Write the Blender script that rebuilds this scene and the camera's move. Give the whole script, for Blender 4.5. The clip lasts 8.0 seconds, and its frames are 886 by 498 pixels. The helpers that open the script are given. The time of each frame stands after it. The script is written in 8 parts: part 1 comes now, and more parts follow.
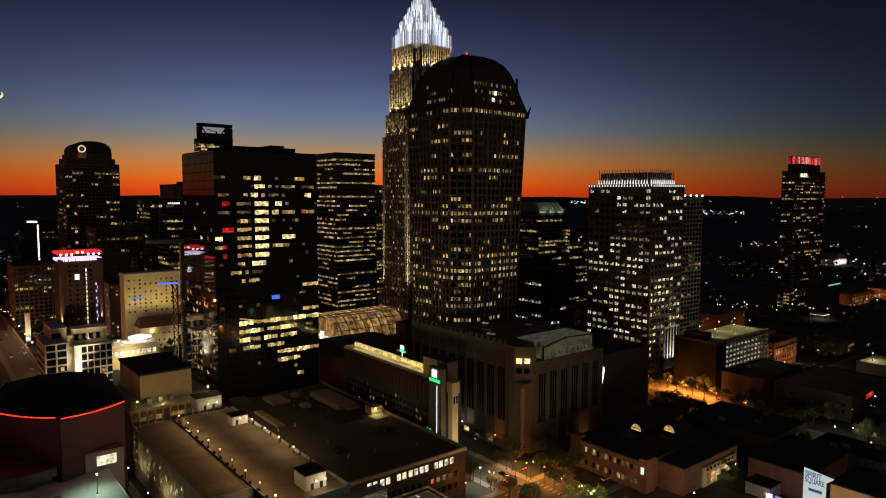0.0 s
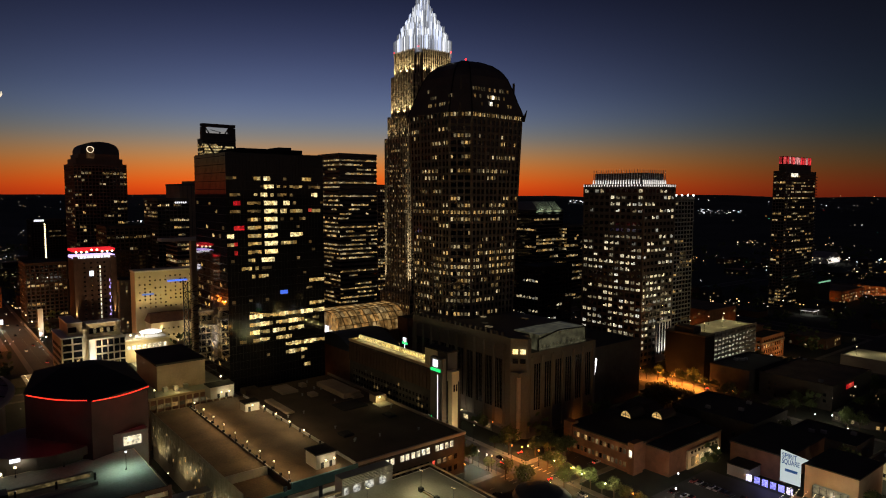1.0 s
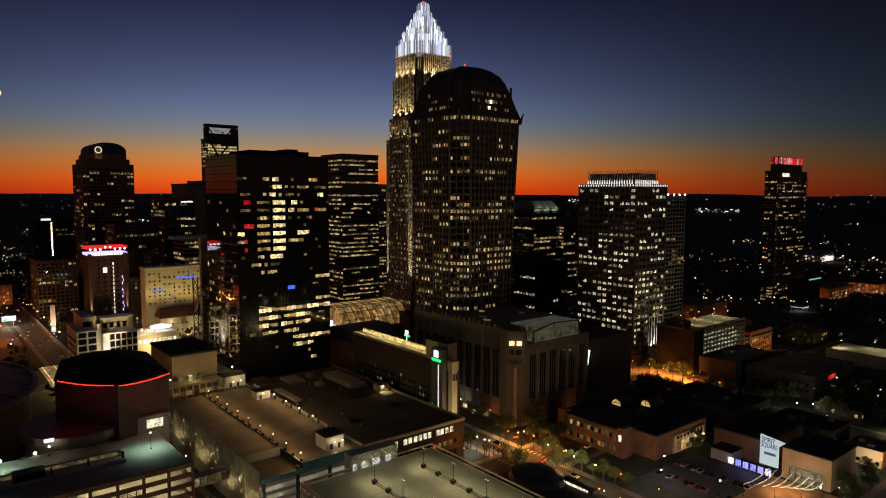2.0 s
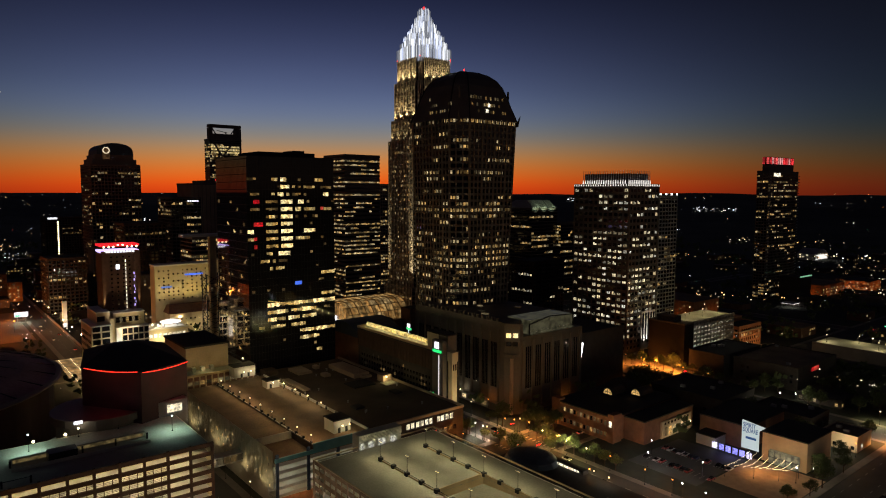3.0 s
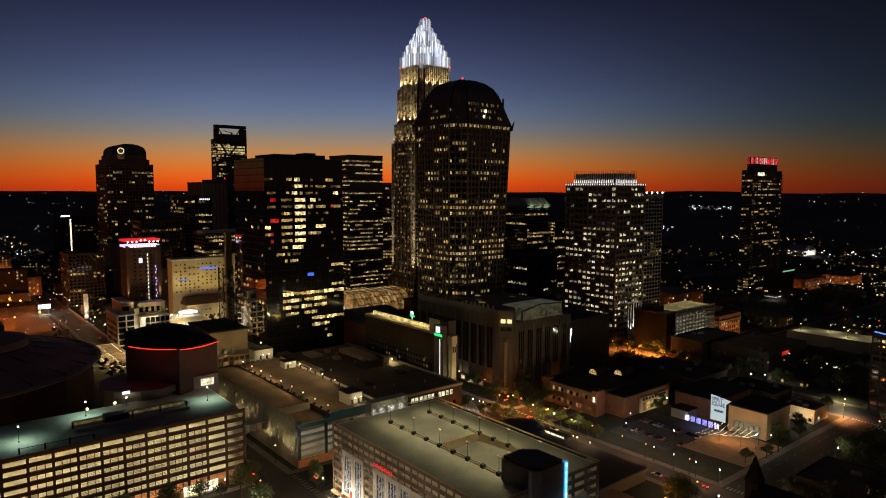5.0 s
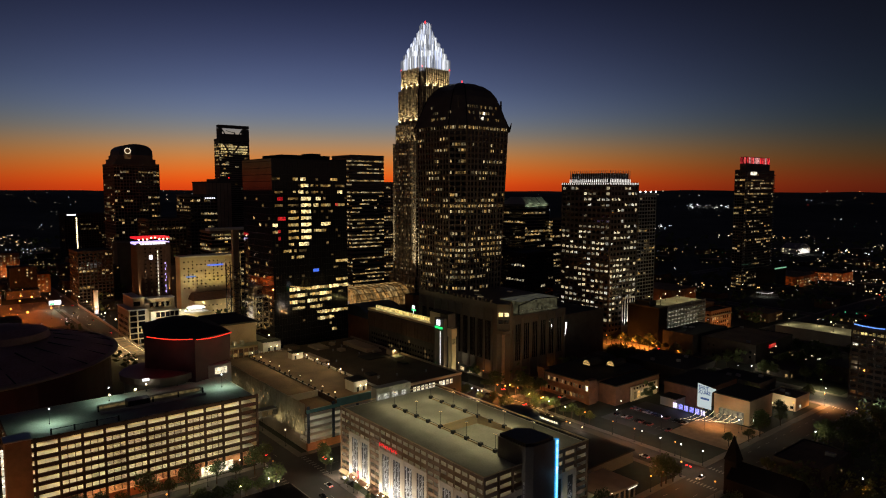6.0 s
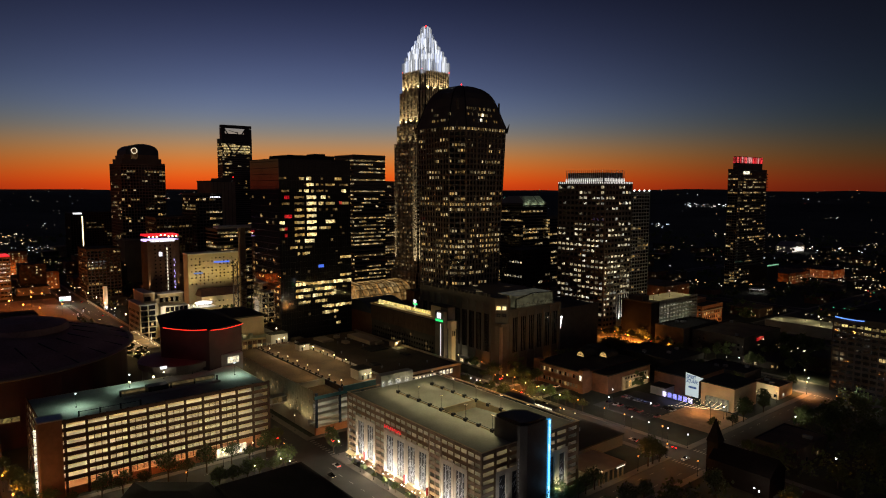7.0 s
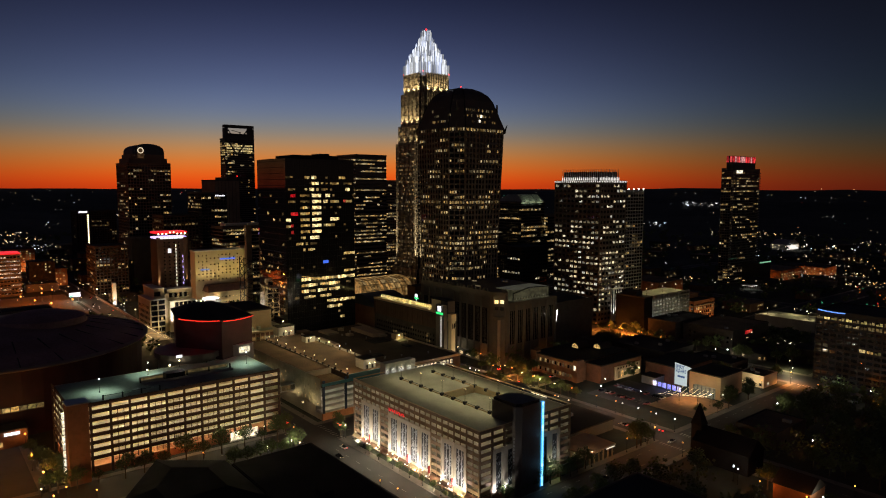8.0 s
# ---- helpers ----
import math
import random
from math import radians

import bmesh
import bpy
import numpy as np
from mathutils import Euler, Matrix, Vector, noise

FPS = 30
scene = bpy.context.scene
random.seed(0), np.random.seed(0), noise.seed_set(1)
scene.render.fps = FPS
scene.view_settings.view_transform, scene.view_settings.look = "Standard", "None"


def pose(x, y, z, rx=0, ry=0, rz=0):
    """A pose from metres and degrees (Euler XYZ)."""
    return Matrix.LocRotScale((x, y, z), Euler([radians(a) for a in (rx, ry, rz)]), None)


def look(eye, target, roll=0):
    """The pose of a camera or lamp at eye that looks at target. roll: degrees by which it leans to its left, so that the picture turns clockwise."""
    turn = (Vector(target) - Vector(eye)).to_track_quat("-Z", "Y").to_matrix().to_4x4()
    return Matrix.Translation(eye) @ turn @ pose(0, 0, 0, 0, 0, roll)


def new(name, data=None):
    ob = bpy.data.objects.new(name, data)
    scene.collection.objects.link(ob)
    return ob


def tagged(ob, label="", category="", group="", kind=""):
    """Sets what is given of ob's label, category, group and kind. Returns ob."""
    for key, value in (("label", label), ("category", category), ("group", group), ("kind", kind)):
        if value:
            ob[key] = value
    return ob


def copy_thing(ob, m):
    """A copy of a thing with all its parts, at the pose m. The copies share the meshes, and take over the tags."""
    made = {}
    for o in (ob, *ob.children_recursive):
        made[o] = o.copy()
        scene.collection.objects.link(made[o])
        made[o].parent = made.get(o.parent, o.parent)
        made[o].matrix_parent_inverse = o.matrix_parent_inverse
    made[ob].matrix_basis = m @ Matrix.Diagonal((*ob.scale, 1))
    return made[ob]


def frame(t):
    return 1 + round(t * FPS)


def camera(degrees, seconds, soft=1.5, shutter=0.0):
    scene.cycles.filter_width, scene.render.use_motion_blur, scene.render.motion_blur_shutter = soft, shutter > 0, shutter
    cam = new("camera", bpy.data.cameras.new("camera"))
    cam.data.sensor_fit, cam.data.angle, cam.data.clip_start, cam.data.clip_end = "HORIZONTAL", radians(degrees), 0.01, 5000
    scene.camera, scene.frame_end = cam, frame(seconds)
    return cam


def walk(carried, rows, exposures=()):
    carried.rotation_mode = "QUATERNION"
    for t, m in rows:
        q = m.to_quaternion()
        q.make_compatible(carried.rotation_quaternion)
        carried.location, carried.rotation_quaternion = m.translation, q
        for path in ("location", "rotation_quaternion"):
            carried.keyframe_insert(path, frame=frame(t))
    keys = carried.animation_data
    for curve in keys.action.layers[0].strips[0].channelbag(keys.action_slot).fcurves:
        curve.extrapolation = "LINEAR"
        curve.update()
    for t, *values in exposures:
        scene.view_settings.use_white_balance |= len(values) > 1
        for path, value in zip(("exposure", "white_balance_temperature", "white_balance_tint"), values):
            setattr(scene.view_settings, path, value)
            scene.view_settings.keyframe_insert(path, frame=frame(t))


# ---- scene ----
cam = camera(67.63, 8.0, soft=1.05)
ROWS = [
    (0.0, 69.51, -70.95, 123.66, 51.239, -4.641, -0.197),
    (0.5, 76.39, -76.76, 123.84, 51.216, -4.682, -0.195),
    (1.0, 83.32, -82.62, 124.04, 51.191, -4.723, -0.192),
    (1.5, 90.28, -88.51, 124.24, 51.167, -4.764, -0.190),
    (2.0, 97.28, -94.43, 124.45, 51.143, -4.804, -0.187),
    (2.5, 104.32, -100.39, 124.64, 51.118, -4.845, -0.183),
    (3.0, 111.38, -106.38, 124.83, 51.094, -4.885, -0.180),
    (3.5, 118.46, -112.41, 125.00, 51.069, -4.926, -0.176),
    (4.0, 125.57, -118.46, 125.14, 51.044, -4.966, -0.171),
    (4.5, 132.70, -124.53, 125.26, 51.019, -5.007, -0.167),
    (5.0, 139.84, -130.64, 125.35, 50.994, -5.047, -0.162),
    (5.5, 147.00, -136.76, 125.40, 50.968, -5.088, -0.157),
    (6.0, 154.16, -142.90, 125.41, 50.942, -5.128, -0.151),
    (6.5, 161.33, -149.07, 125.37, 50.917, -5.168, -0.145),
    (7.0, 168.51, -155.24, 125.28, 50.891, -5.208, -0.139),
    (7.5, 175.68, -161.44, 125.13, 50.865, -5.248, -0.132),
    (8.0, 182.85, -167.64, 124.92, 50.838, -5.288, -0.126),
]
walk(cam, [(t, pose(x, y, z, 90 + pitch, roll, yaw)) for t, x, y, z, yaw, pitch, roll in ROWS])

# ---- sky, dusk light ----
def srgb(r, g, b):
    return tuple((c / 255 / 12.92 if c <= 10 else ((c / 255 + 0.055) / 1.055) ** 2.4) for c in (r, g, b)) + (1.0,)


world = bpy.data.worlds.new("dusk")
scene.world = world
world.use_nodes = True
wn, wl = world.node_tree.nodes, world.node_tree.links
wn.clear()


def wnode(kind, operation="", smooth=False):
    n = wn.new(kind)
    if operation:
        n.operation = operation
    if smooth:
        n.interpolation_type = "SMOOTHSTEP"
    if kind == "ShaderNodeMix":
        n.data_type = "RGBA"
    return n


def wmath(op, a, b=0.0, clamp=False):
    n = wnode("ShaderNodeMath", op)
    n.use_clamp = clamp
    for i, v in enumerate((a, b)):
        if isinstance(v, (int, float)):
            n.inputs[i].default_value = v
        else:
            wl.new(v, n.inputs[i])
    return n.outputs[0]


def wramp(fac, stops):
    n = wnode("ShaderNodeValToRGB")
    n.color_ramp.interpolation = "B_SPLINE"
    els = n.color_ramp.elements
    for k, (deg, col) in enumerate(stops):
        e = els[k] if k < 2 else els.new(0.5)
        e.position, e.color = (deg + 2) / 60, srgb(*col)
    wl.new(fac, n.inputs[0])
    return n.outputs[0]


SUNSET = 62.0  # bearing of the afterglow, degrees left of +y
tc = wnode("ShaderNodeTexCoord")
sep = wnode("ShaderNodeSeparateXYZ")
wl.new(tc.outputs["Generated"], sep.inputs[0])
elev = wmath("MULTIPLY", wmath("ARCSINE", sep.outputs[2]), 180 / math.pi)
efac = wmath("DIVIDE", wmath("ADD", elev, 2.0), 60.0, True)
gx, gy = -math.sin(radians(SUNSET)), math.cos(radians(SUNSET))
toward = wmath("ADD", wmath("MULTIPLY", sep.outputs[0], gx), wmath("MULTIPLY", sep.outputs[1], gy))
hot = wramp(efac, [(-2, (120, 35, 12)), (0.2, (238, 66, 18)), (1.5, (228, 108, 28)), (3.0, (192, 136, 72)), (4.6, (130, 131, 122)),
                   (6.4, (102, 116, 146)), (8.5, (81, 93, 128)), (11, (63, 72, 106)), (13.5, (48, 55, 86)), (16, (34, 40, 68)), (20, (23, 27, 48)), (30, (16, 17, 33)), (55, (15, 12, 24))])
cool = wramp(efac, [(-2, (45, 16, 10)), (0.2, (88, 27, 14)), (1.5, (76, 39, 19)), (2.6, (60, 47, 27)), (4, (41, 44, 40)), (5.5, (28, 38, 45)),
                    (8, (23, 29, 39)), (11, (19, 23, 33)), (16, (13, 14, 22)), (25, (11, 10, 18)), (55, (11, 9, 18))])
east = wramp(efac, [(-2, (40, 30, 26)), (0.5, (72, 54, 46)), (4, (52, 44, 44)), (12, (34, 33, 42)), (30, (24, 22, 32)), (55, (16, 13, 24))])
near = wnode("ShaderNodeMapRange")
near.inputs["From Min"].default_value, near.inputs["From Max"].default_value = 0.52, 0.985
wl.new(toward, near.inputs["Value"])
back = wnode("ShaderNodeMapRange", smooth=True)
back.inputs["From Min"].default_value, back.inputs["From Max"].default_value = -0.5, 0.45
wl.new(toward, back.inputs["Value"])
m1, m2 = wnode("ShaderNodeMix"), wnode("ShaderNodeMix")
wl.new(back.outputs[0], m1.inputs[0]), wl.new(east, m1.inputs[6]), wl.new(cool, m1.inputs[7])
wl.new(wmath("POWER", near.outputs[0], 3.6), m2.inputs[0]), wl.new(m1.outputs[2], m2.inputs[6]), wl.new(hot, m2.inputs[7])
# the crescent moon: one disc less another, shifted
def disc(az, el, size):
    az, el = radians(az), radians(el)
    d = (-math.sin(az) * math.cos(el), math.cos(az) * math.cos(el), math.sin(el))
    s = wmath("ADD", wmath("ADD", wmath("MULTIPLY", sep.outputs[0], d[0]), wmath("MULTIPLY", sep.outputs[1], d[1])), wmath("MULTIPLY", sep.outputs[2], d[2]))
    return wmath("GREATER_THAN", s, math.cos(radians(size)))


crescent = wmath("SUBTRACT", disc(84.75, 7.0, 0.27), disc(84.84, 7.12, 0.27), True)
m3 = wnode("ShaderNodeMix")
wl.new(crescent, m3.inputs[0]), wl.new(m2.outputs[2], m3.inputs[6])
m3.inputs[7].default_value = (1.0, 0.82, 0.6, 1)
bg = wnode("ShaderNodeBackground")
wl.new(m3.outputs[2], bg.inputs[0])
wo = wnode("ShaderNodeOutputWorld")
wl.new(bg.outputs[0], wo.inputs[0])

# ---- lamps of the place, and a few added fills ----
WARM, SODIUM, COOL, TEAL, CREAM = (1.0, 0.78, 0.42), (1.0, 0.3, 0.04), (0.82, 0.9, 1.0), (0.62, 1.0, 0.78), (1.0, 0.88, 0.62)


def point(at, watts, colour, radius=0.25):
    d = bpy.data.lights.new("lamp_light", "POINT")
    d.energy, d.color, d.shadow_soft_size = watts * 1.2, colour, radius
    new("lamp_light", d).location = at


def spot(at, target, watts, colour, cone=100, radius=0.25):
    d = bpy.data.lights.new("flood_light", "SPOT")
    d.energy, d.color, d.shadow_soft_size, d.spot_size, d.spot_blend = watts * 1.2, colour, radius, radians(cone), 0.6
    new("flood_light", d).matrix_world = look(at, target)


# ---- materials ----
def material(name, base, rough=0.8, metal=0.0, scale=0.4, var=0.25, fine=6.0, bump=0.15, spec=0.5, each=0.0, wave=None):
    """A painted, stone or metal surface with stains at two scales and a fine relief."""
    m = bpy.data.materials.new(name)
    m.use_nodes = True
    nt = m.node_tree
    b = nt.nodes["Principled BSDF"]
    co = nt.nodes.new("ShaderNodeTexCoord")
    n1, n2 = nt.nodes.new("ShaderNodeTexNoise"), nt.nodes.new("ShaderNodeTexNoise")
    n1.inputs["Scale"].default_value, n2.inputs["Scale"].default_value = scale, fine
    n1.inputs["Detail"].default_value, n2.inputs["Detail"].default_value = 5, 3
    add = nt.nodes.new("ShaderNodeMath")
    add.operation = "MULTIPLY_ADD"
    add.inputs[1].default_value = 0.65
    nt.links.new(co.outputs["Object"], n1.inputs[0]), nt.links.new(co.outputs["Object"], n2.inputs[0])
    half = nt.nodes.new("ShaderNodeMath")
    half.operation = "MULTIPLY"
    half.inputs[1].default_value = 0.35
    nt.links.new(n2.outputs[0], half.inputs[0])
    nt.links.new(n1.outputs[0], add.inputs[0]), nt.links.new(half.outputs[0], add.inputs[2])
    fac = add.outputs[0]
    if each:
        oi, ma = nt.nodes.new("ShaderNodeObjectInfo"), nt.nodes.new("ShaderNodeMath")
        ma.operation = "MULTIPLY_ADD"
        ma.inputs[1].default_value = each
        nt.links.new(oi.outputs["Random"], ma.inputs[0]), nt.links.new(fac, ma.inputs[2])
        fac = ma.outputs[0]
    r = nt.nodes.new("ShaderNodeValToRGB")
    r.color_ramp.elements[0].position, r.color_ramp.elements[1].position = 0.3, 0.72 + each
    r.color_ramp.elements[0].color = tuple(c * (1 - var) for c in base) + (1,)
    r.color_ramp.elements[1].color = tuple(min(1, c * (1 + var)) for c in base) + (1,)
    nt.links.new(fac, r.inputs[0]), nt.links.new(r.outputs[0], b.inputs["Base Color"])
    b.inputs["Roughness"].default_value, b.inputs["Metallic"].default_value = rough, metal
    b.inputs["Specular IOR Level"].default_value = spec
    if bump:
        bu = nt.nodes.new("ShaderNodeBump")
        bu.inputs["Strength"].default_value, bu.inputs["Distance"].default_value = bump, 0.05
        nt.links.new(n2.outputs[0], bu.inputs["Height"]), nt.links.new(bu.outputs[0], b.inputs["Normal"])
    return m


def glow(name, colours, lo, hi, island=False, sample=False, pattern=0.0):
    """Something that gives off light: colours along a ramp, strength from lo to hi, one draw for each piece."""
    m = bpy.data.materials.new(name)
    m.use_nodes = True
    nt = m.node_tree
    b = nt.nodes["Principled BSDF"]
    b.inputs["Base Color"].default_value, b.inputs["Roughness"].default_value = (0.03, 0.03, 0.03, 1), 0.3
    if island:
        src = nt.nodes.new("ShaderNodeNewGeometry").outputs["Random Per Island"]
    else:
        src = nt.nodes.new("ShaderNodeObjectInfo").outputs["Random"]
    r = nt.nodes.new("ShaderNodeValToRGB")
    r.color_ramp.interpolation = "CONSTANT"
    for k, c in enumerate(colours):
        e = r.color_ramp.elements[k] if k < 2 else r.color_ramp.elements.new(0.5)
        e.position, e.color = k / len(colours), tuple(c) + (1,)
    if len(colours) == 1:
        r.color_ramp.elements[1].color = tuple(colours[0]) + (1,)
    nt.links.new(src, r.inputs[0]), nt.links.new(r.outputs[0], b.inputs["Emission Color"])
    w = nt.nodes.new("ShaderNodeTexWhiteNoise")
    w.noise_dimensions = "1D"
    nt.links.new(src, w.inputs["W"])
    p = nt.nodes.new("ShaderNodeMath")
    p.operation = "POWER"
    p.inputs[1].default_value = 1.7
    nt.links.new(w.outputs["Value"], p.inputs[0])
    ma = nt.nodes.new("ShaderNodeMath")
    ma.operation = "MULTIPLY_ADD"
    ma.inputs[1].default_value, ma.inputs[2].default_value = hi - lo, lo
    nt.links.new(p.outputs[0], ma.inputs[0])
    out = ma.outputs[0]
    if pattern:  # blinds, ceilings and furniture seen through the pane
        co, no = nt.nodes.new("ShaderNodeNewGeometry"), nt.nodes.new("ShaderNodeTexNoise")
        no.inputs["Scale"].default_value = pattern
        nt.links.new(co.outputs["Position"], no.inputs[0])
        mr, mu = nt.nodes.new("ShaderNodeMapRange"), nt.nodes.new("ShaderNodeMath")
        mr.inputs["From Min"].default_value, mr.inputs["From Max"].default_value = 0.35, 0.65
        mr.inputs["To Min"].default_value = 0.2
        mu.operation = "MULTIPLY"
        nt.links.new(no.outputs[0], mr.inputs["Value"]), nt.links.new(mr.outputs[0], mu.inputs[0]), nt.links.new(out, mu.inputs[1])
        out = mu.outputs[0]
    nt.links.new(out, b.inputs["Emission Strength"])
    m.cycles.emission_sampling = "AUTO" if sample else "NONE"
    return m


asphalt = material("asphalt", (0.05, 0.05, 0.05), 0.85, scale=0.08, var=0.35, fine=3)
roadway = material("roadway", (0.042, 0.04, 0.037), 0.75, scale=0.1, var=0.3, fine=4)
paving = material("paving", (0.15, 0.135, 0.12), 0.85, scale=0.3, var=0.2, fine=5)
paint_white = material("road_paint", (0.3, 0.3, 0.28), 0.75, scale=0.6, var=0.6)
# Brick toned near-black, so the night's shade is in the colour.
night_brick = material("night_dark_brick", (0.05, 0.042, 0.036), 0.9, scale=0.3, var=0.35, fine=3)
pier_brick = material("deep_brown_brick", (0.075, 0.042, 0.028), 0.85, scale=0.3, var=0.3, fine=4)
beam_brown = material("brown_precast", (0.165, 0.108, 0.064), 0.85, scale=0.25, var=0.25, fine=3)
maroon_panel = material("maroon_panel", (0.055, 0.018, 0.022), 0.6, scale=0.2, var=0.3)
land = material("land", (0.03, 0.036, 0.024), 0.95, scale=0.01, var=0.5, fine=0.15, bump=0.4)
concrete = material("concrete", (0.36, 0.34, 0.3), 0.85, scale=0.12, var=0.22, fine=2.5)
# Stain contrast is raised partly to suggest uneven pools of lamplight on the decks.
deck_concrete = material("deck_concrete", (0.3, 0.285, 0.24), 0.8, scale=0.07, var=0.35, fine=1.5)
tan_precast = material("tan_precast", (0.42, 0.32, 0.2), 0.85, scale=0.2, var=0.2, fine=3)
brown_brick = material("brown_brick", (0.17, 0.085, 0.05), 0.85, scale=0.3, var=0.3, fine=4)
orange_brick = material("orange_brick", (0.36, 0.16, 0.08), 0.85, scale=0.3, var=0.3, fine=4)
brown_stone = material("brown_granite", (0.34, 0.25, 0.18), 0.55, scale=0.1, var=0.25, fine=1.5)
umber_stone = material("umber_granite", (0.2, 0.15, 0.105), 0.55, scale=0.1, var=0.25, fine=1.5)
dark_stone = material("dark_granite", (0.12, 0.1, 0.085), 0.5, scale=0.1, var=0.3, fine=1.5)
tan_stone = material("tan_granite", (0.42, 0.34, 0.25), 0.6, scale=0.08, var=0.2, fine=1.2)
cream_stucco = material("cream_stucco", (0.66, 0.56, 0.36), 0.85, scale=0.08, var=0.15, fine=2)
white_panel = material("white_panel", (0.75, 0.72, 0.66), 0.6, scale=0.1, var=0.12, fine=2)
grey_panel = material("grey_panel", (0.3, 0.29, 0.28), 0.6, scale=0.1, var=0.2, fine=2)
# Near-black felt; walls wear it too, their shadow put into the colour.
shadow_felt = material("shadow_black_felt", (0.016, 0.014, 0.015), 0.95, scale=0.08, var=0.4, fine=1.5, spec=0.15)
dark_roof = material("dark_roofing", (0.028, 0.025, 0.024), 0.95, scale=0.06, var=0.45, fine=1.2)
brown_roof = material("gravel_roofing", (0.17, 0.112, 0.064), 0.9, scale=0.07, var=0.5, fine=1.5)
dark_gravel = material("dark_gravel_roofing", (0.085, 0.058, 0.036), 0.95, scale=0.05, var=0.6, fine=1.5)
black_metal = material("black_metal", (0.02, 0.02, 0.022), 0.45, 0.6, scale=0.5, var=0.3)
grey_metal = material("grey_metal", (0.4, 0.4, 0.4), 0.4, 0.9, scale=0.5, var=0.2)
aluminium = material("white_aluminium", (0.85, 0.86, 0.9), 0.35, 0.0, scale=0.5, var=0.08)
arena_metal = material("weathered_dome_metal", (0.34, 0.22, 0.22), 0.75, scale=0.05, var=0.4, fine=0.8, spec=0.2)
navy_metal = material("navy_metal", (0.03, 0.05, 0.09), 0.5, 0.3, scale=0.2, var=0.3)
teal_metal = material("teal_fascia", (0.06, 0.2, 0.24), 0.5, 0.2, scale=0.3, var=0.25)
screen_metal = material("perforated_screen", (0.3, 0.28, 0.22), 0.6, 0.2, scale=0.25, var=0.25, fine=1.2, each=0.2)
pale_screen = material("pale_art_screen", (0.3, 0.31, 0.32), 0.6, 0.1, scale=0.5, var=0.3, each=0.2)
pale_precast = material("pale_precast", (0.36, 0.31, 0.24), 0.85, scale=0.3, var=0.22, fine=3)
art_screen = material("art_screen", (0.022, 0.024, 0.028), 0.5, 0.3, scale=0.5, var=0.4, each=0.2)
dark_glass = material("dark_glass", (0.012, 0.013, 0.016), 0.06, 0.0, scale=0.05, var=0.4, fine=0.4, bump=0.02, spec=0.8)
face_glass = material("reflecting_glass", (0.4, 0.37, 0.37), 0.035, 0.9, scale=0.04, var=0.2, fine=0.3, bump=0.01)
sky_glass = material("mirror_glass", (0.02, 0.02, 0.024), 0.07, 0.1, scale=0.04, var=0.3, fine=0.3, bump=0.015)
bark = material("bark", (0.09, 0.065, 0.045), 0.95, scale=2, var=0.35, bump=0.5)
leaf = material("leaves", (0.075, 0.1, 0.032), 0.8, scale=0.3, var=0.5, fine=2, bump=0.0, each=0.2)
car_dark = material("dark_car_paint", (0.03, 0.03, 0.035), 0.25, 0.3)
car_light = material("silver_car_paint", (0.45, 0.45, 0.46), 0.28, 0.4)
car_red = material("red_car_paint", (0.3, 0.02, 0.02), 0.28, 0.2)
rubber = material("rubber", (0.02, 0.02, 0.02), 0.9)

OFFICE = [(1, 0.58, 0.18), (1, 0.67, 0.26), (1, 0.77, 0.4), (1, 0.62, 0.21), (1, 0.5, 0.12)]
win_warm = glow("lit_window_warm", OFFICE, 0.08, 1.15, pattern=0.9)
win_white = glow("lit_window_white", [(1, 0.88, 0.58), (1, 0.84, 0.5), (0.97, 0.93, 0.75), (1, 0.78, 0.42)], 0.16, 1.6, pattern=0.9)
win_dim = glow("lit_window_dim", OFFICE, 0.02, 0.4, pattern=0.9)
win_strip = glow("lit_strip_window", [(1, 0.58, 0.15), (1, 0.66, 0.22), (1, 0.72, 0.28), (0.85, 0.66, 0.2)], 0.04, 1.25, pattern=0.7)
win_bright = glow("lit_window_bright", [(1, 0.88, 0.6), (1, 0.92, 0.7)], 1.2, 2.2, pattern=0.5)
win_blue = glow("lit_window_blue", [(0.08, 0.2, 1.0), (0.14, 0.32, 1.0)], 0.8, 1.4)
win_red = glow("lit_window_red", [(1, 0.03, 0.03), (1, 0.1, 0.06), (0.8, 0.01, 0.02)], 0.45, 1.3, pattern=0.7)
bulb_warm = glow("warm_bulb", [(1, 0.8, 0.44)], 4, 4)
bulb_cool = glow("cool_bulb", [(0.88, 0.94, 1.0)], 6, 6)
bulb_sodium = glow("sodium_bulb", [(1, 0.34, 0.06)], 2.6, 2.6)
tube = glow("tube_light", [(1, 0.82, 0.46)], 30.0, 30.0, sample=True)
tube_cool = glow("cool_tube_light", [(0.95, 0.95, 0.72)], 13.0, 13.0, sample=True)
tube_dim = glow("dim_tube_light", [(1, 0.76, 0.4)], 8.0, 8.0, sample=True)
neon_red = glow("red_neon", [(1, 0.03, 0.015)], 2.6, 2.6)
led_cyan = glow("cyan_led", [(0.3, 0.78, 1.0), (0.5, 0.9, 1.0), (0.2, 0.68, 1.0)], 1.2, 2.0)
led_blue = glow("blue_led_edge", [(0.015, 0.36, 0.95)], 0.95, 0.95)
# The crown rods emit, standing in for floodlight falling on them.
rod_glow = glow("floodlit_rod_glow", [(0.8, 0.85, 1.0), (0.9, 0.93, 1.0), (0.66, 0.74, 1.0), (0.95, 0.97, 1.0)], 0.12, 1.5)
sign_red = glow("red_sign", [(1, 0.02, 0.03)], 0.9, 0.9)
sign_white = glow("white_sign", [(0.9, 0.9, 1.0)], 1.6, 1.6)
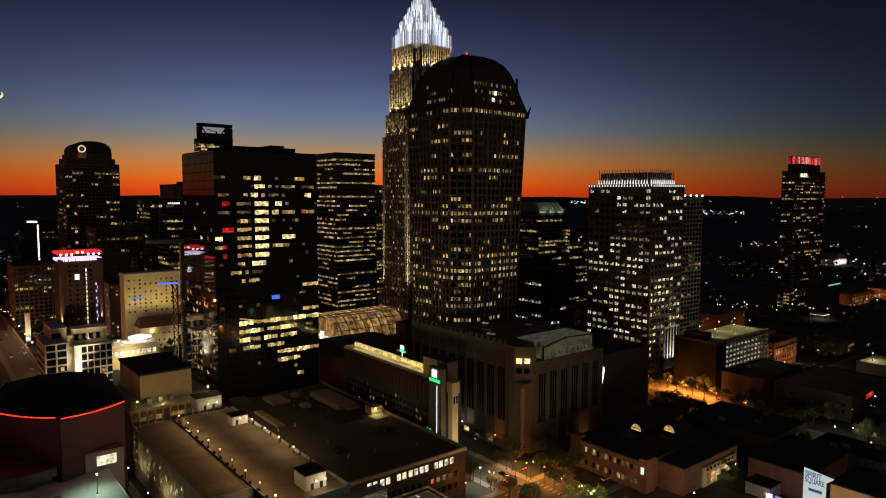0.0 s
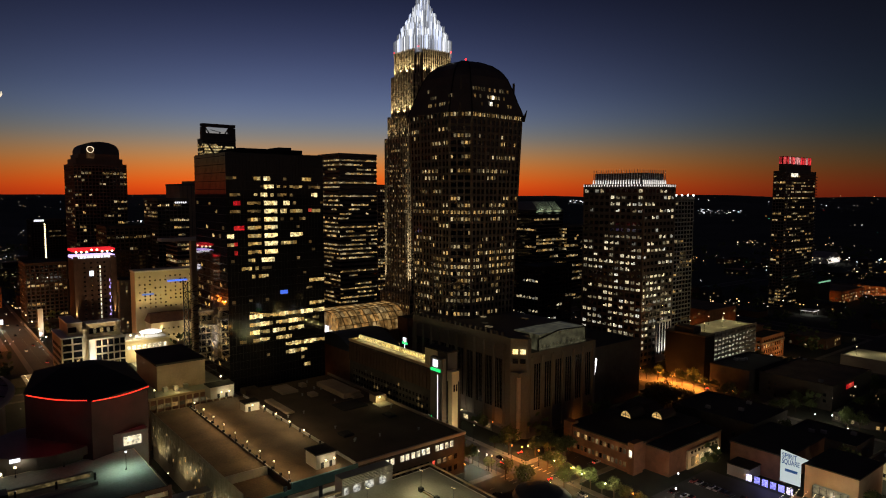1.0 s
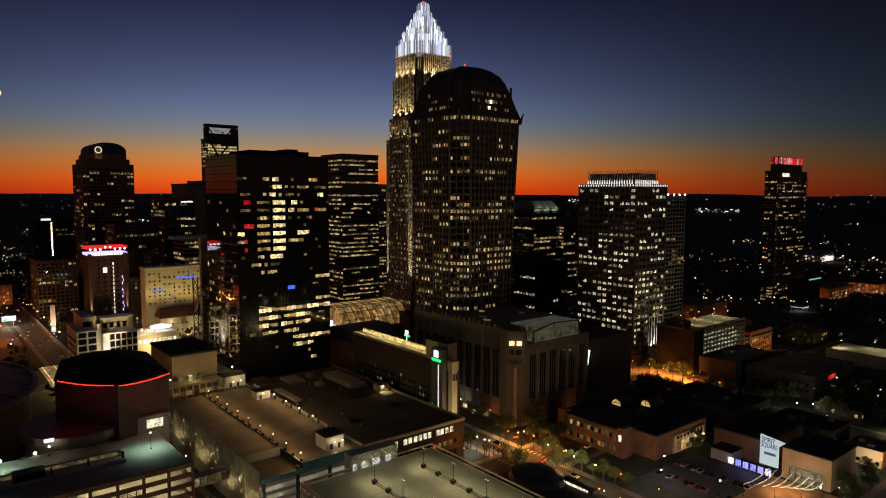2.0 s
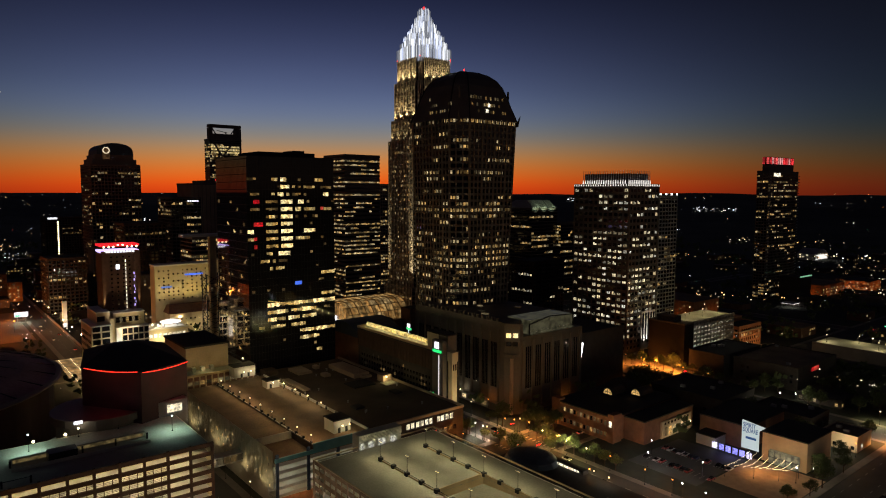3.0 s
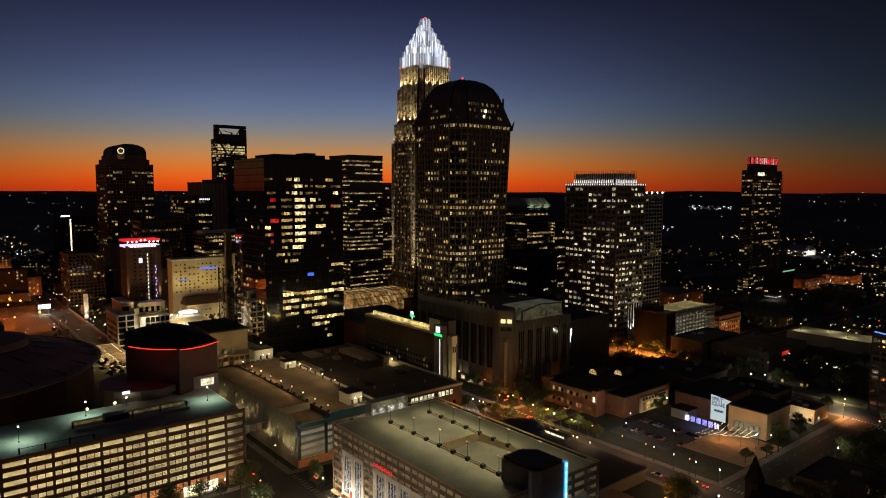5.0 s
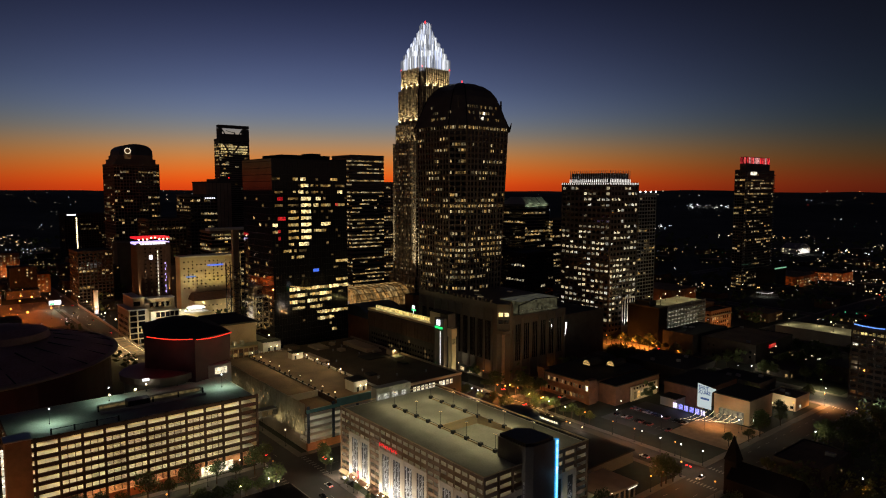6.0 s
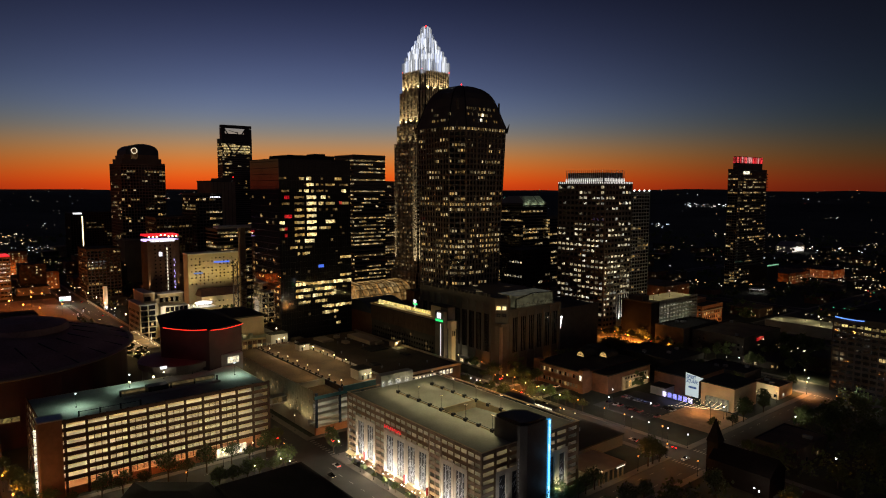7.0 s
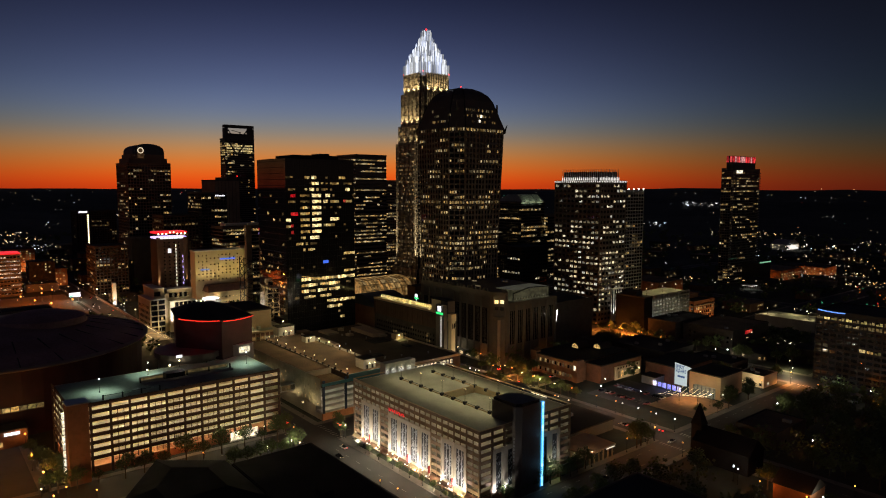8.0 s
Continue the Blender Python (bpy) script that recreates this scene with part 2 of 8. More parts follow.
graphic_white = glow("white_graphic", [(0.95, 0.95, 0.85)], 0.75, 0.75, pattern=1.2)
sign_violet = glow("violet_sign", [(0.55, 0.42, 1.0)], 1.8, 1.8)
sign_green = glow("green_sign", [(0.02, 0.8, 0.18)], 1.3, 1.3)
sign_blue = glow("blue_sign", [(0.01, 0.1, 0.34)], 0.5, 0.5)
sign_pale = glow("pale_sign_panel", [(0.78, 0.9, 0.88)], 0.62, 0.62)
led_white = glow("white_led", [(1, 0.97, 0.93)], 3.0, 3.0)
led_soft = glow("soft_led", [(1, 0.93, 0.85)], 1.1, 1.1)
beacon_red = glow("red_beacon", [(1, 0.02, 0.02)], 4.0, 4.0)
city_warm = glow("city_lights_warm", [(1, 0.66, 0.3), (1, 0.78, 0.48), (1, 0.5, 0.16), (1, 0.85, 0.6)], 0.12, 2.2, island=True)
city_cool = glow("city_lights_cool", [(0.9, 0.95, 1.0), (0.7, 0.85, 1.0), (1, 0.92, 0.8)], 0.12, 2.4, island=True)
city_red = glow("city_lights_red", [(1, 0.06, 0.04), (1, 0.25, 0.04), (0.1, 0.9, 0.4)], 0.3, 1.6, island=True)


# ---- mesh building ----
class Geo:
    def __init__(self):
        self.v, self.f = [], []

    def add(self, vs, fs):
        k = len(self.v)
        self.v += vs
        self.f += [tuple(i + k for i in f) for f in fs]
        return self

    def box(self, x0, y0, z0, x1, y1, z1):
        return self.add([(x0, y0, z0), (x1, y0, z0), (x1, y1, z0), (x0, y1, z0), (x0, y0, z1), (x1, y0, z1), (x1, y1, z1), (x0, y1, z1)],
                        [(3, 2, 1, 0), (4, 5, 6, 7), (0, 1, 5, 4), (1, 2, 6, 5), (2, 3, 7, 6), (3, 0, 4, 7)])

    def cbox(self, c, s):
        return self.box(*(c[i] - s[i] / 2 for i in range(3)), *(c[i] + s[i] / 2 for i in range(3)))

    def loft(self, rings, cap=True):
        """Skins rings of points, each (x, y, z), counterclockwise from above, from bottom to top."""
        n, vs, fs = len(rings[0]), [p for r in rings for p in r], []
        for k in range(len(rings) - 1):
            for i in range(n):
                j = (i + 1) % n
                fs.append((k * n + i, k * n + j, (k + 1) * n + j, (k + 1) * n + i))
        if cap:
            fs += [tuple(range(n - 1, -1, -1)), tuple(range((len(rings) - 1) * n, len(rings) * n))]
        return self.add(vs, fs)

    def prism(self, poly, z0, z1):
        return self.loft([[(x, y, z0) for x, y in poly], [(x, y, z1) for x, y in poly]])

    def cyl(self, x, y, z0, z1, r0, r1=None, n=10):
        r1 = r0 if r1 is None else r1
        ring = lambda r, z: [(x + r * math.cos(2 * math.pi * i / n), y + r * math.sin(2 * math.pi * i / n), z) for i in range(n)]
        return self.loft([ring(r0, z0), ring(r1, z1)])

    def ball(self, x, y, z, r, n=8, k=5):
        ring = lambda a: [(x + r * math.cos(a) * math.cos(2 * math.pi * i / n), y + r * math.cos(a) * math.sin(2 * math.pi * i / n), z + r * math.sin(a)) for i in range(n)]
        return self.loft([ring(-math.pi / 2 * 0.96 + math.pi * 0.96 * q / k) for q in range(k + 1)])

    def bar(self, a, b, w):
        """A square bar from a to b."""
        a, b = Vector(a), Vector(b)
        d = (b - a).normalized()
        s = d.cross(Vector((0, 0, 1)))
        s = Vector((1, 0, 0)) if s.length < 1e-3 else s.normalized()
        u = s.cross(d).normalized()
        s, u = s * w / 2, u * w / 2
        ring = lambda p: [tuple(p - s - u), tuple(p + s - u), tuple(p + s + u), tuple(p - s + u)]
        return self.add(ring(a) + ring(b), [(0, 1, 2, 3), (7, 6, 5, 4), (0, 4, 5, 1), (1, 5, 6, 2), (2, 6, 7, 3), (3, 7, 4, 0)])

    def mesh(self, name, mat, origin=(0, 0, 0)):
        o = origin
        me = bpy.data.meshes.new(name)
        me.from_pydata([(x - o[0], y - o[1], z - o[2]) for x, y, z in self.v], [], self.f)
        me.update()
        bm = bmesh.new()
        bm.from_mesh(me)
        bmesh.ops.recalc_face_normals(bm, faces=bm.faces)
        bm.to_mesh(me)
        bm.free()
        me.materials.append(mat)
        return me


BASE = {}


def thing(name, label, category, at=(0, 0, 0), group="", kind=""):
    ob = tagged(new(name), label, category, group, kind)
    ob.location = at
    BASE[ob.name] = Vector(at)
    return ob


def part(name, geo, mat, parent, label="", kind=""):
    o = BASE[parent.name]
    ob = tagged(new(name, geo.mesh(name, mat, o)), label, "", "", kind)
    ob.parent = parent
    BASE[ob.name] = o
    return ob


def pieces(name, mesh, places, parent, label="", mats=None):
    """One object for each place, all on one mesh."""
    o, made = BASE[parent.name], []
    for p in places:
        ob = new(name, mesh)
        if label:
            ob["label"] = label
        ob.parent = parent
        ob.location = Vector(p) - o
        BASE[ob.name] = Vector(p)
        made.append(ob)
    return made


def solo(name, geo, mat, label, category, kind="", group="", at=(0, 0, 0)):
    ob = tagged(new(name, geo.mesh(name, mat, at)), label, category, group, kind)
    ob.location = at
    BASE[ob.name] = Vector(at)
    return ob


def ring_box(g, x0, y0, x1, y1, z0, z1, d):
    """A band round a rectangular body, d proud of it."""
    g.box(x0 - d, y0 - d, z0, x1 + d, y0 + 0.05, z1), g.box(x0 - d, y1 - 0.05, z0, x1 + d, y1 + d, z1)
    g.box(x0 - d, y0 + 0.05, z0, x0 + 0.05, y1 - 0.05, z1), g.box(x1 - 0.05, y0 + 0.05, z0, x1 + d, y1 - 0.05, z1)


def lit_plan(rng, floors, bays, share, run=0.6, rows=None):
    """Which windows are lit: floors differ, and lit ones come in runs."""
    lit = set()
    for f in range(floors):
        p = min(0.95, share * rng.choice((0.1, 0.3, 0.6, 1, 1, 1.6, 2.6)) if rows is None else share * rows(f))
        on = rng.random() < p
        for b in range(bays):
            if rng.random() > run:
                on = rng.random() < p
            if on:
                lit.add((f, b))
    return lit


def paned(w, h, variant, along_x):
    """A lit window of two lights beside a mullion, with blinds drawn to different heights."""
    m, drop = 0.05 * w + 0.06, {0: (0, 0), 1: (0, 0.35), 2: (0.25, 0.25), 3: (0.5, 0.1)}[variant]
    zl, zr, lo = h / 2 - drop[0] * h, h / 2 - drop[1] * h, -h / 2 + 0.07
    line = [(-w / 2, -h / 2), (w / 2, -h / 2), (w / 2, zr), (m, zr), (m, lo), (-m, lo), (-m, zl), (-w / 2, zl)]
    return Geo().loft([[(a, d, z) if along_x else (d, a, z) for a, z in line] for d in (-0.08, 0.08)])


def tower(name, label, x0, x1, y0, y1, h, fh=3.9, bay=4.5, share=0.2, frame=None, glassm=None, win=None, seed=1, pier=1.0, span=1.3,
          z0=0.0, low=0, win_w=None, cap=50, roof=None, rows=None, proud=0.35, run=0.55, category="office tower", sides=None, piers=True, parent=None):
    """A storeyed block: glass body, stone piers and spandrels in front of it, and panes lit from inside."""
    frame, glassm, win, roof = frame or brown_stone, glassm or dark_glass, win or win_warm, roof or dark_roof
    rng = random.Random(seed)
    t = parent or thing(name, label, category, ((x0 + x1) / 2, (y0 + y1) / 2, z0))
    part("body", Geo().box(x0, y0, z0, x1, y1, h), glassm, t, "dark glazed core")
    nf = int((h - z0 - 1.5) / fh)
    g = Geo()
    for f in range(nf + 1):
        ring_box(g, x0, y0, x1, y1, z0 + f * fh, z0 + f * fh + (span if f else span + 0.4), proud * 0.6)
    ring_box(g, x0, y0, x1, y1, h - 1.6, h + 1.0, proud * 1.2)
    part("facade_grid", g, frame, t, "", "stuff")
    part("roof", Geo().box(x0 + 0.3, y0 + 0.3, h, x1 - 0.3, y1 - 0.3, h + 0.35), roof, t)
    nx, ny = max(1, round((x1 - x0) / bay)), max(1, round((y1 - y0) / bay))
    bx, by = (x1 - x0) / nx, (y1 - y0) / ny
    if piers:
        pm = Geo().box(-pier / 2, -pier / 2, 0, pier / 2, pier / 2, h - z0 + 0.6).mesh("pier", frame)
        at = [(x0 + i * bx, y0 - proud + pier / 2, z0) for i in range(nx + 1)] + [(x1 + proud - pier / 2, y0 + i * by, z0) for i in range(1, ny + 1)]
        pieces("pier", pm, at, t)
        g = Geo()
        for i in range(nx + 1):
            g.cbox((x0 + i * bx, y1 + proud - pier / 2, (z0 + h + 0.6) / 2), (pier, pier, h - z0 + 0.6))
        for i in range(1, ny):
            g.cbox((x0 - proud + pier / 2, y0 + i * by, (z0 + h + 0.6) / 2), (pier, pier, h - z0 + 0.6))
        part("rear_relief", g, frame, t, "", "stuff")
    wh = fh - span - 0.15
    lots = []
    for side, n, b in (("y", nx, bx), ("x", ny, by)):
        ww = (win_w or (b - (pier if piers else 0.3))) * 0.94
        kinds_ = [paned(ww, wh, v, side == "y") for v in range(4)]
        meshes_ = [k.mesh("window", win) for k in kinds_]
        plan = lit_plan(rng, nf, n, share * ((sides or {}).get(side, 1.0)), run, rows)
        for f, k in sorted(plan):
            if f < low:
                continue
            z = z0 + f * fh + span + fh / 2 - span / 2
            v = rng.randrange(4)
            lots.append(((meshes_[v], kinds_[v]), (x0 + (k + 0.5) * bx, y0 - 0.04, z) if side == "y" else (x1 + 0.04, y0 + (k + 0.5) * by, z)))
    rng.shuffle(lots)
    for (me, _), p in lots[:cap]:
        pieces("window", me, [p], t)
    if len(lots) > cap:
        g = Geo()
        for (_, k), p in lots[cap:]:
            g.add([(p[0] + a, p[1] + b, p[2] + c) for a, b, c in k.v], k.f)
        part("far_glazing", g, {win_warm: win_warm_i, win_white: win_white_i}.get(win, win_warm_i), t, "lit windows further off", "stuff")
    return t


win_warm_i = glow("lit_windows_warm", OFFICE, 0.08, 1.15, island=True, pattern=0.9)
win_white_i = glow("lit_windows_white", [(1, 0.88, 0.58), (1, 0.84, 0.5), (0.97, 0.93, 0.75), (1, 0.78, 0.42)], 0.16, 1.6, island=True, pattern=0.9)


def beacon(at, parent, r=0.6):
    part("beacon", Geo().cyl(at[0], at[1], at[2], at[2] + 1.2, 0.12, n=6).ball(at[0], at[1], at[2] + 1.6, r), beacon_red, parent, "red warning beacon")


def rooftop(t, x0, x1, y0, y1, z, seed, n=3):
    """Plant rooms and vents on a roof."""
    rng = random.Random(seed)
    for _ in range(n):
        w, d, hh = rng.uniform(2, 6), rng.uniform(2, 6), rng.uniform(1.2, 3.2)
        cx, cy = rng.uniform(x0 + w, x1 - w), rng.uniform(y0 + d, y1 - d)
        part("roof_unit", Geo().box(cx - w / 2, cy - d / 2, z, cx + w / 2, cy + d / 2, z + hh).box(cx - w / 2 + 0.3, cy - d / 2 + 0.3, z + hh, cx + w / 2 - 0.3, cy + d / 2 - 0.3, z + hh + 0.3), grey_panel, t, "grey rooftop plant unit")

# ---- ground, streets, distance ----
def hills(x, y):
    d = math.hypot(x, y)
    k = min(1.0, max(0.0, (d - 1500) / 3100))
    return 118 * k * k * (3 - 2 * k) + (15 * noise.noise((x / 600, y / 600, 0.3)) + 5 * noise.noise((x / 180, y / 180, 1.7))) * min(1, max(0, (d - 1400) / 800))


g = Geo()
RADII = [0, 60, 130, 220, 330, 470, 640, 850, 1100, 1400, 1700, 2000, 2350, 2700, 3050, 3400, 3700, 4000, 4250, 4450, 4600, 4700]
SECT = 120
for r in RADII:
    for i in range(SECT):
        a = 2 * math.pi * i / SECT
        x, y = r * math.cos(a), r * math.sin(a)
        g.v.append((x, y, hills(x, y)))
for k in range(len(RADII) - 1):
    for i in range(SECT):
        j = (i + 1) % SECT
        g.f.append((k * SECT + i, k * SECT + j, (k + 1) * SECT + j, (k + 1) * SECT + i))
solo("ground", g, land, "dark city ground rising to wooded hills on the horizon", "ground", "structure")

STREETS_Y = [(-122, -98), (4, 20), (-389, -376), (116, 132), (-640, -626)]      # run along y
STREETS_X = [(-21, -6), (117, 132), (272, 294), (-185, -168), (420, 436), (560, 574)]                          # run along x
g = Geo()
for a, b in STREETS_Y:
    g.box(a, -420, -0.4, b, 900, 0.03)
solo("road", g, roadway, "dark asphalt cross streets of the city grid", "road", "structure")
g = Geo()
for a, b in STREETS_X:
    xs = sorted([-1100, 260] + [c for s in STREETS_Y for c in s])
    for k in range(0, len(xs), 2):
        g.box(xs[k], a, -0.4, xs[k + 1], b, 0.026)
solo("road", g, roadway, "dark asphalt avenues of the city grid", "road", "structure")
g = Geo()
for a, b in STREETS_X:
    for e0, e1 in ((a - 3.4, a), (b, b + 3.4)):
        xs = sorted([-1100, 260] + [c for s in STREETS_Y for c in s])
        for k in range(0, len(xs), 2):
            g.box(xs[k], e0, -0.4, xs[k + 1], e1, 0.15)
for a, b in STREETS_Y:
    ys = sorted([-420, 900] + [c for s in STREETS_X for c in (s[0] - 3.4, s[1] + 3.4)])
    for e0, e1 in ((a - 3.4, a), (b, b + 3.4)):
        for k in range(0, len(ys), 2):
            g.box(e0, ys[k], -0.4, e1, ys[k + 1], 0.15)
solo("pavement", g, paving, "pale concrete pavements with kerbs along the streets", "pavement", "structure")
g = Geo()
for a, b in STREETS_Y[:2]:
    m = (a + b) / 2
    for y in range(-60, 420, 9):
        if not any(s[0] - 8 < y < s[1] + 4 for s in STREETS_X):
            g.box(m - 4.1, y, 0.03, m - 3.9, y + 3, 0.036), g.box(m + 3.9, y, 0.03, m + 4.1, y + 3, 0.036)
    for s in STREETS_X[:3]:
        for edge in (s[0] - 3.0, s[1] + 0.6):
            for k in range(9):
                x = a + 1.6 + k * (b - a - 3.6) / 8
                g.box(x, edge, 0.03, x + 0.6, edge + 2.6, 0.036)
for a, b in STREETS_X[:3]:
    m = (a + b) / 2
    for x in range(-600, 110, 9):
        if not any(s[0] - 8 < x < s[1] + 4 for s in STREETS_Y):
            g.box(x, m - 0.1, 0.027, x + 3, m + 0.1, 0.036)
solo("road_markings", g, paint_white, "worn white lane lines and zebra crossings", "road marking", "structure")

# ---- towers of the skyline ----
# the domed tower, flaring towards its shoulders
t = thing("domed_tower", "brown granite tower with chamfered corners and a rounded dark dome", "office tower", (-225, 185, 0))


def octagon(x0, x1, y0, y1, c):
    e = 2.2
    return [(x0 + e, y0), (x1 - c, y0), (x1, y0 + c), (x1, y1 - e), (x1 - e, y1), (x0 + e, y1), (x0, y1 - e), (x0, y0 + e)]


def flare(z):
    k = min(1, z / 171) ** 1.4
    return -251 - 1.5 * k, -207 + 4 * k, 163.5 - 4 * k, 206.5 + 4 * k, 9.0


def oct_ring(z, d=0.0):
    x0, x1, y0, y1, c = flare(z)
    return [(x, y, z) for x, y in octagon(x0 - d, x1 + d, y0 - d, y1 + d, c)]


part("body", Geo().loft([oct_ring(z) for z in range(0, 172, 9)] + [oct_ring(171)]), dark_glass, t, "dark glazed shaft")
FH = 4.0
g = Geo()
for f in range(42):
    z = 3 + f * FH
    g.loft([oct_ring(z, 0.25), oct_ring(z + 1.5, 0.25)])
part("facade_grid", g, dark_stone, t, "dark granite spandrel bands", "stuff")


def along(z, e, s):
    """A point at share s of edge e of the shaft's plan at height z, with the edge's direction and outward normal."""
    r = oct_ring(z)
    a, b = Vector(r[e]), Vector(r[(e + 1) % 8])
    d = (b - a)
    return a + d * s, d.normalized(), Vector((d.y, -d.x, 0)).normalized(), d.length


rng = random.Random(11)
for e in range(8):
    p, d, nrm, ln = along(0, e, 0)
    n = max(2, round(ln / 2.9)) if e % 2 == 0 else (3 if ln > 6 else 1)
    for i in range(n + 1):
        w, rings = (0.85 if i % 3 else 1.5) / 2, []
        for z in list(range(0, 171, 19)) + [172]:
            a, d, nr, _ = along(z, e, i / n)
            rings.append([tuple(a + d * p * w + nr * q) for p, q in ((1, -0.2), (1, 0.55), (-1, 0.55), (-1, -0.2))])
        part("pier", Geo().loft(rings), umber_stone, t)
lots = []
for e in (0, 1, 2):
    p, d, nrm, ln = along(0, e, 0)
    n = (max(2, round(ln / 2.9)) if e % 2 == 0 else 3) * 2
    rows = {9: .25, 10: .1, 11: .5, 12: .3, 14: .55, 15: .35, 16: .3, 17: .6, 18: .75, 19: .85, 20: .6, 21: .6, 22: .25, 23: .2, 26: .45, 27: .95, 28: .5, 29: .12, 30: .15, 32: .12, 33: .35, 35: .3, 37: .12, 38: .3, 39: .15, 40: .05, 41: .9}
    for f in range(6, 42):
        pr = rows.get(f, 0.05) * (1.0 if e != 0 else 0.85)
        on = rng.random() < pr
        for k in range(n):
            if rng.random() > 0.65:
                on = rng.random() < pr
            if on:
                lots.append((e, f, (k + 0.5) / n))
made = {}
for e in (0, 1, 2):
    p, d, nrm, ln = along(0, e, 0)
    n = (max(2, round(ln / 2.9)) if e % 2 == 0 else 3) * 2
    w = ln / n * 0.74
    gg = Geo()
    q = d * w / 2
    gg.add([tuple(s * q + Vector((0, 0, zz)) + nrm * o) for o in (0.12, -0.12) for s, zz in ((-1, -1), (1, -1), (1, 1), (-1, 1))],
           [(0, 1, 2, 3), (7, 6, 5, 4), (0, 4, 5, 1), (1, 5, 6, 2), (2, 6, 7, 3), (3, 7, 4, 0)])
    made[e] = gg
rng.shuffle(lots)
mesh_of = {e: made[e].mesh("window", win_warm) for e in made}
for e, f, s in lots[:290]:
    p, d, nr, _ = along(3 + f * FH + 2.7, e, s)
    pieces("window", mesh_of[e], [p + nr * 0.02], t)
g = Geo()
for e, f, s in lots[290:]:
    p, d, nr, _ = along(3 + f * FH + 2.7, e, s)
    g.add([tuple(Vector(v) + p + nr * 0.02) for v in made[e].v], made[e].f)
part("far_glazing", g, win_warm_i, t, "lit windows further off", "stuff")
# dome
x0, x1, y0, y1, c = flare(171)
cx, cy, hx, hy = (x0 + x1) / 2, (y0 + y1) / 2, (x1 - x0) / 2, (y1 - y0) / 2
prof = [(171, 1.04), (174, 1.0), (180, 0.92), (187, 0.84), (188, 0.82), (193, 0.75), (197.5, 0.64), (201, 0.48), (203.3, 0.28), (204.2, 0.1)]
part("dome", Geo().loft([[(cx + (x - cx) * s, cy + (y - cy) * s, z) for x, y in octagon(x0, x1, y0, y1, c)] for z, s in prof]), dark_stone, t, "dark ribbed dome")
for i, (x, y) in enumerate(octagon(x0, x1, y0, y1, c)):
    g = Geo()
    for (za, sa), (zb, sb) in zip(prof[:-1], prof[1:]):
        g.bar((cx + (x - cx) * sa, cy + (y - cy) * sa, za), (cx + (x - cx) * sb, cy + (y - cy) * sb, zb), 0.7)
    part("rib", g, black_metal, t, "dark metal dome rib")
for sx, sy in ((1, 1), (1, -1), (-1, 1), (-1, -1)):
    px_, py_ = cx + sx * hx * 0.98, cy + sy * hy * 0.98
    part("corner_fin", Geo().loft([[(px_ - 1.5, py_ - 0.4, 168), (px_ + 1.5, py_ - 0.4, 168), (px_ + 1.5, py_ + 0.4, 168), (px_ - 1.5, py_ + 0.4, 168)],
                                    [(px_ + sx * 2 - 0.2, py_ + sy * 1.6 - 0.1, 175), (px_ + sx * 2 + 0.2, py_ + sy * 1.6 - 0.1, 175), (px_ + sx * 2 + 0.2, py_ + sy * 1.6 + 0.1, 175), (px_ + sx * 2 - 0.2, py_ + sy * 1.6 + 0.1, 175)]]), dark_stone, t)
    part("upper_fin", Geo().box(cx + sx * hx * 0.82 - 0.5, cy + sy * hy * 0.82 - 0.5, 184, cx + sx * hx * 0.82 + 0.5, cy + sy * hy * 0.82 + 0.5, 191), dark_stone, t)
rng = random.Random(5)
dm = {"x": Geo().cbox((0, 0, 0), (0.3, 1.0, 2.0)).mesh("dome_window", win_dim), "y": Geo().cbox((0, 0, 0), (1.0, 0.3, 2.0)).mesh("dome_window", win_dim)}
for z, s in ((176, 0.975), (180.5, 0.915), (185, 0.865)):
    for k in range(-7, 8):
        if rng.random() < 0.45:
            pieces("dome_window", dm["x"], [(cx + hx * s + 0.1, cy + k * 2.1, z)], t)
        if rng.random() < 0.3:
            pieces("dome_window", dm["y"], [(cx + k * 2.1, cy - hy * s - 0.1, z)], t)
bw = Geo().cbox((0, 0, 0), (0.4, 1.9, 2.2)).mesh("bright_window", win_bright)
pieces("bright_window", bw, [(cx + hx * 0.915 + 0.2, cy + 1.5, 180.5), (cx + hx * 0.97 + 0.2, cy - 1, 176.5)], t)
beacon((cx, cy, 204.2), t), beacon((cx + hx * 0.5, cy + hy * 0.5, 196), t), beacon((cx - hx * 0.5, cy - hy * 0.5, 196), t)

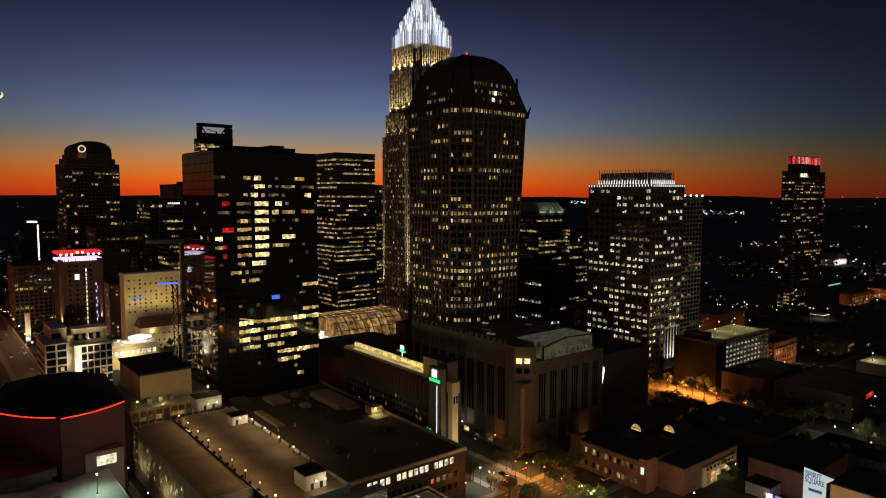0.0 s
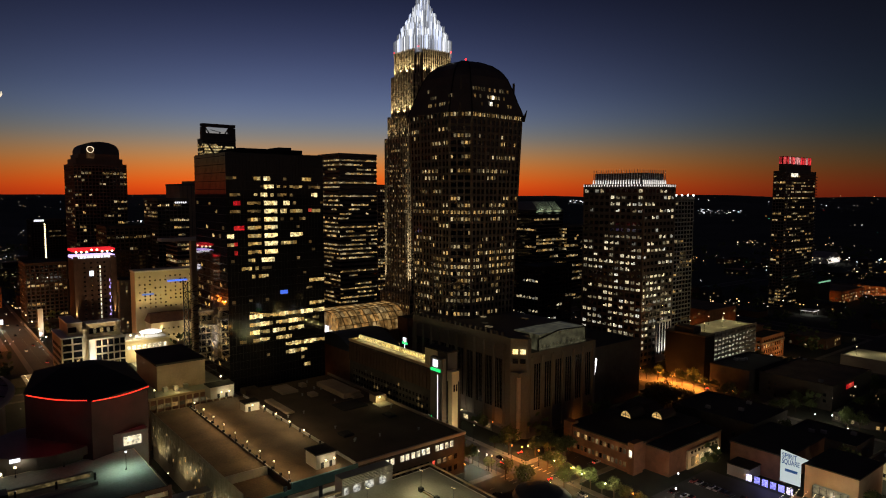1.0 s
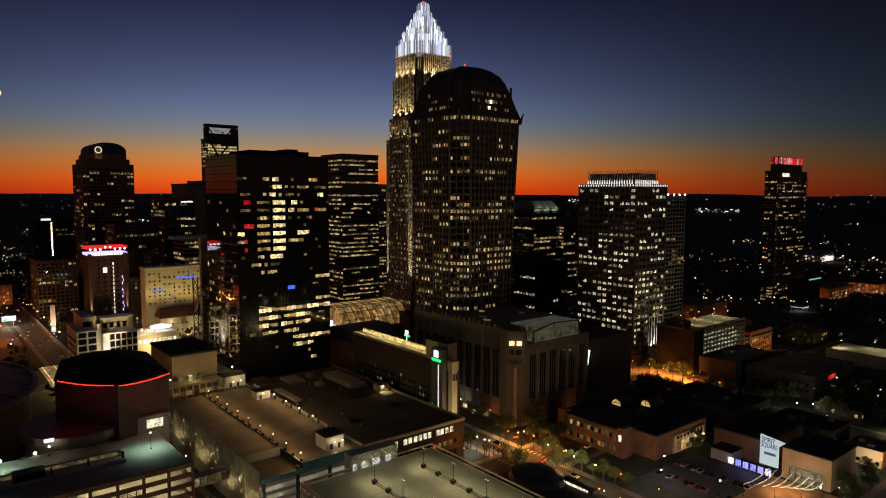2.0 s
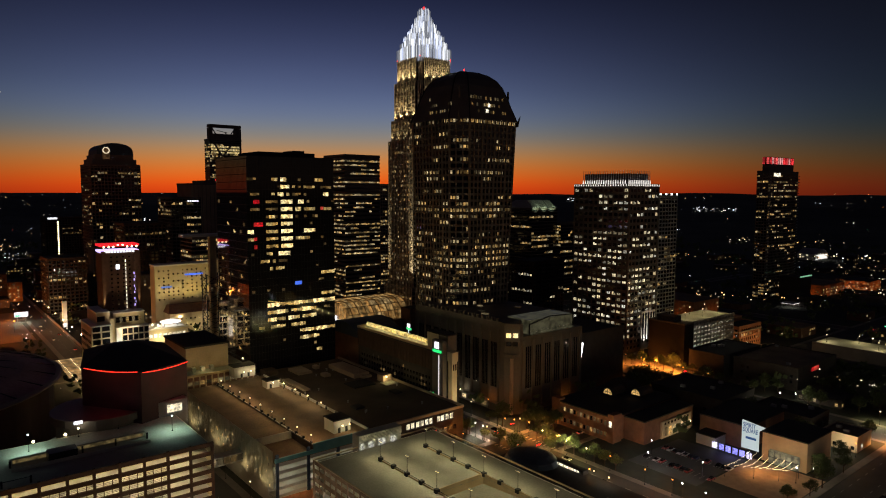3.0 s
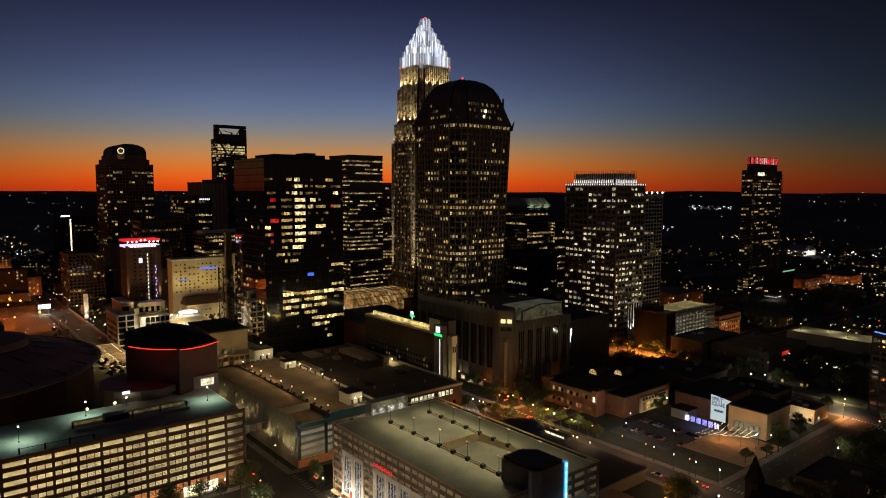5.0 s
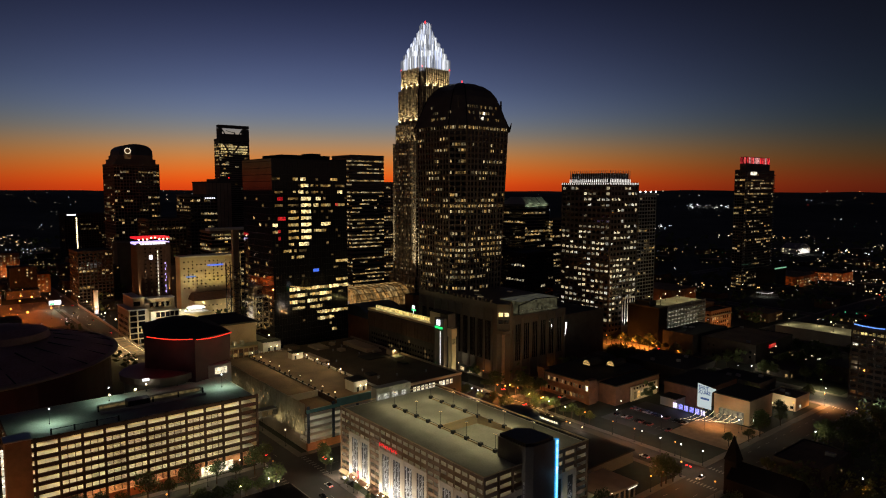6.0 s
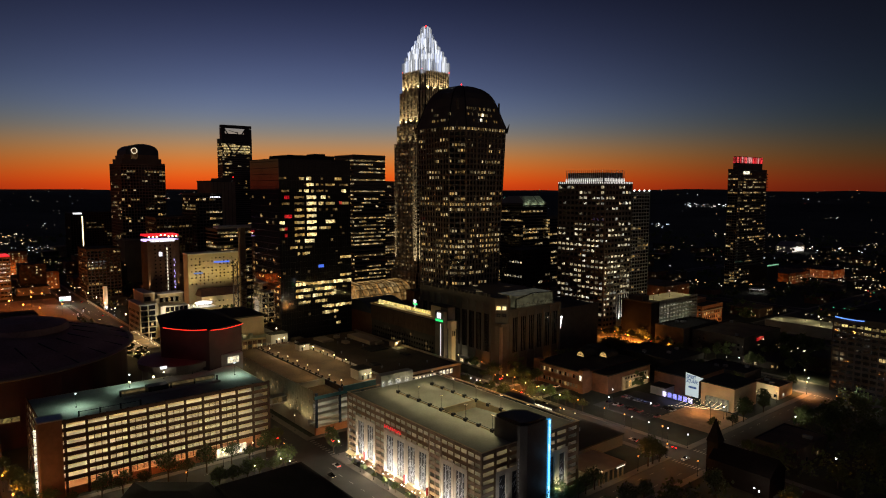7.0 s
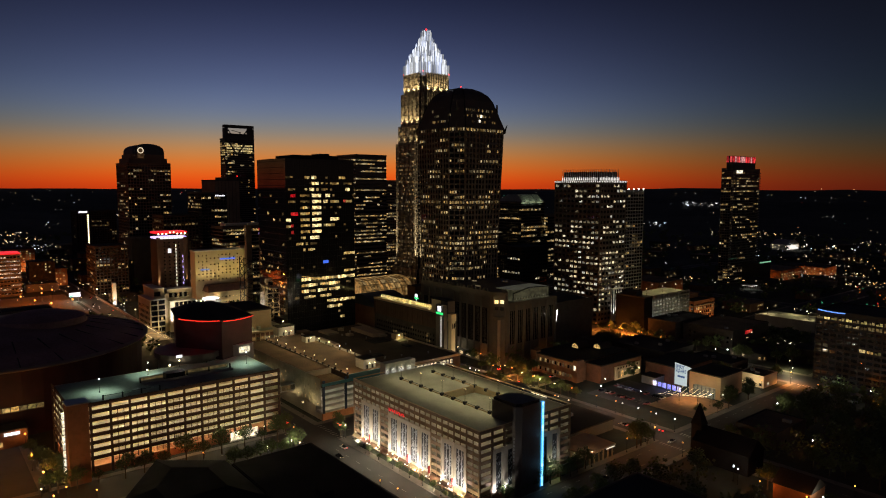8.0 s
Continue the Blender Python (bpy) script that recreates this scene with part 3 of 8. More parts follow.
# the crowned tower
CX, CY = -343.0, 239.0
t = thing("crowned_tower", "stepped granite skyscraper with a floodlit crown of white metal rods", "office tower", (CX, CY, 0))
STEPS = [(0, 46, 27), (46, 167, 24.0), (167, 184, 22.0), (184, 215, 19.8), (215, 234, 17.6)]
gs = Geo()
for za, zb, a in STEPS:
    gb = Geo()
    for u, v in ((a, a * 0.72), (a * 0.72, a), (a * 0.88, a * 0.88)):
        gb.box(CX - u, CY - v, za, CX + u, CY + v, zb)
    part("shaft_tier", gb, dark_glass, t, "dark glazed shaft tier")
lots = []
rng = random.Random(21)
for si, (za, zb, a) in enumerate(STEPS):
    bands, n = int((zb - za) / 3.9), max(6, int(a * 2 * 0.72 / 2.1))
    for f in range(bands + 1):
        z = za + f * 3.9
        h = 1.5 if f < bands else max(0.3, zb - z)
        for u, v in ((a + 0.2, a * 0.72 + 0.2), (a * 0.72 + 0.2, a + 0.2), (a * 0.88 + 0.2, a * 0.88 + 0.2)):
            gs.box(CX - u, CY - v, z, CX + u, CY + v, z + h)
    pm = Geo().cbox((0, 0, (zb - za) / 2 + 0.4), (0.8, 0.8, zb - za + 0.8)).mesh("pier", tan_stone)
    at = []
    for i in range(n + 1):
        o = -a * 0.72 + i * 2 * a * 0.72 / n
        at += [(CX + a + 0.15, CY + o, za), (CX + o, CY - a - 0.15, za), (CX - a - 0.15, CY + o, za), (CX + o, CY + a + 0.15, za)]
    for o in (0.76, 0.84):
        at += [(CX + a * 0.88 + 0.15, CY - a * o, za), (CX + a * o, CY - a * 0.88 - 0.15, za)]
    pieces("pier", pm, at, t)
    for f in range(bands):
        pr = {0: 0.5}.get(si, 0.42) * rng.choice((0.15, 0.5, 1, 1, 1.4, 2.0))
        if si >= 3:
            pr *= 0.6
        for k in range(n):
            for sd in (0, 1):
                if rng.random() < pr:
                    o = -a * 0.72 + (k + 0.5) * 2 * a * 0.72 / n
                    lots.append((sd, (CX + a + 0.03, CY + o, za + f * 3.9 + 2.6) if sd == 0 else (CX + o, CY - a - 0.03, za + f * 3.9 + 2.6)))
part("facade_grid", gs, dark_stone, t, "dark granite spandrel bands", "stuff")
rng.shuffle(lots)
wm = [Geo().cbox((0, 0, 0), (0.14, 1.0, 1.7)).mesh("window", win_warm), Geo().cbox((0, 0, 0), (1.0, 0.14, 1.7)).mesh("window", win_warm)]
for sd, p in lots[:280]:
    pieces("window", wm[sd], [p], t)
g = Geo()
for sd, p in lots[280:]:
    g.cbox(p, (0.14, 1.0, 1.7) if sd == 0 else (1.0, 0.14, 1.7))
part("far_glazing", g, win_warm_i, t, "lit windows further off", "stuff")
# uplights on the setbacks and at the foot
for z, a, w in ((168, 22.0, 2500), (185, 19.8, 13000), (216, 17.6, 13000)):
    for o in (-0.66, -0.22, 0.22, 0.66):
        spot((CX + a + 2.4, CY + o * a, z), (CX + a + 0.2, CY + o * a, z + 24), w, (1.0, 0.83, 0.45), 80)
        spot((CX + o * a, CY - a - 2.4, z), (CX + o * a, CY - a - 0.2, z + 24), w, (1.0, 0.83, 0.45), 80)
for o, q, w in ((0.8, 0.88, 1.0), (0.68, 1.0, 1.0), (0.6, 1.0, 0.6), (-0.68, 1.0, 0.7)):
    y = CY - 24 * q
    spot((CX + 24 * o, y - 2.2, 47), (CX + 24 * o, y - 0.3, 76), 170000 * w, (1.0, 0.88, 0.56), 13)
    spot((CX + 24 * o, y - 1.8, 47), (CX + 24 * o, y - 0.4, 124), 1300000 * w, (1.0, 0.88, 0.56), 5)
# crown of rods
CROWN = [(234, 247, 16.2), (237, 252.5, 14.2), (240, 258, 12.0), (244, 263, 9.6), (248, 268, 7.4), (254, 273, 5.4), (260, 279.3, 3.6)]
rng = random.Random(31)
for za, zb, a in CROWN:
    n = max(5, int(a * 2 / 1.55))
    tier = part("tier_core", Geo().box(CX - a * 0.86, CY - a * 0.86, za - 3, CX + a * 0.86, CY + a * 0.86, za + (zb - za) * 0.72), aluminium, t, "white panelled crown core")
    # Each rod glows by itself in place of being floodlit.
    rod = Geo().box(-0.28, -0.28, 0, 0.28, 0.28, zb - za - 1.2).loft([[(-0.28, -0.28, zb - za - 1.2), (0.28, -0.28, zb - za - 1.2), (0.28, 0.28, zb - za - 1.2), (-0.28, 0.28, zb - za - 1.2)], [(-0.06, -0.06, zb - za), (0.06, -0.06, zb - za), (0.06, 0.06, zb - za), (-0.06, 0.06, zb - za)]]).mesh("rod", rod_glow)
    at = []
    for i in range(n + 1):
        o = -a + 2 * a * i / n
        dz = -2.4 * abs(o / a) ** 1.5 - rng.uniform(0, 0.9)
        at += [(CX + a, CY + o, za + dz), (CX + o, CY - a, za + dz)]
        if 0 < i < n:
            at += [(CX - a, CY + o, za + dz), (CX + o, CY + a, za + dz)]
    pieces("rod", rod, at, tier)
    spot((CX + a + 0.9, CY - a - 0.9, za - 2), (CX + a * 0.8, CY - a * 0.8, zb), 600, (0.8, 0.85, 1.0), 140, 0.4)
part("mast_head", Geo().box(CX - 2.6, CY - 2.6, 272, CX + 2.6, CY + 2.6, 277), aluminium, t)
beacon((CX, CY, 277.5), t, 0.9), beacon((CX + 16, CY - 16, 234), t), beacon((CX + 16, CY + 16, 234), t), beacon((CX - 16, CY - 16, 234), t)

# the dark glass block with strip windows
t = thing("glass_office_block", "dark mirrored glass office block with lit strip windows", "office tower", (-290, 78, 0))
X0, X1, Y0, Y1, HH = -314, -265, 49, 107, 146
STOREY = 4.5
part("body", Geo().box(X0, Y0, 0, X1, Y1, HH), sky_glass, t, "mirrored glass curtain wall")
part("mirror_face", Geo().box(X0, Y0 - 0.06, 0, X1, Y0 - 0.01, HH), face_glass, t, "mirror glass flank reflecting the dusk sky")
g = Geo()
for f in range(31):
    z = 132.4 - STOREY * (f - 3) - 1.75
    ring_box(g, X0, Y0, X1, Y1, z, z + 0.3, 0.08)
for i in range(1, 30):
    y = Y0 + i * (Y1 - Y0) / 30
    g.box(X1, y - 0.06, 0, X1 + 0.1, y + 0.06, HH)
for i in range(1, 26):
    x = X0 + i * (X1 - X0) / 26
    g.box(x - 0.06, Y0 - 0.1, 0, x + 0.06, Y0, HH)
part("mullions", g, black_metal, t, "black mullion grid", "stuff")
part("roof", Geo().box(X0 + 0.5, Y0 + 0.5, HH, X1 - 0.5, Y1 - 0.5, HH + 0.4).box(X0 + 8, Y0 + 12, HH + 0.4, X1 - 10, Y1 - 8, HH + 3.4).box(X0 + 14, Y0 + 40, HH + 3.4, X1 - 20, Y1 - 10, HH + 5.4), dark_roof, t, "dark roof with plant rooms")
# R cells and a few dim ones stand in for reflections in the glass.
GLASS_ROWS = ["ddd.....mm.BB....d.....mmm....", "..........dBBB.m.d.mddm..dddd.", ".ddd....m.BB.m.ddd.d......BB..", "..RR..dddd.BBBB..BB.d........d", ".ddd..dddd.BBBB.BB.mmmm..Rmmm.", "......dmmd.BBBB.d..d..dd......",
              "..RRR.mmmm.BBBB......d........", "BB....mmmm.BBBB....BBBB.......", "dmR...mmmm.BBBB.mmmmm....d....", "..R...mdmm.BBBB...........d...", ".d....mm..BBBB.......d........", "....mmm.m.ddd.................",
              ".......m.mmm...........d......", ".........................mmmmm", "........................dd....", ".d....d....d..................", ".........................mmmmm", "......BBBBmmmmmBBBmmmmBBBBmmBB",
              "......mmmBBBm.mmmmBBBmm...dd..", "......mBBmmm.BBmm.mmmBB.......", "...dd..mmBmm..mmmBm...........", ".................mmBBmmBBBBmmm", "...........d.....mBBmmBm......", "......................d.......", ".......................mm....."]
rng = random.Random(8)
CELL = (Y1 - Y0) / 30
room_bright = glow("bright_office", [(1, 0.76, 0.34), (1, 0.7, 0.27), (1, 0.8, 0.4)], 1.1, 2.3, pattern=0.7)
room_mid = glow("lit_office", [(1, 0.58, 0.15), (1, 0.66, 0.22), (1, 0.72, 0.28)], 0.3, 1.15, pattern=0.8)
room_dim = glow("dim_office", [(1, 0.56, 0.16), (1, 0.64, 0.24)], 0.05, 0.36, pattern=0.9)
def room(w, h, v):
    g = Geo().box(-0.08, -w / 2, -h / 2 + (0.45 if v == 1 else 0), 0.08, w / 2, h / 2)
    return g


pane_mesh = {c: [room(CELL * w, h, v).mesh("window", m) for v in range(4)] for c, m, w, h in (("B", room_bright, 0.99, 2.4), ("m", room_mid, 0.99, 1.9), ("d", room_dim, 0.96, 1.6), ("R", win_red, 0.97, 2.4))}
for i, row in enumerate(GLASS_ROWS):
    for k, c in enumerate(row):
        if c != ".":
            pieces("window", pane_mesh[c][rng.choice((0, 0, 3, 1, 2))], [(X1 + 0.03, Y0 + (k + 0.5) * CELL, 132.4 - STOREY * i)], t)
side_mesh = [paned(2.6, 1.9, v, True).mesh("window", room_mid if v % 2 else room_dim) for v in range(4)]
for f in range(4, 27):
    for k in range(9):
        if rng.random() < (0.4 if f < 16 else 0.07):
            pieces("window", side_mesh[rng.randrange(4)], [(X0 + 4 + k * 5, Y0 - 0.1, 132.4 - STOREY * (27 - f))], t)
g = Geo()
for i in range(9):
    g.bar((X1 + 0.3, Y0 + 12 + i * 2.1, 58.6 - 0.42 * i), (X1 + 0.3, Y0 + 13.9 + i * 2.1, 58.2 - 0.42 * i), 0.55)
part("terrace_rail", g, room_mid, t, "slanting line of terrace lights")
part("logo_panel", Geo().box(X1 + 0.1, Y0 + 30, 67.2, X1 + 0.3, Y0 + 34.5, 69.4), win_blue, t, "blue glowing panel")

tower("office_tower", "dark office tower with rows of warm lit windows", -530, -487, 246, 289, 163, 4.4, 3.2, 0.72, dark_stone, win=win_warm, seed=3, pier=0.5, span=2.4, low=3, piers=False, run=0.6)
t = tower("office_tower", "narrow brown office tower with dim lit windows", -600, -560, 338, 372, 134, 3.8, 3.4, 0.3, brown_stone, win=win_warm, seed=4, pier=0.8)

# the white-finned residential tower
t = tower("apartment_tower", "dark apartment tower with lit windows and white crown fins", -247, -194, 323, 362, 131, 4.75, 4.9, 0.46, dark_stone, win=win_white, seed=14, pier=1.5, span=2.3, category="apartment tower", low=2, run=0.4, sides={"x": 1.15}, cap=120, rows=lambda f: 0.35 if f in (20, 21, 22, 24) else 1.15 if f < 19 else 0.8)
part("upper_storey", Geo().box(-241, 328, 131, -200, 356, 140), dark_stone, t)
fin = Geo().loft([[(-0.35, -0.35, 0), (0.35, -0.35, 0), (0.35, 0.35, 0), (-0.35, 0.35, 0)], [(-0.12, -0.12, 10.5), (0.12, -0.12, 10.5), (0.12, 0.12, 10.5), (-0.12, 0.12, 10.5)]]).mesh("fin", aluminium)
led = Geo().loft([[(-0.3, -0.3, 0), (0.3, -0.3, 0), (0.3, 0.3, 0), (-0.3, 0.3, 0)], [(-0.1, -0.1, 3.0), (0.1, -0.1, 3.0), (0.1, 0.1, 3.0), (-0.1, 0.1, 3.0)]]).mesh("fin_light", led_soft)
at = [(-241 + i * 41 / 18, 326.5, 132) for i in range(19)] + [(-198.5, 328 + i * 28 / 12, 132) for i in range(13)]
pieces("fin", fin, at, t, "white metal crown fin"), pieces("fin_light", led, [(x + (0.6 if y > 327 else 0), y - (0.6 if y < 327 else 0), z) for x, y, z in at], t, "uplight at the foot of a fin")
at = [(-247 + i * 53 / 22, 322.3, 130) for i in range(23)] + [(-193.3, 323 + i * 39 / 16, 130) for i in range(17)]
pieces("edge_light", Geo().cbox((0, 0, 0.9), (0.4, 0.4, 1.5)).mesh("edge_light", led_soft), at, t, "white light at the parapet")
for k in range(3):
    spot((-190.2, 345.8 + k * 6, 4), (-193.2, 345.8 + k * 6, 20), 9000, (1, 0.93, 0.8), 70)
part("lit_podium", Geo().box(-200, 343, 0, -193.2, 361, 31), white_panel, t, "white floodlit corner podium")
pieces("podium_window", Geo().box(0, 0, 0, 0.2, 1.8, 23.5).mesh("podium_window", dark_glass), [(-193.2, 343.8 + k * 3.6, 6) for k in range(5)], t)
tower("apartment_tower", "dark balconied apartment tower with a few lit windows", -240, -205, 372, 407, 122, 3.3, 4.4, 0.16, grey_panel, win=win_dim, seed=15, pier=0.6, span=1.1, category="apartment tower")
t = thing("roof_lights", "row of white floodlights on a dark roof edge", "floodlights", (-205, 390, 123))
pieces("floodlight", Geo().ball(0, 0, 0, 0.85).mesh("floodlight", led_white), [(-204.5, 373 + k * 8.2, 124) for k in range(5)], t)

# the red-topped tower
t = tower("apartment_tower", "slim apartment tower with a red glowing crown", -259, -246, 660, 735, 150, 3.4, 3.4, 0.24, dark_stone, win=win_warm, seed=17, pier=0.7, category="apartment tower", run=0.5)
part("upper_storeys", Geo().box(-257, 667, 150, -249, 729, 158), dark_stone, t)
crown_red = glow("red_crown_panel", [(1, 0.04, 0.05), (1, 0.1, 0.1), (1, 0.4, 0.38), (1, 0.05, 0.06)], 0.7, 1.9, pattern=0.4)
pieces("red_panel", Geo().cbox((0, 0, 0), (0.3, 3.0, 7.6)).mesh("red_panel", crown_red), [(-248.6, 669.5 + k * 4.7, 162.6) for k in range(13)], t, "red glowing crown panel")
pieces("red_panel", Geo().cbox((0, 0, 0), (3.0, 0.3, 7.6)).mesh("red_panel", crown_red), [(-255.5 + k * 4.7, 666.6, 162.6) for k in range(2)], t, "red glowing crown panel")
part("crown_frame", Geo().box(-257, 667, 158, -249, 729, 167), black_metal, t)
part("lit_sign_window", Geo().box(-245.6, 672, 144.5, -245.3, 688, 148.5), win_bright, t, "bright white penthouse window")
pieces("balcony", Geo().cbox((0, 0, 0), (2.0, 3.0, 0.3)).box(0.8, -1.5, 0, 1.0, 1.5, 1.1).mesh("balcony", grey_panel), [(-245, y, 12 + f * 3.4) for f in range(40) for y in (661, 734)], t)

# the arched-top tower
t = tower("arched_tower", "dark tower with stepped shoulders and a rounded vault on top", -800, -745, 60, 114, 156, 4.0, 3.6, 0.14, dark_stone, win=win_warm, seed=19, pier=0.9, rows=lambda f: (2.2 if 20 < f < 26 else 0.9 if f > 28 else 1.2))
part("shoulder", Geo().box(-797, 63, 156, -748, 111, 163).box(-795, 66, 163, -749, 108, 168), dark_stone, t, "stepped dark shoulder")
part("vault", Geo().loft([[(x, 88 + 20 * math.cos(a), 168 + 14 * math.sin(a) ** 0.6) for a in [math.pi * i / 16 for i in range(17)]] for x in (-795, -749)]), navy_metal, t, "rounded dark vault roof")
a16 = [2 * math.pi * i / 20 for i in range(20)]
arch = [(78 + 4.0 * math.cos(a), 173 + 4.0 * math.sin(a)) for a in [math.pi * i / 12 for i in range(13)]] + [(74, 160), (82, 160)]
part("arch_recess", Geo().loft([[(x, y, z) for y, z in arch] for x in (-748.8, -748.4)]), glow("arch_glow", [(1, 0.5, 0.2)], 0.07, 0.07, pattern=0.3), t, "dimly lit tall arched recess")
ring = Geo()
for i in range(20):
    p, q = a16[i], a16[(i + 1) % 20]
    ring.bar((-748.2, 78 + 3.4 * math.cos(p), 173 + 3.4 * math.sin(p)), (-748.2, 78 + 3.4 * math.cos(q), 173 + 3.4 * math.sin(q)), 0.9)
part("ring_window", ring, glow("ring_light", [(1, 0.82, 0.55)], 1.0, 1.0), t, "glowing ring window in the gable")
part("lower_block", Geo().box(-745, 54, 0, -715, 120, 60), dark_stone, t)

# the open-topped tower
t = tower("handlebar_tower", "tall glass tower with an open sloping frame at its top", -1070, -1045, 306, 363, 216, 4.0, 3.5, 0.13, dark_stone, glassm=sky_glass, win=win_strip, seed=23, pier=0.4, piers=False, rows=lambda f: (5 if f in (46, 47, 48, 50, 51) else 0.9))
part("frame_post", Geo().box(-1057, 306, 216, -1045, 312, 236), dark_stone, t)
part("frame_post", Geo().box(-1057, 353, 216, -1045, 363, 236), dark_stone, t)
part("frame_sill", Geo().loft([[(-1057, 312, 216), (-1045, 312, 216), (-1045, 353, 216), (-1057, 353, 216)], [(-1057, 312, 226), (-1045, 312, 226), (-1045, 353, 226), (-1057, 353, 226)]]), dark_stone, t)
part("frame_lintel", Geo().box(-1057, 306, 237, -1045, 363, 242), dark_stone, t)
pieces("window", Geo().cbox((0, 0, 0), (0.5, 3.3, 2.8)).mesh("window", glow("sky_floor", [(1, 0.74, 0.3), (1, 0.8, 0.4)], 0.5, 1.3, pattern=0.4)), [(-1044.7, 310.5 + 3.9 * k, z) for k in range(13) for z in (203.5, 198.5, 193.5)], t, "bright upper floor window")
part("window_crane", Geo().bar((-1052, 322, 232.5), (-1052, 340, 228.5), 1.0).cyl(-1052, 338, 226, 230, 1.0), black_metal, t)
part("brace", Geo().bar((-1044.6, 309, 216), (-1044.6, 328, 186), 2.6).bar((-1044.6, 351, 216), (-1044.6, 328, 186), 2.6).bar((-1050, 312, 236.5), (-1050, 319, 226), 1.6).bar((-1050, 353, 236.5), (-1050, 346, 226), 1.6), dark_stone, t, "dark V-shaped brace")

t = thing("slab_tower", "plain windowless grey concrete slab tower", "office tower", (-748, 180, 0))
part("body", Geo().box(-775, 166, 0, -722, 200, 135), brown_stone, t)
part("roof_house", Geo().box(-770, 184, 135, -726, 199, 139), dark_stone, t)
pieces("groove", Geo().box(-0.1, -0.35, 0, 0.1, 0.35, 132).mesh("groove", dark_stone), [(-721.98, 170 + 5 * k, 1) for k in range(6)] , t)
part("coping", Geo().box(-775.4, 165.6, 133.4, -721.6, 200.4, 135.4), dark_stone, t)
beacon((-724, 198, 139), t)
tower("office_tower", "dark low office tower with lit floors", -690, -640, 118, 150, 118, 3.9, 4.0, 0.2, dark_stone, win=win_warm, seed=26, pier=0.6)
pieces("sign_bar", Geo().cbox((0, 0, 0), (0.3, 1.3, 1.6)).mesh("sign_bar", sign_white), [(-639.3, 136 + 2.1 * k, 114.5) for k in range(6)], bpy.data.objects["office_tower.002"], "white roof sign letter shape")
tower("office_tower", "dark office tower with long lit floors", -580, -545, 108, 150, 80, 3.9, 3.5, 0.3, dark_stone, win=win_strip, seed=27, pier=0.5, piers=False, run=0.85)
t = thing("lift_mast", "slim tan lift mast with a white canopy roof", "mast", (-390, 66, 0))
part("shaft", Geo().box(-393, 70, 0, -389, 75, 91), tan_precast, t)
part("canopy", Geo().box(-398, 50, 91, -387, 82, 93), white_panel, t)
g = Geo()
for k in range(9):
    z = 1 + k * 6.8
    for (xa, ya), (xb, yb) in (((-396, 66), (-386, 66)), ((-386, 66), (-386, 78))):
        g.bar((xa, ya, z), (xb, yb, z + 6.8), 0.35), g.bar((xb, yb, z), (xa, ya, z + 6.8), 0.35), g.bar((xa, ya, z), (xb, yb, z), 0.4)
for x, y in ((-396, 66), (-386, 66), (-386, 78), (-396, 78)):
    g.bar((x, y, 0), (x, y, 62.5), 0.7)
part("lattice", g, black_metal, t, "dark braced steel frame round the foot")
pieces("shaft_light", Geo().cbox((0, 0, 0), (0.2, 0.6, 2.0)).mesh("shaft_light", win_dim), [(-388.9, 71 + 3 * (k % 2), 6 + 3.2 * k) for k in range(16)], t)
tower("office_tower", "dark tower behind the hotel", -640, -600, 60, 100, 92, 3.8, 4.0, 0.12, night_brick, win=win_dim, seed=29, pier=1.2)
tower("office_tower", "dark apartment slab with scattered lit windows", -700, -655, 0, 35, 56, 3.6, 4.0, 0.12, night_brick, win=win_warm, seed=30, pier=1.2)

# the red-banded hotel
t = tower("hotel_tower", "slim brown hotel with a glowing red and violet top", -437, -421, 2, 27, 80, 3.2, 4.2, 0.04, brown_brick, win=win_warm, seed=33, pier=2.9, span=2.1, category="hotel")
part("red_band", Geo().box(-437.8, 1.2, 84.2, -420.2, 27.8, 85.9), sign_red, t, "glowing red band")
pieces("band_lamp", Geo().ball(0, 0, 0, 0.75, 8, 5).mesh("band_lamp", bulb_warm), [(-419.7, 3.4 + 3.2 * k, 84.0 + (1.3 if k in (3, 4) else 0)) for k in range(8)], t)
part("sign_band", Geo().box(-437.6, 1.4, 79.8, -420.6, 27.6, 81.4), sign_violet, t, "violet lit sign band")
pieces("sign_bar", Geo().cbox((0, 0, 0), (0.3, 1.6, 1.5)).mesh("sign_bar", sign_white), [(-420.3, 4.6 + k * 2.1, 80.4) for k in range(10)], t)
part("lit_pane", Geo().cbox((-420.5, 12.5, 69), (0.3, 2.6, 3.6)), sign_white, t, "bright square sign")
pieces("stair_light", Geo().cbox((0, 0, 0), (0.3, 0.7, 1.9)).mesh("stair_light", win_bright), [(-420.4, 17.9, 27 + 2.9 * k) for k in range(17)], t, "warm stair light")
pieces("blue_light", Geo().cbox((0, 0, 0), (0.3, 0.6, 1.6)).mesh("blue_light", sign_violet), [(-420.4, 23.6 + 0.9 * (k % 2), 30 + 2.4 * k) for k in range(15) if k % 4 != 3], t, "small violet window light")
for y in (2.6, 26.4):
    spot((-419.4, y, 39.5), (-420.7, y, 74), 60000, (1, 0.75, 0.36), 16)
# Added front fill lifts the brown body; it belongs to no fitting.
spot((-392, 13, 14), (-421, 13, 56), 16000, (1, 0.72, 0.42), 62)
t = thing("hotel_podium", "cream panelled hotel base with a floodlit white corner", "building", (-420, 12, 0))
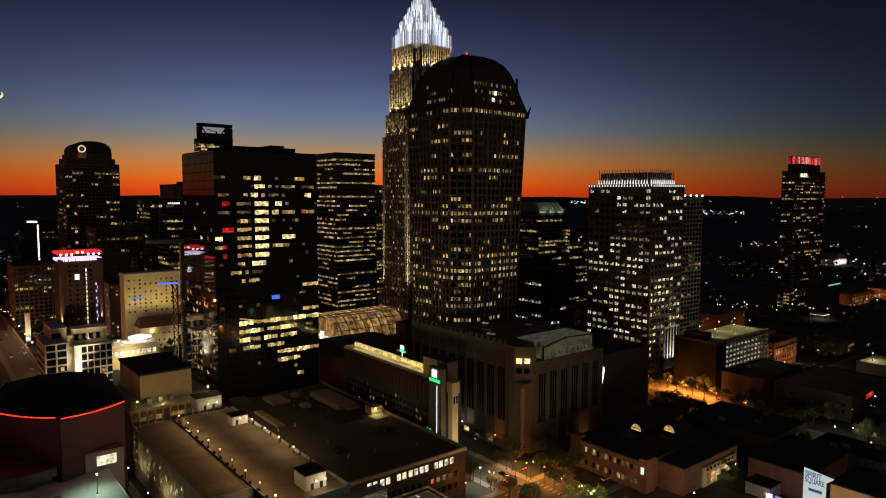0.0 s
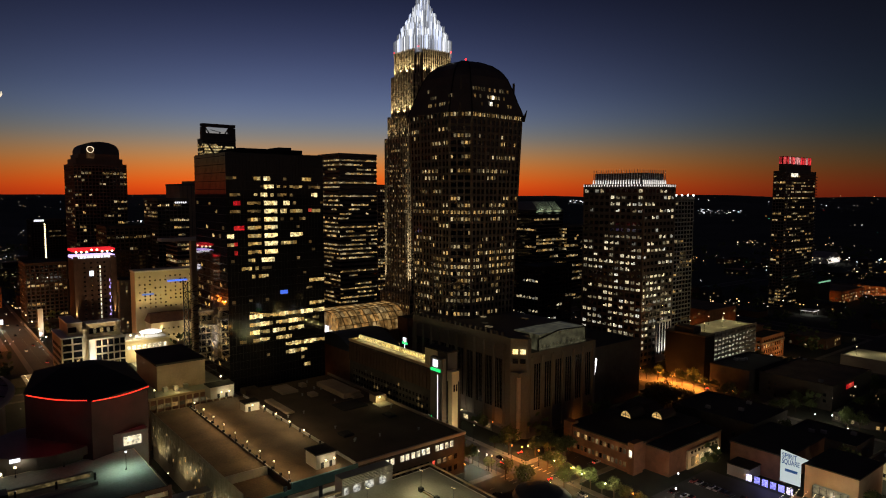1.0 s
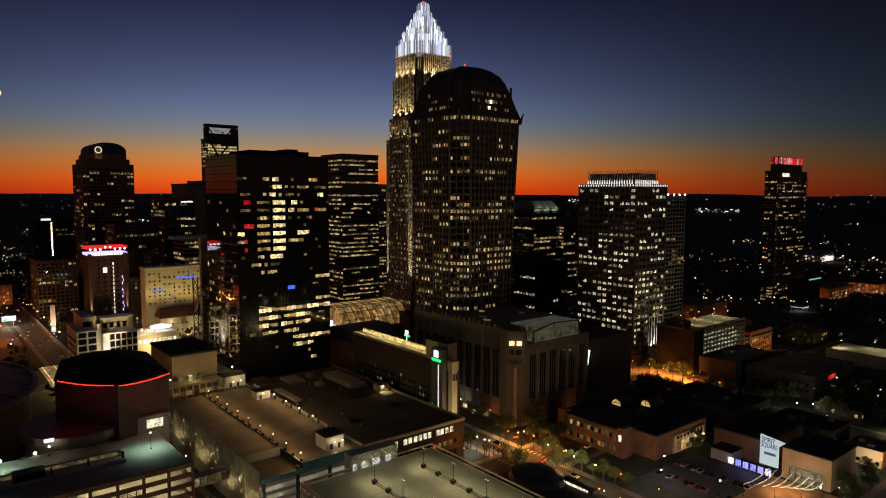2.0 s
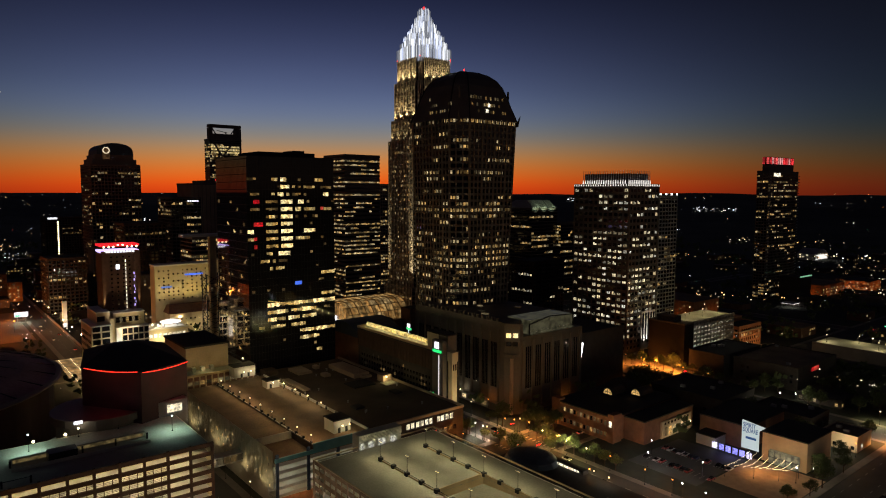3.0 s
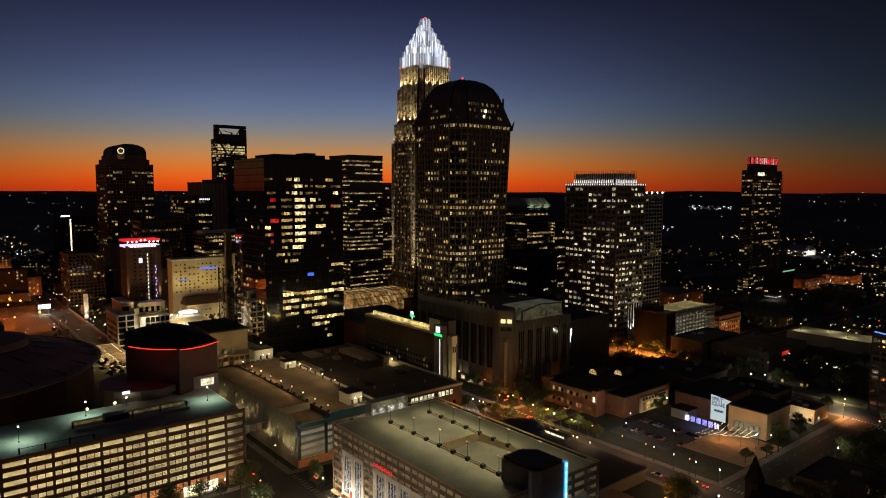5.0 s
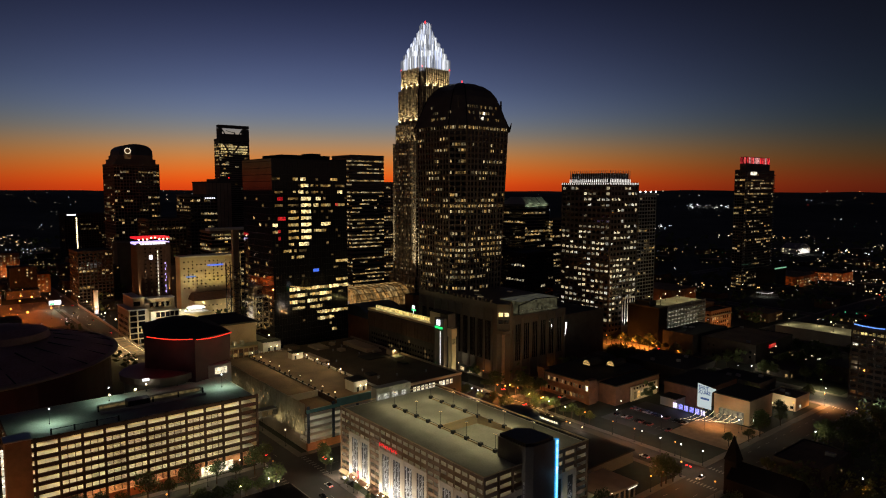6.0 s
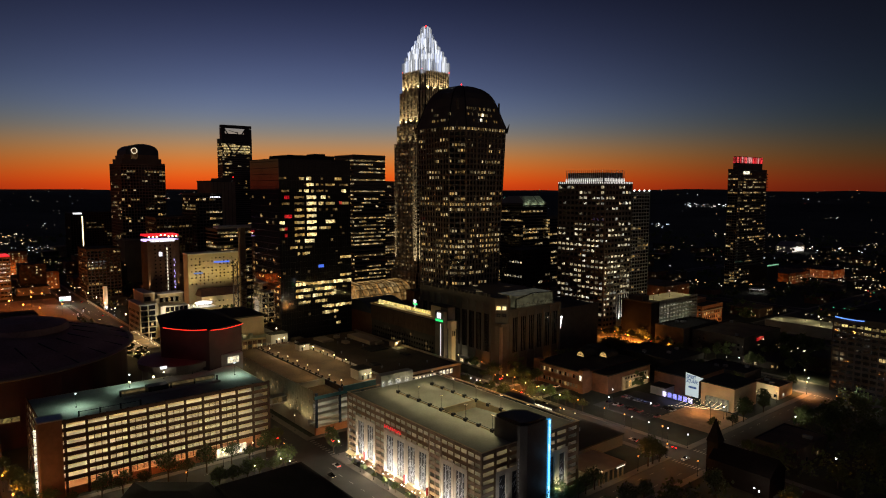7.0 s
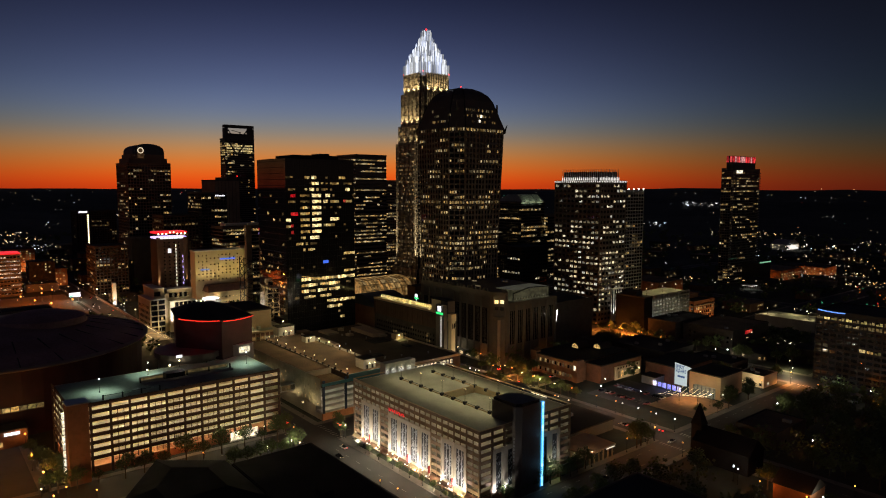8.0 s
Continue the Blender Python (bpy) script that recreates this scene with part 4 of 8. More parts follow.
part("body", Geo().box(-440, -10, 0, -404, 3, 29).box(-440, 3, 0, -407, 6, 33).box(-440, 6, 0, -404, 28.4, 26).box(-440, -5.5, 29, -408, 3, 38).box(-440, 6, 26, -410, 27, 36), cream_stucco, t)
part("white_corner", Geo().box(-404.2, 6.0, 0, -402.6, 9.6, 26.6), white_panel, t, "floodlit white corner pier")
part("cornice", Geo().box(-440, -10.4, 28.6, -403.5, 3, 29.4).box(-440, 9.6, 25.6, -403.5, 28.8, 26.4).box(-440, -5.9, 37.6, -407.6, 3.2, 38.4).box(-440, 5.8, 35.6, -409.6, 27.4, 36.4), white_panel, t, "pale cornice bands")
wm2 = Geo().cbox((0, 0, 0), (0.3, 5.0, 3.6)).mesh("window", dark_glass)
pieces("window", wm2, [(-403.95, y, 3.4 + 4.7 * f) for y in (-6.7, -0.6) for f in range(6)] + [(-407.95, y, 33.4) for y in (-2.8,)], t)
wm2 = Geo().cbox((0, 0, 0), (0.3, 2.9, 3.8)).mesh("window", dark_glass)
pieces("window", wm2, [(-403.95, 12 + 3.7 * k, 3.4 + 5.0 * f) for k in range(5) for f in range(5)] + [(-409.95, 9 + 4.2 * k, 31) for k in range(4)], t)
pieces("window", Geo().cbox((0, 0, 0), (0.34, 2.0, 2.6)).mesh("window", win_warm), [(-409.93, 11 + 4.2 * k, 31) for k in range(4)] + [(-403.93, -0.6, 12.8), (-403.93, 15.7, 3.4), (-403.93, 23.1, 8.4)], t)
pieces("window", Geo().cbox((0, 0, 0), (1.8, 0.3, 2.4)).mesh("window", dark_glass), [(-436 + 4 * k, -10.05, 3.4 + 4.7 * f) for k in range(8) for f in range(5)], t)
spot((-398, 18, 27), (-408, 17, 33), 700, (1, 0.84, 0.5), 120)
spot((-395.5, 8.4, 5), (-401, 8.4, 17), 15000, (1, 0.95, 0.82), 75), spot((-392, 26, 1), (-402, 26, 10), 3200, (1, 0.9, 0.7), 100)
spot((-390, -4, 1), (-404, -4, 18), 6500, (1, 0.86, 0.55), 80)

# the cream hotel
t = thing("cream_hotel", "floodlit cream stucco hotel with blue lit signs", "hotel", (-500, 80, 0))
part("body", Geo().box(-496, 55, 0, -482, 106, 61).box(-494, 106, 0, -480, 113, 63.5), cream_stucco, t)
part("cornice", Geo().box(-496.4, 54.5, 60.4, -481.5, 105.9, 61.8), white_panel, t)
part("annex", Geo().box(-482, 62, 0, -466, 106, 21), cream_stucco, t, "lower cream wing")
part("annex_roof", Geo().loft([[(-482, 61, 21), (-465, 61, 21), (-465, 107, 21), (-482, 107, 21)], [(-482, 64, 27), (-475, 64, 27), (-475, 104, 27), (-482, 104, 27)]]), brown_brick, t, "brown sloping roof")
rng = random.Random(40)
wd, wl_ = Geo().cbox((0, 0, 0), (0.25, 1.15, 1.25)).mesh("window", dark_glass), Geo().cbox((0, 0, 0), (0.25, 1.15, 1.25)).mesh("window", win_warm)
for f in range(9):
    for k in range(12):
        if (f + k // 3) % 2 == 0 or rng.random() < 0.4:
            pieces("window", wl_ if rng.random() < 0.12 else wd, [(-481.95, 58.4 + k * 4.0, 31.6 + f * 3.1)], t)
for k in range(11):
    for f in range(3):
        pieces("window", wl_ if rng.random() < 0.25 else wd, [(-465.9, 64 + k * 3.8, 5 + f * 5.4)], t)
part("sign_bar", Geo().box(-481.8, 60, 41.6, -481.5, 69, 42.9), win_blue, t, "blue lit sign")
part("sign_bar", Geo().box(-481.8, 80, 51.4, -481.5, 96, 52.7), win_blue, t, "blue lit sign")
for k in range(5):
    spot((-456, 60 + k * 13, 3), (-466, 60 + k * 13, 16), 2600, (1, 0.78, 0.38), 100)
    spot((-467, 54 + k * 12, 33), (-482, 54 + k * 12, 50), 3000, (1, 0.72, 0.24), 120)
solo("plaza", Geo().box(-464, 38, -0.2, -404, 70, 0.06), concrete, "bright lit forecourt between the hotels", "pavement", "structure")
t = thing("court_pavilion", "low pale court building with a glowing white canopy on its roof", "pavilion", (-446, 50, 0))
part("body", Geo().box(-462, 31, 0, -432, 66, 15.6), cream_stucco, t)
part("roof", Geo().box(-461.6, 31.4, 15.6, -432.4, 65.6, 16), concrete, t, "brightly lit roof court")
part("parapet", Geo().box(-432.6, 31, 15.6, -432, 66, 16.8).box(-462, 30.8, 15.6, -432.6, 31.4, 16.8), white_panel, t)
oval_ = [(-443 + 6.5 * math.cos(a), 55.5 + 7.5 * math.sin(a)) for a in a16]
part("canopy", Geo().loft([[(x, y, 19.4) for x, y in oval_], [(x, y, 20.0) for x, y in oval_], [(-443 + 0.5 * (x + 443), 55.5 + 0.5 * (y - 55.5), 20.9) for x, y in oval_]]), led_soft, t, "round white canopy glowing through its skin")
part("soffit_light", Geo().loft([[(-443 + 1.04 * (x + 443), 55.5 + 1.04 * (y - 55.5), z) for x, y in oval_] for z in (18.9, 19.7)]), led_white, t, "glowing canopy edge")
pieces("post", Geo().cyl(0, 0, 0, 3, 0.25).mesh("post", grey_metal), [(-446, 50, 16), (-440, 50, 16), (-446, 60, 16), (-440, 60, 16)], t)
pieces("window", Geo().cbox((0, 0, 0), (0.2, 2.4, 3.0)).mesh("window", win_bright), [(-431.9, 33.5 + 3.6 * k, 11) for k in range(9)], t, "bright court window")
pieces("court_lamp", Geo().ball(0, 0, 0, 0.7).mesh("court_lamp", bulb_warm), [(-434, 39, 20), (-436, 44, 18.6), (-438, 48, 18.4), (-448, 36, 18.4)], t, "glowing court lamp")
point((-433, 39, 21.5), 3600, (1, 0.84, 0.5)), point((-446, 46, 20), 3600, (1, 0.84, 0.5)), point((-424, 44, 9), 5000, (1, 0.8, 0.42)), point((-466, 70, 18), 4000, (1, 0.8, 0.42))

# the ribbed-roof tower and its neighbours behind the domed tower
t = tower("ribbed_roof_tower", "dark office tower with a sloping green-lit ribbed roof", -476, -430, 465, 510, 106, 3.9, 3.6, 0.3, dark_stone, win=win_warm, seed=61, pier=0.5, piers=False, run=0.7)
part("hip_roof", Geo().loft([[(-476, 465, 107), (-430, 465, 107), (-430, 510, 107), (-476, 510, 107)], [(-466, 474, 116), (-440, 474, 116), (-440, 503, 116), (-466, 503, 116)]]), grey_panel, t, "sloping ribbed roof")
pieces("roof_rib", Geo().bar((0, 0, 0), (-9.4, 0, 8.6), 0.7).mesh("roof_rib", white_panel), [(-430.2, 468 + 2.3 * k, 107.4) for k in range(17) if k != 11], t, "pale roof rib lit from below")
for k in range(3):
    spot((-424, 472 + k * 14, 104), (-437, 472 + k * 14, 112), 2600, (0.75, 1.0, 0.62), 110)
tower("office_tower", "dark stepped office tower with warm lit floors", -468, -424, 510, 545, 88, 3.9, 3.4, 0.36, dark_stone, win=win_warm, seed=62, pier=0.5, piers=False, run=0.6)
tower("office_block", "dark block with a few white windows", -330, -300, 330, 372, 62, 3.7, 3.8, 0.14, night_brick, win=win_white, seed=63, pier=1.0, category="building")
t = tower("sign_tower", "dark far tower with warm stair lights and white sign", -1110, -1066, 56, 118, 84, 3.8, 4.0, 0.05, night_brick, win=win_dim, seed=64, pier=1.2)
pieces("column_light", Geo().cbox((0, 0, 0), (0.5, 1.8, 2.1)).mesh("column_light", bulb_warm), [(-1065.4, 73.6, 14 + 3.5 * k) for k in range(19)], t, "warm stair light")
part("white_sign", Geo().box(-1065.8, 60, 81.6, -1065.2, 73, 84.2), sign_white, t, "white lit sign band")

# ---- near blocks: parking decks ----
def lamp_post(at, h, head, watts, colour, bulb, name="lamp_post", label="slim dark lamp post with a lit head", cone=0, arm=0.0, globe=0.0, group="lamp posts"):
    t = thing(name, label, "lamp", at, group)
    x, y, z = at
    part("pole", Geo().cyl(x, y, z, z + h, 0.09, 0.06, 6).cyl(x, y, z, z + 0.5, 0.28, 0.22, 8), black_metal, t)
    if globe:
        part("globe", Geo().ball(x, y, z + h + globe * 0.8, globe), bulb, t, "glowing globe")
    elif arm:
        part("head", Geo().box(x - arm, y - 0.22, z + h, x + arm, y + 0.22, z + h + 0.2), grey_metal, t)
        part("lens", Geo().box(x - arm + 0.05, y - 0.18, z + h - 0.1, x + arm - 0.05, y + 0.18, z + h - 0.02), bulb, t, "lit lens")
    else:
        part("head", Geo().box(x - 0.35, y - 0.35, z + h, x + 0.35, y + 0.35, z + h + 0.25), grey_metal, t)
        part("lens", Geo().cyl(x, y, z + h - 0.5, z + h, 0.3, 0.3, 8), bulb, t, "lit lens")
    if watts:
        if cone:
            spot((x, y, z + h - 0.7), (x, y, z), watts, colour, cone)
        else:
            point((x, y, z + h + globe * 0.8 + (globe + 0.15 if globe else -0.9)), watts, colour, 0.2)
    return t


def deck(t, x0, x1, y0, y1, top, pitch, n, slabm, edgem, wallm, lightm, ny, nx, inset=9.0, edge=1.05, pierw=0.7, roof=None, skip=lambda s, k, f: False, light_at=3.5, hole=None):
    """Open parking levels: slabs, edge beams bay by bay, piers, a wall behind and tube lights under each slab."""
    for f in range(n):
        z = top - f * pitch
        g = Geo()
        if f == 0 and hole:
            hx0, hx1, hy0, hy1 = hole
            outer = [(x0 + 0.35, y0 + 0.35), (x1 - 0.35, y0 + 0.35), (x1 - 0.35, y1 - 0.35), (x0 + 0.35, y1 - 0.35)]
            inner = [(hx0, hy0), (hx1, hy0), (hx1, hy1), (hx0, hy1)]
            vs = [(x, y, zz) for zz in (z - 0.35, z) for x, y in outer + inner]
            g.add(vs, [f_ for i in range(4) for j in ((i + 1) % 4,) for f_ in ((8 + i, 8 + j, 12 + j, 12 + i), (i, 4 + i, 4 + j, j), (i, j, 8 + j, 8 + i), (4 + i, 12 + i, 12 + j, 4 + j))])
        else:
            g.box(x0 + 0.35, y0 + 0.35, z - 0.35, x1 - 0.35, y1 - 0.35, z)
        part("slab", g, roof if f == 0 and roof else slabm, t)
    zb = top - n * pitch
    xa, xb, ya, yb, zz = x0 + inset, x1 - inset, y0 + inset, y1 - inset, max(0, zb)
    part("inner_wall", Geo().box(xa, ya, zz, xb, ya + 0.3, top - 0.4).box(xb - 0.3, ya + 0.3, zz, xb, yb, top - 0.4).box(xa, ya + 0.3, zz, xa + 0.3, yb, top - 0.4), wallm, t, "pale inner wall")
    part("far_wall", Geo().box(x0, y0 + 0.4, max(0, zb), x0 + 0.3, y1 - 0.4, top).box(x0, y1 - 0.3, max(0, zb), x1 - 0.4, y1, top), wallm, t, "pale rear wall")
    by, bx = (y1 - y0) / ny, (x1 - x0) / nx
    my = Geo().box(-0.3, 0.02, -0.36, 0, by - 0.02, edge).mesh("edge_beam", edgem)
    mx = Geo().box(0.02, 0, -0.36, bx - 0.02, 0.3, edge).mesh("edge_beam", edgem)
    for f in range(n):
        z = top - f * pitch
        pieces("edge_beam", my, [(x1 + 0.05, y0 + k * by, z) for k in range(ny) if not skip("x", k, f)], t)
        pieces("edge_beam", mx, [(x0 + k * bx, y0 - 0.05, z) for k in range(nx) if not skip("y", k, f)], t)
    pm = Geo().box(-pierw / 2, -pierw / 2, 0, pierw / 2, pierw / 2, top + edge + 0.15).mesh("pier", edgem)
    pieces("pier", pm, [(x1 - pierw / 2 + 0.3, y0 + k * by, 0) for k in range(ny + 1)], t)
    pm = Geo().box(-pierw / 2, -0.12, 0, pierw / 2, 0.12, top + edge + 0.15).mesh("pier", edgem)
    pieces("pier", pm, [(x0 + k * bx, y0 - 0.18, 0) for k in range(nx)], t)
    if lightm:
        lm = Geo().box(-0.12, 0, -0.12, 0.12, y1 - y0 - 8, 0).mesh("tube_light", lightm)
        pieces("tube_light", lm, [(x1 - light_at, y0 + 4, top - f * pitch - 0.42) for f in range(n)], t)
        lm = Geo().box(0, -0.12, -0.12, x1 - x0 - 8, 0.12, 0).mesh("tube_light", lightm)
        pieces("tube_light", lm, [(x0 + 3, y0 + light_at, top - f * pitch - 0.42) for f in range(n)], t)
    return bx, by


# the wide deck with lit floors behind cable screens
AX0, AX1, AY0, AY1, AT = -171, -128, -118, -23, 31.0
t = thing("parking_deck", "tall parking garage with warm lit floors and brown piers", "parking garage", (-150, -70, 0))
deck(t, AX0, AX1, AY0, AY1, AT, 3.4, 8, concrete, pier_brick, cream_stucco, tube, 12, 5, inset=7, edge=1.25, pierw=0.9, roof=deck_concrete, light_at=3.0)
part("ground_wall", Geo().box(AX0 + 1, AY0 + 1, 0, AX1 - 1.2, AY1 - 1, 3.4), orange_brick, t, "orange brick ground storey")
bw = 95 / 12
pieces("cable", Geo().box(0, 4 * bw + 0.6, 0, 0.05, 10 * bw - 0.6, 0.08).mesh("cable", pier_brick), [(AX1 + 0.3, AY0, AT - f * 3.4 + 1.0 + q * 0.52) for f in range(2, 9) for q in range(4)], t, "thin horizontal cable")
pieces("cable_post", Geo().box(0, -0.12, 4.5, 0.08, 0.12, AT - 2.6).mesh("cable_post", pier_brick), [(AX1 + 0.35, AY0 + (k + q) * bw, 0) for k in range(4, 10) for q in (0.34, 0.68)], t)
lean = Geo()
for q in (0.33, 0.66):
    lean.box(0, bw * q - 0.14, 4.5, 0.1, bw * q + 0.14, AT - 2.6)
for f in range(2, 9):
    lean.box(0, 0.6, AT - f * 3.4 + 1.5, 0.06, bw - 0.6, AT - f * 3.4 + 1.62)
pieces("bay_mullion", lean.mesh("bay_mullion", pier_brick), [(AX1 + 0.35, AY0 + k * bw, 0) for k in (2, 3)], t, "slim mullions in an open bay")
part("stair_tower", Geo().box(-129, -120, 0, -121.5, -112, 34.5), brown_brick, t, "plain brown brick stair tower")
part("stair_cap", Geo().box(-129.4, -120.4, 34.5, -121.1, -111.6, 35), grey_metal, t)
pieces("stair_window", Geo().box(-2.3, -0.7, 0, 0, 1.9, 2.4).mesh("stair_window", win_bright), [(-129.05, -120, 3.2 + k * 3.4) for k in range(8)], t, "lit stair window")
spot((-116, -124, 3), (-123, -116, 16), 1500, (1, 0.5, 0.16), 70)
# roof: parapet, ramp slot, plant box, lamps
part("ramp_wall", Geo().box(-146, -84, AT, -145.4, -40, AT + 1.1).box(-153, -84, AT, -152.4, -40, AT + 2.2), concrete, t)
# Glowing strip replaces the open slot into the lit deck below.
part("ramp_strip", Geo().box(-152.38, -83, AT + 0.5, -152.3, -41, AT + 1.7), win_strip, t, "glowing strip in place of the slot to the lit deck below")
part("plant_box", Geo().box(-152, -73, AT, -146.5, -64, AT + 3.2), black_metal, t)
pieces("roof_post", Geo().box(-0.3, -0.3, 0, 0.3, 0.3, 2.4).mesh("roof_post", black_metal), [(-133, y, AT) for y in (-104, -96, -88, -80)] + [(-150, y, AT) for y in (-84, -62, -51, -40)], t)
part("roof_rail", Geo().bar((-133, -104, AT + 2), (-133, -80, AT + 2), 0.18), black_metal, t)
lobby = thing("stair_lobby", "small roof lobby with bright glass doors", "stair lobby", (-173, -24, AT))
part("body", Geo().box(-177, -31, 0, -171.1, -18, AT + 6.4), grey_panel, lobby)
part("glass_door", Geo().box(-171.0, -26.4, AT + 1.6, -170.8, -20.4, AT + 4.8), win_bright, lobby, "bright lobby glazing")
part("glass_door", Geo().box(-176, -31.25, AT + 1.6, -172.4, -31.05, AT + 4.6), win_bright, lobby, "bright lobby glazing")
for x, y in ((-146.4, -102.6), (-152.4, -30), (-163, -77)):
    lamp_post((x, y, AT), 6.5, 0, 3400, TEAL, bulb_cool, label="roof deck lamp post with a cool white head", cone=165)
for y in (-60, -46):
    lamp_post((-168, y, AT), 3.0, 0, 260, CREAM, bulb_warm, globe=0.45, label="low roof lamp with a warm globe")
t2 = thing("street_entrance", "bright white ground floor entrance of the parking garage", "entrance", (-127, -42, 0))
part("opening", Geo().box(-128.2, -49, 0.6, -127.6, -35, 4.6), win_bright, t2)
part("sill", Geo().box(-128.1, -50, 0.15, -126.6, -34, 0.6), concrete, t2)
for k in range(3):
    spot((-122, -68 - k * 10, 5), (-128, -68 - k * 10, 1.5), 700, SODIUM, 100)

# the deck with tall art screens and floodlit piers
BT = 30.0
t = thing("parking_deck", "tan parking garage with floodlit tall art screens", "parking garage", (-46, 26, 0))
PAT = "OPPOPPPPOPPO"
PATX = "OPPTTPPO"
tallbay = lambda s, k, f: f > 2 and ((s == "y" and PAT[k] == "P") or (s == "x" and PATX[k] in "PT"))
deck(t, -92, 0, 0, 53, BT, 3.1, 9, concrete, beam_brown, white_panel, tube_dim, 8, 12, inset=11, edge=1.15, pierw=0.75, roof=deck_concrete, skip=tallbay, light_at=5, hole=(-47, -13, 19.6, 39.2))
part("parapet_cap", Geo().box(-92.4, -0.4, BT + 1.16, 0.4, 0.1, BT + 1.4).box(-0.1, 0.1, BT + 1.16, 0.4, 53.4, BT + 1.4).box(-92.4, 0.1, BT + 1.0, -91.9, 53.4, BT + 1.4).box(-91.9, 52.9, BT + 1.0, -0.1, 53.4, BT + 1.4), tan_precast, t)
BXW, BYW = 92 / 12, 53 / 8
mh, ml = Geo().box(-0.22, -0.1, 22.4, 0.22, 0.1, BT + 1.2).mesh("mullion", beam_brown), Geo().box(-0.22, -0.1, 3.9, 0.22, 0.1, BT + 1.2).mesh("mullion", beam_brown)
for k, c in enumerate(PAT):
    pieces("mullion", mh if c == "P" else ml, [(-92 + (k + 0.5) * BXW, -0.12, 0)], t)
rng = random.Random(50)
for k, c in enumerate(PAT):
    if c != "P":
        continue
    x = -92 + k * BXW
    part("screen_frame", Geo().box(x + 0.02, -0.45, 5.2, x + 1.35, 0.1, 20.4).box(x + BXW - 1.35, -0.45, 5.2, x + BXW - 0.02, 0.1, 20.4).box(x + 0.02, -0.45, 20.4, x + BXW - 0.02, 0.1, 22.3).box(x + 0.02, -0.45, 4.0, x + BXW - 0.02, 0.1, 5.2).box(x - 0.3, -0.7, 3.6, x + 0.3, -0.45, 22.6), pale_precast, t, "pale precast screen surround")
    sc = part("art_screen", Geo().box(x + 1.35, -0.1, 5.2, x + BXW - 1.35, 0.05, 20.4), art_screen, t, "grey metal art screen")
    g = Geo()
    for _ in range(34):
        u, z, l, a = rng.uniform(x + 1.5, x + BXW - 2.1), rng.uniform(6, 19.0), rng.uniform(0.8, 2.0), rng.uniform(-1.2, 1.2)
        g.bar((u, -0.16, z), (min(u + l * math.cos(a) * 0.6, x + BXW - 1.45), -0.16, z + l * abs(math.sin(a)) + 0.5), 0.17)
    for q in (0.37, 0.63):
        g.box(x + BXW * q - 0.15, -0.3, 5.2, x + BXW * q + 0.15, -0.1, 20.8)
    part("relief", g, pale_screen, sc, "grey metal strokes")
    for q in (0.9, BXW - 0.9):
        part("uplight", Geo().box(x + q - 0.3, -2.1, 2.9, x + q + 0.3, -1.7, 3.25), led_white, t, "floodlight fitting")
    if k % 2:
        part("banner", Geo().box(x + BXW - 0.12, -1.5, 4.2, x + BXW + 0.0, -0.6, 7.4).box(x + BXW - 0.1, -1.6, 7.4, x + BXW - 0.02, -0.4, 7.5), car_red, t, "small red street banner")
    spot((x + 0.9, -1.9, 3.4), (x + 0.9, -0.2, 11), 5000, (0.97, 0.95, 0.94), 90, 0.15)
    spot((x + BXW - 0.9, -1.9, 3.4), (x + BXW - 0.9, -0.2, 11), 5000, (0.97, 0.95, 0.94), 90, 0.15)
for k, c in enumerate(PATX):
    if c != "P":
        continue
    y = k * BYW
    part("screen_frame", Geo().box(-0.1, y + 0.02, 5.2, 0.45, y + 1.7, 20.4).box(-0.1, y + BYW - 1.7, 5.2, 0.45, y + BYW - 0.02, 20.4).box(-0.1, y + 0.02, 20.4, 0.45, y + BYW - 0.02, 22.3).box(-0.1, y + 0.02, 4, 0.45, y + BYW - 0.02, 5.2), pale_precast, t, "pale precast screen surround")
    sc = part("art_screen", Geo().box(-0.05, y + 1.7, 5.2, 0.1, y + BYW - 1.7, 20.4), art_screen, t, "grey metal art screen")
    g = Geo()
    for _ in range(18):
        u, z, l = rng.uniform(y + 1.9, y + BYW - 2.6), rng.uniform(6, 19), rng.uniform(0.8, 1.8)
        g.bar((0.16, u, z), (0.16, min(u + l * 0.5, y + BYW - 1.8), z + l * 0.8), 0.2)
    part("relief", g, pale_screen, sc, "grey metal strokes")
    spot((1.9, y + 0.9, 3.4), (0.2, y + 0.9, 12), 7500, (0.97, 0.95, 0.94), 84, 0.15)
    spot((1.9, y + BYW - 0.9, 3.4), (0.2, y + BYW - 0.9, 12), 7500, (0.97, 0.95, 0.94), 84, 0.15)
# arcade of shops along the walk
part("shop_wall", Geo().box(-91, 0.8, 0, -0.8, 1.2, 3.6).box(-1.2, 1.2, 0, -0.8, 52, 3.6), brown_brick, t)
rng = random.Random(51)
for k in range(12):
    x = -92 + k * BXW
    if rng.random() < 0.95:
        part("shop_window", Geo().box(x + 1, 0.5, 0.6, x + BXW - 1, 0.7, 3.2), rng.choice((win_warm, win_bright, win_strip)), t, "lit shop window")
    part("awning", Geo().loft([[(x + 0.7, -2.2, 3.0), (x + BXW - 0.7, -2.2, 3.0), (x + BXW - 0.7, -0.3, 3.0), (x + 0.7, -0.3, 3.0)], [(x + 0.7, -0.5, 4.0), (x + BXW - 0.7, -0.5, 4.0), (x + BXW - 0.7, -0.3, 4.0), (x + 0.7, -0.3, 4.0)]]), rng.choice((tan_precast, brown_brick)), t, "sloping shop awning")
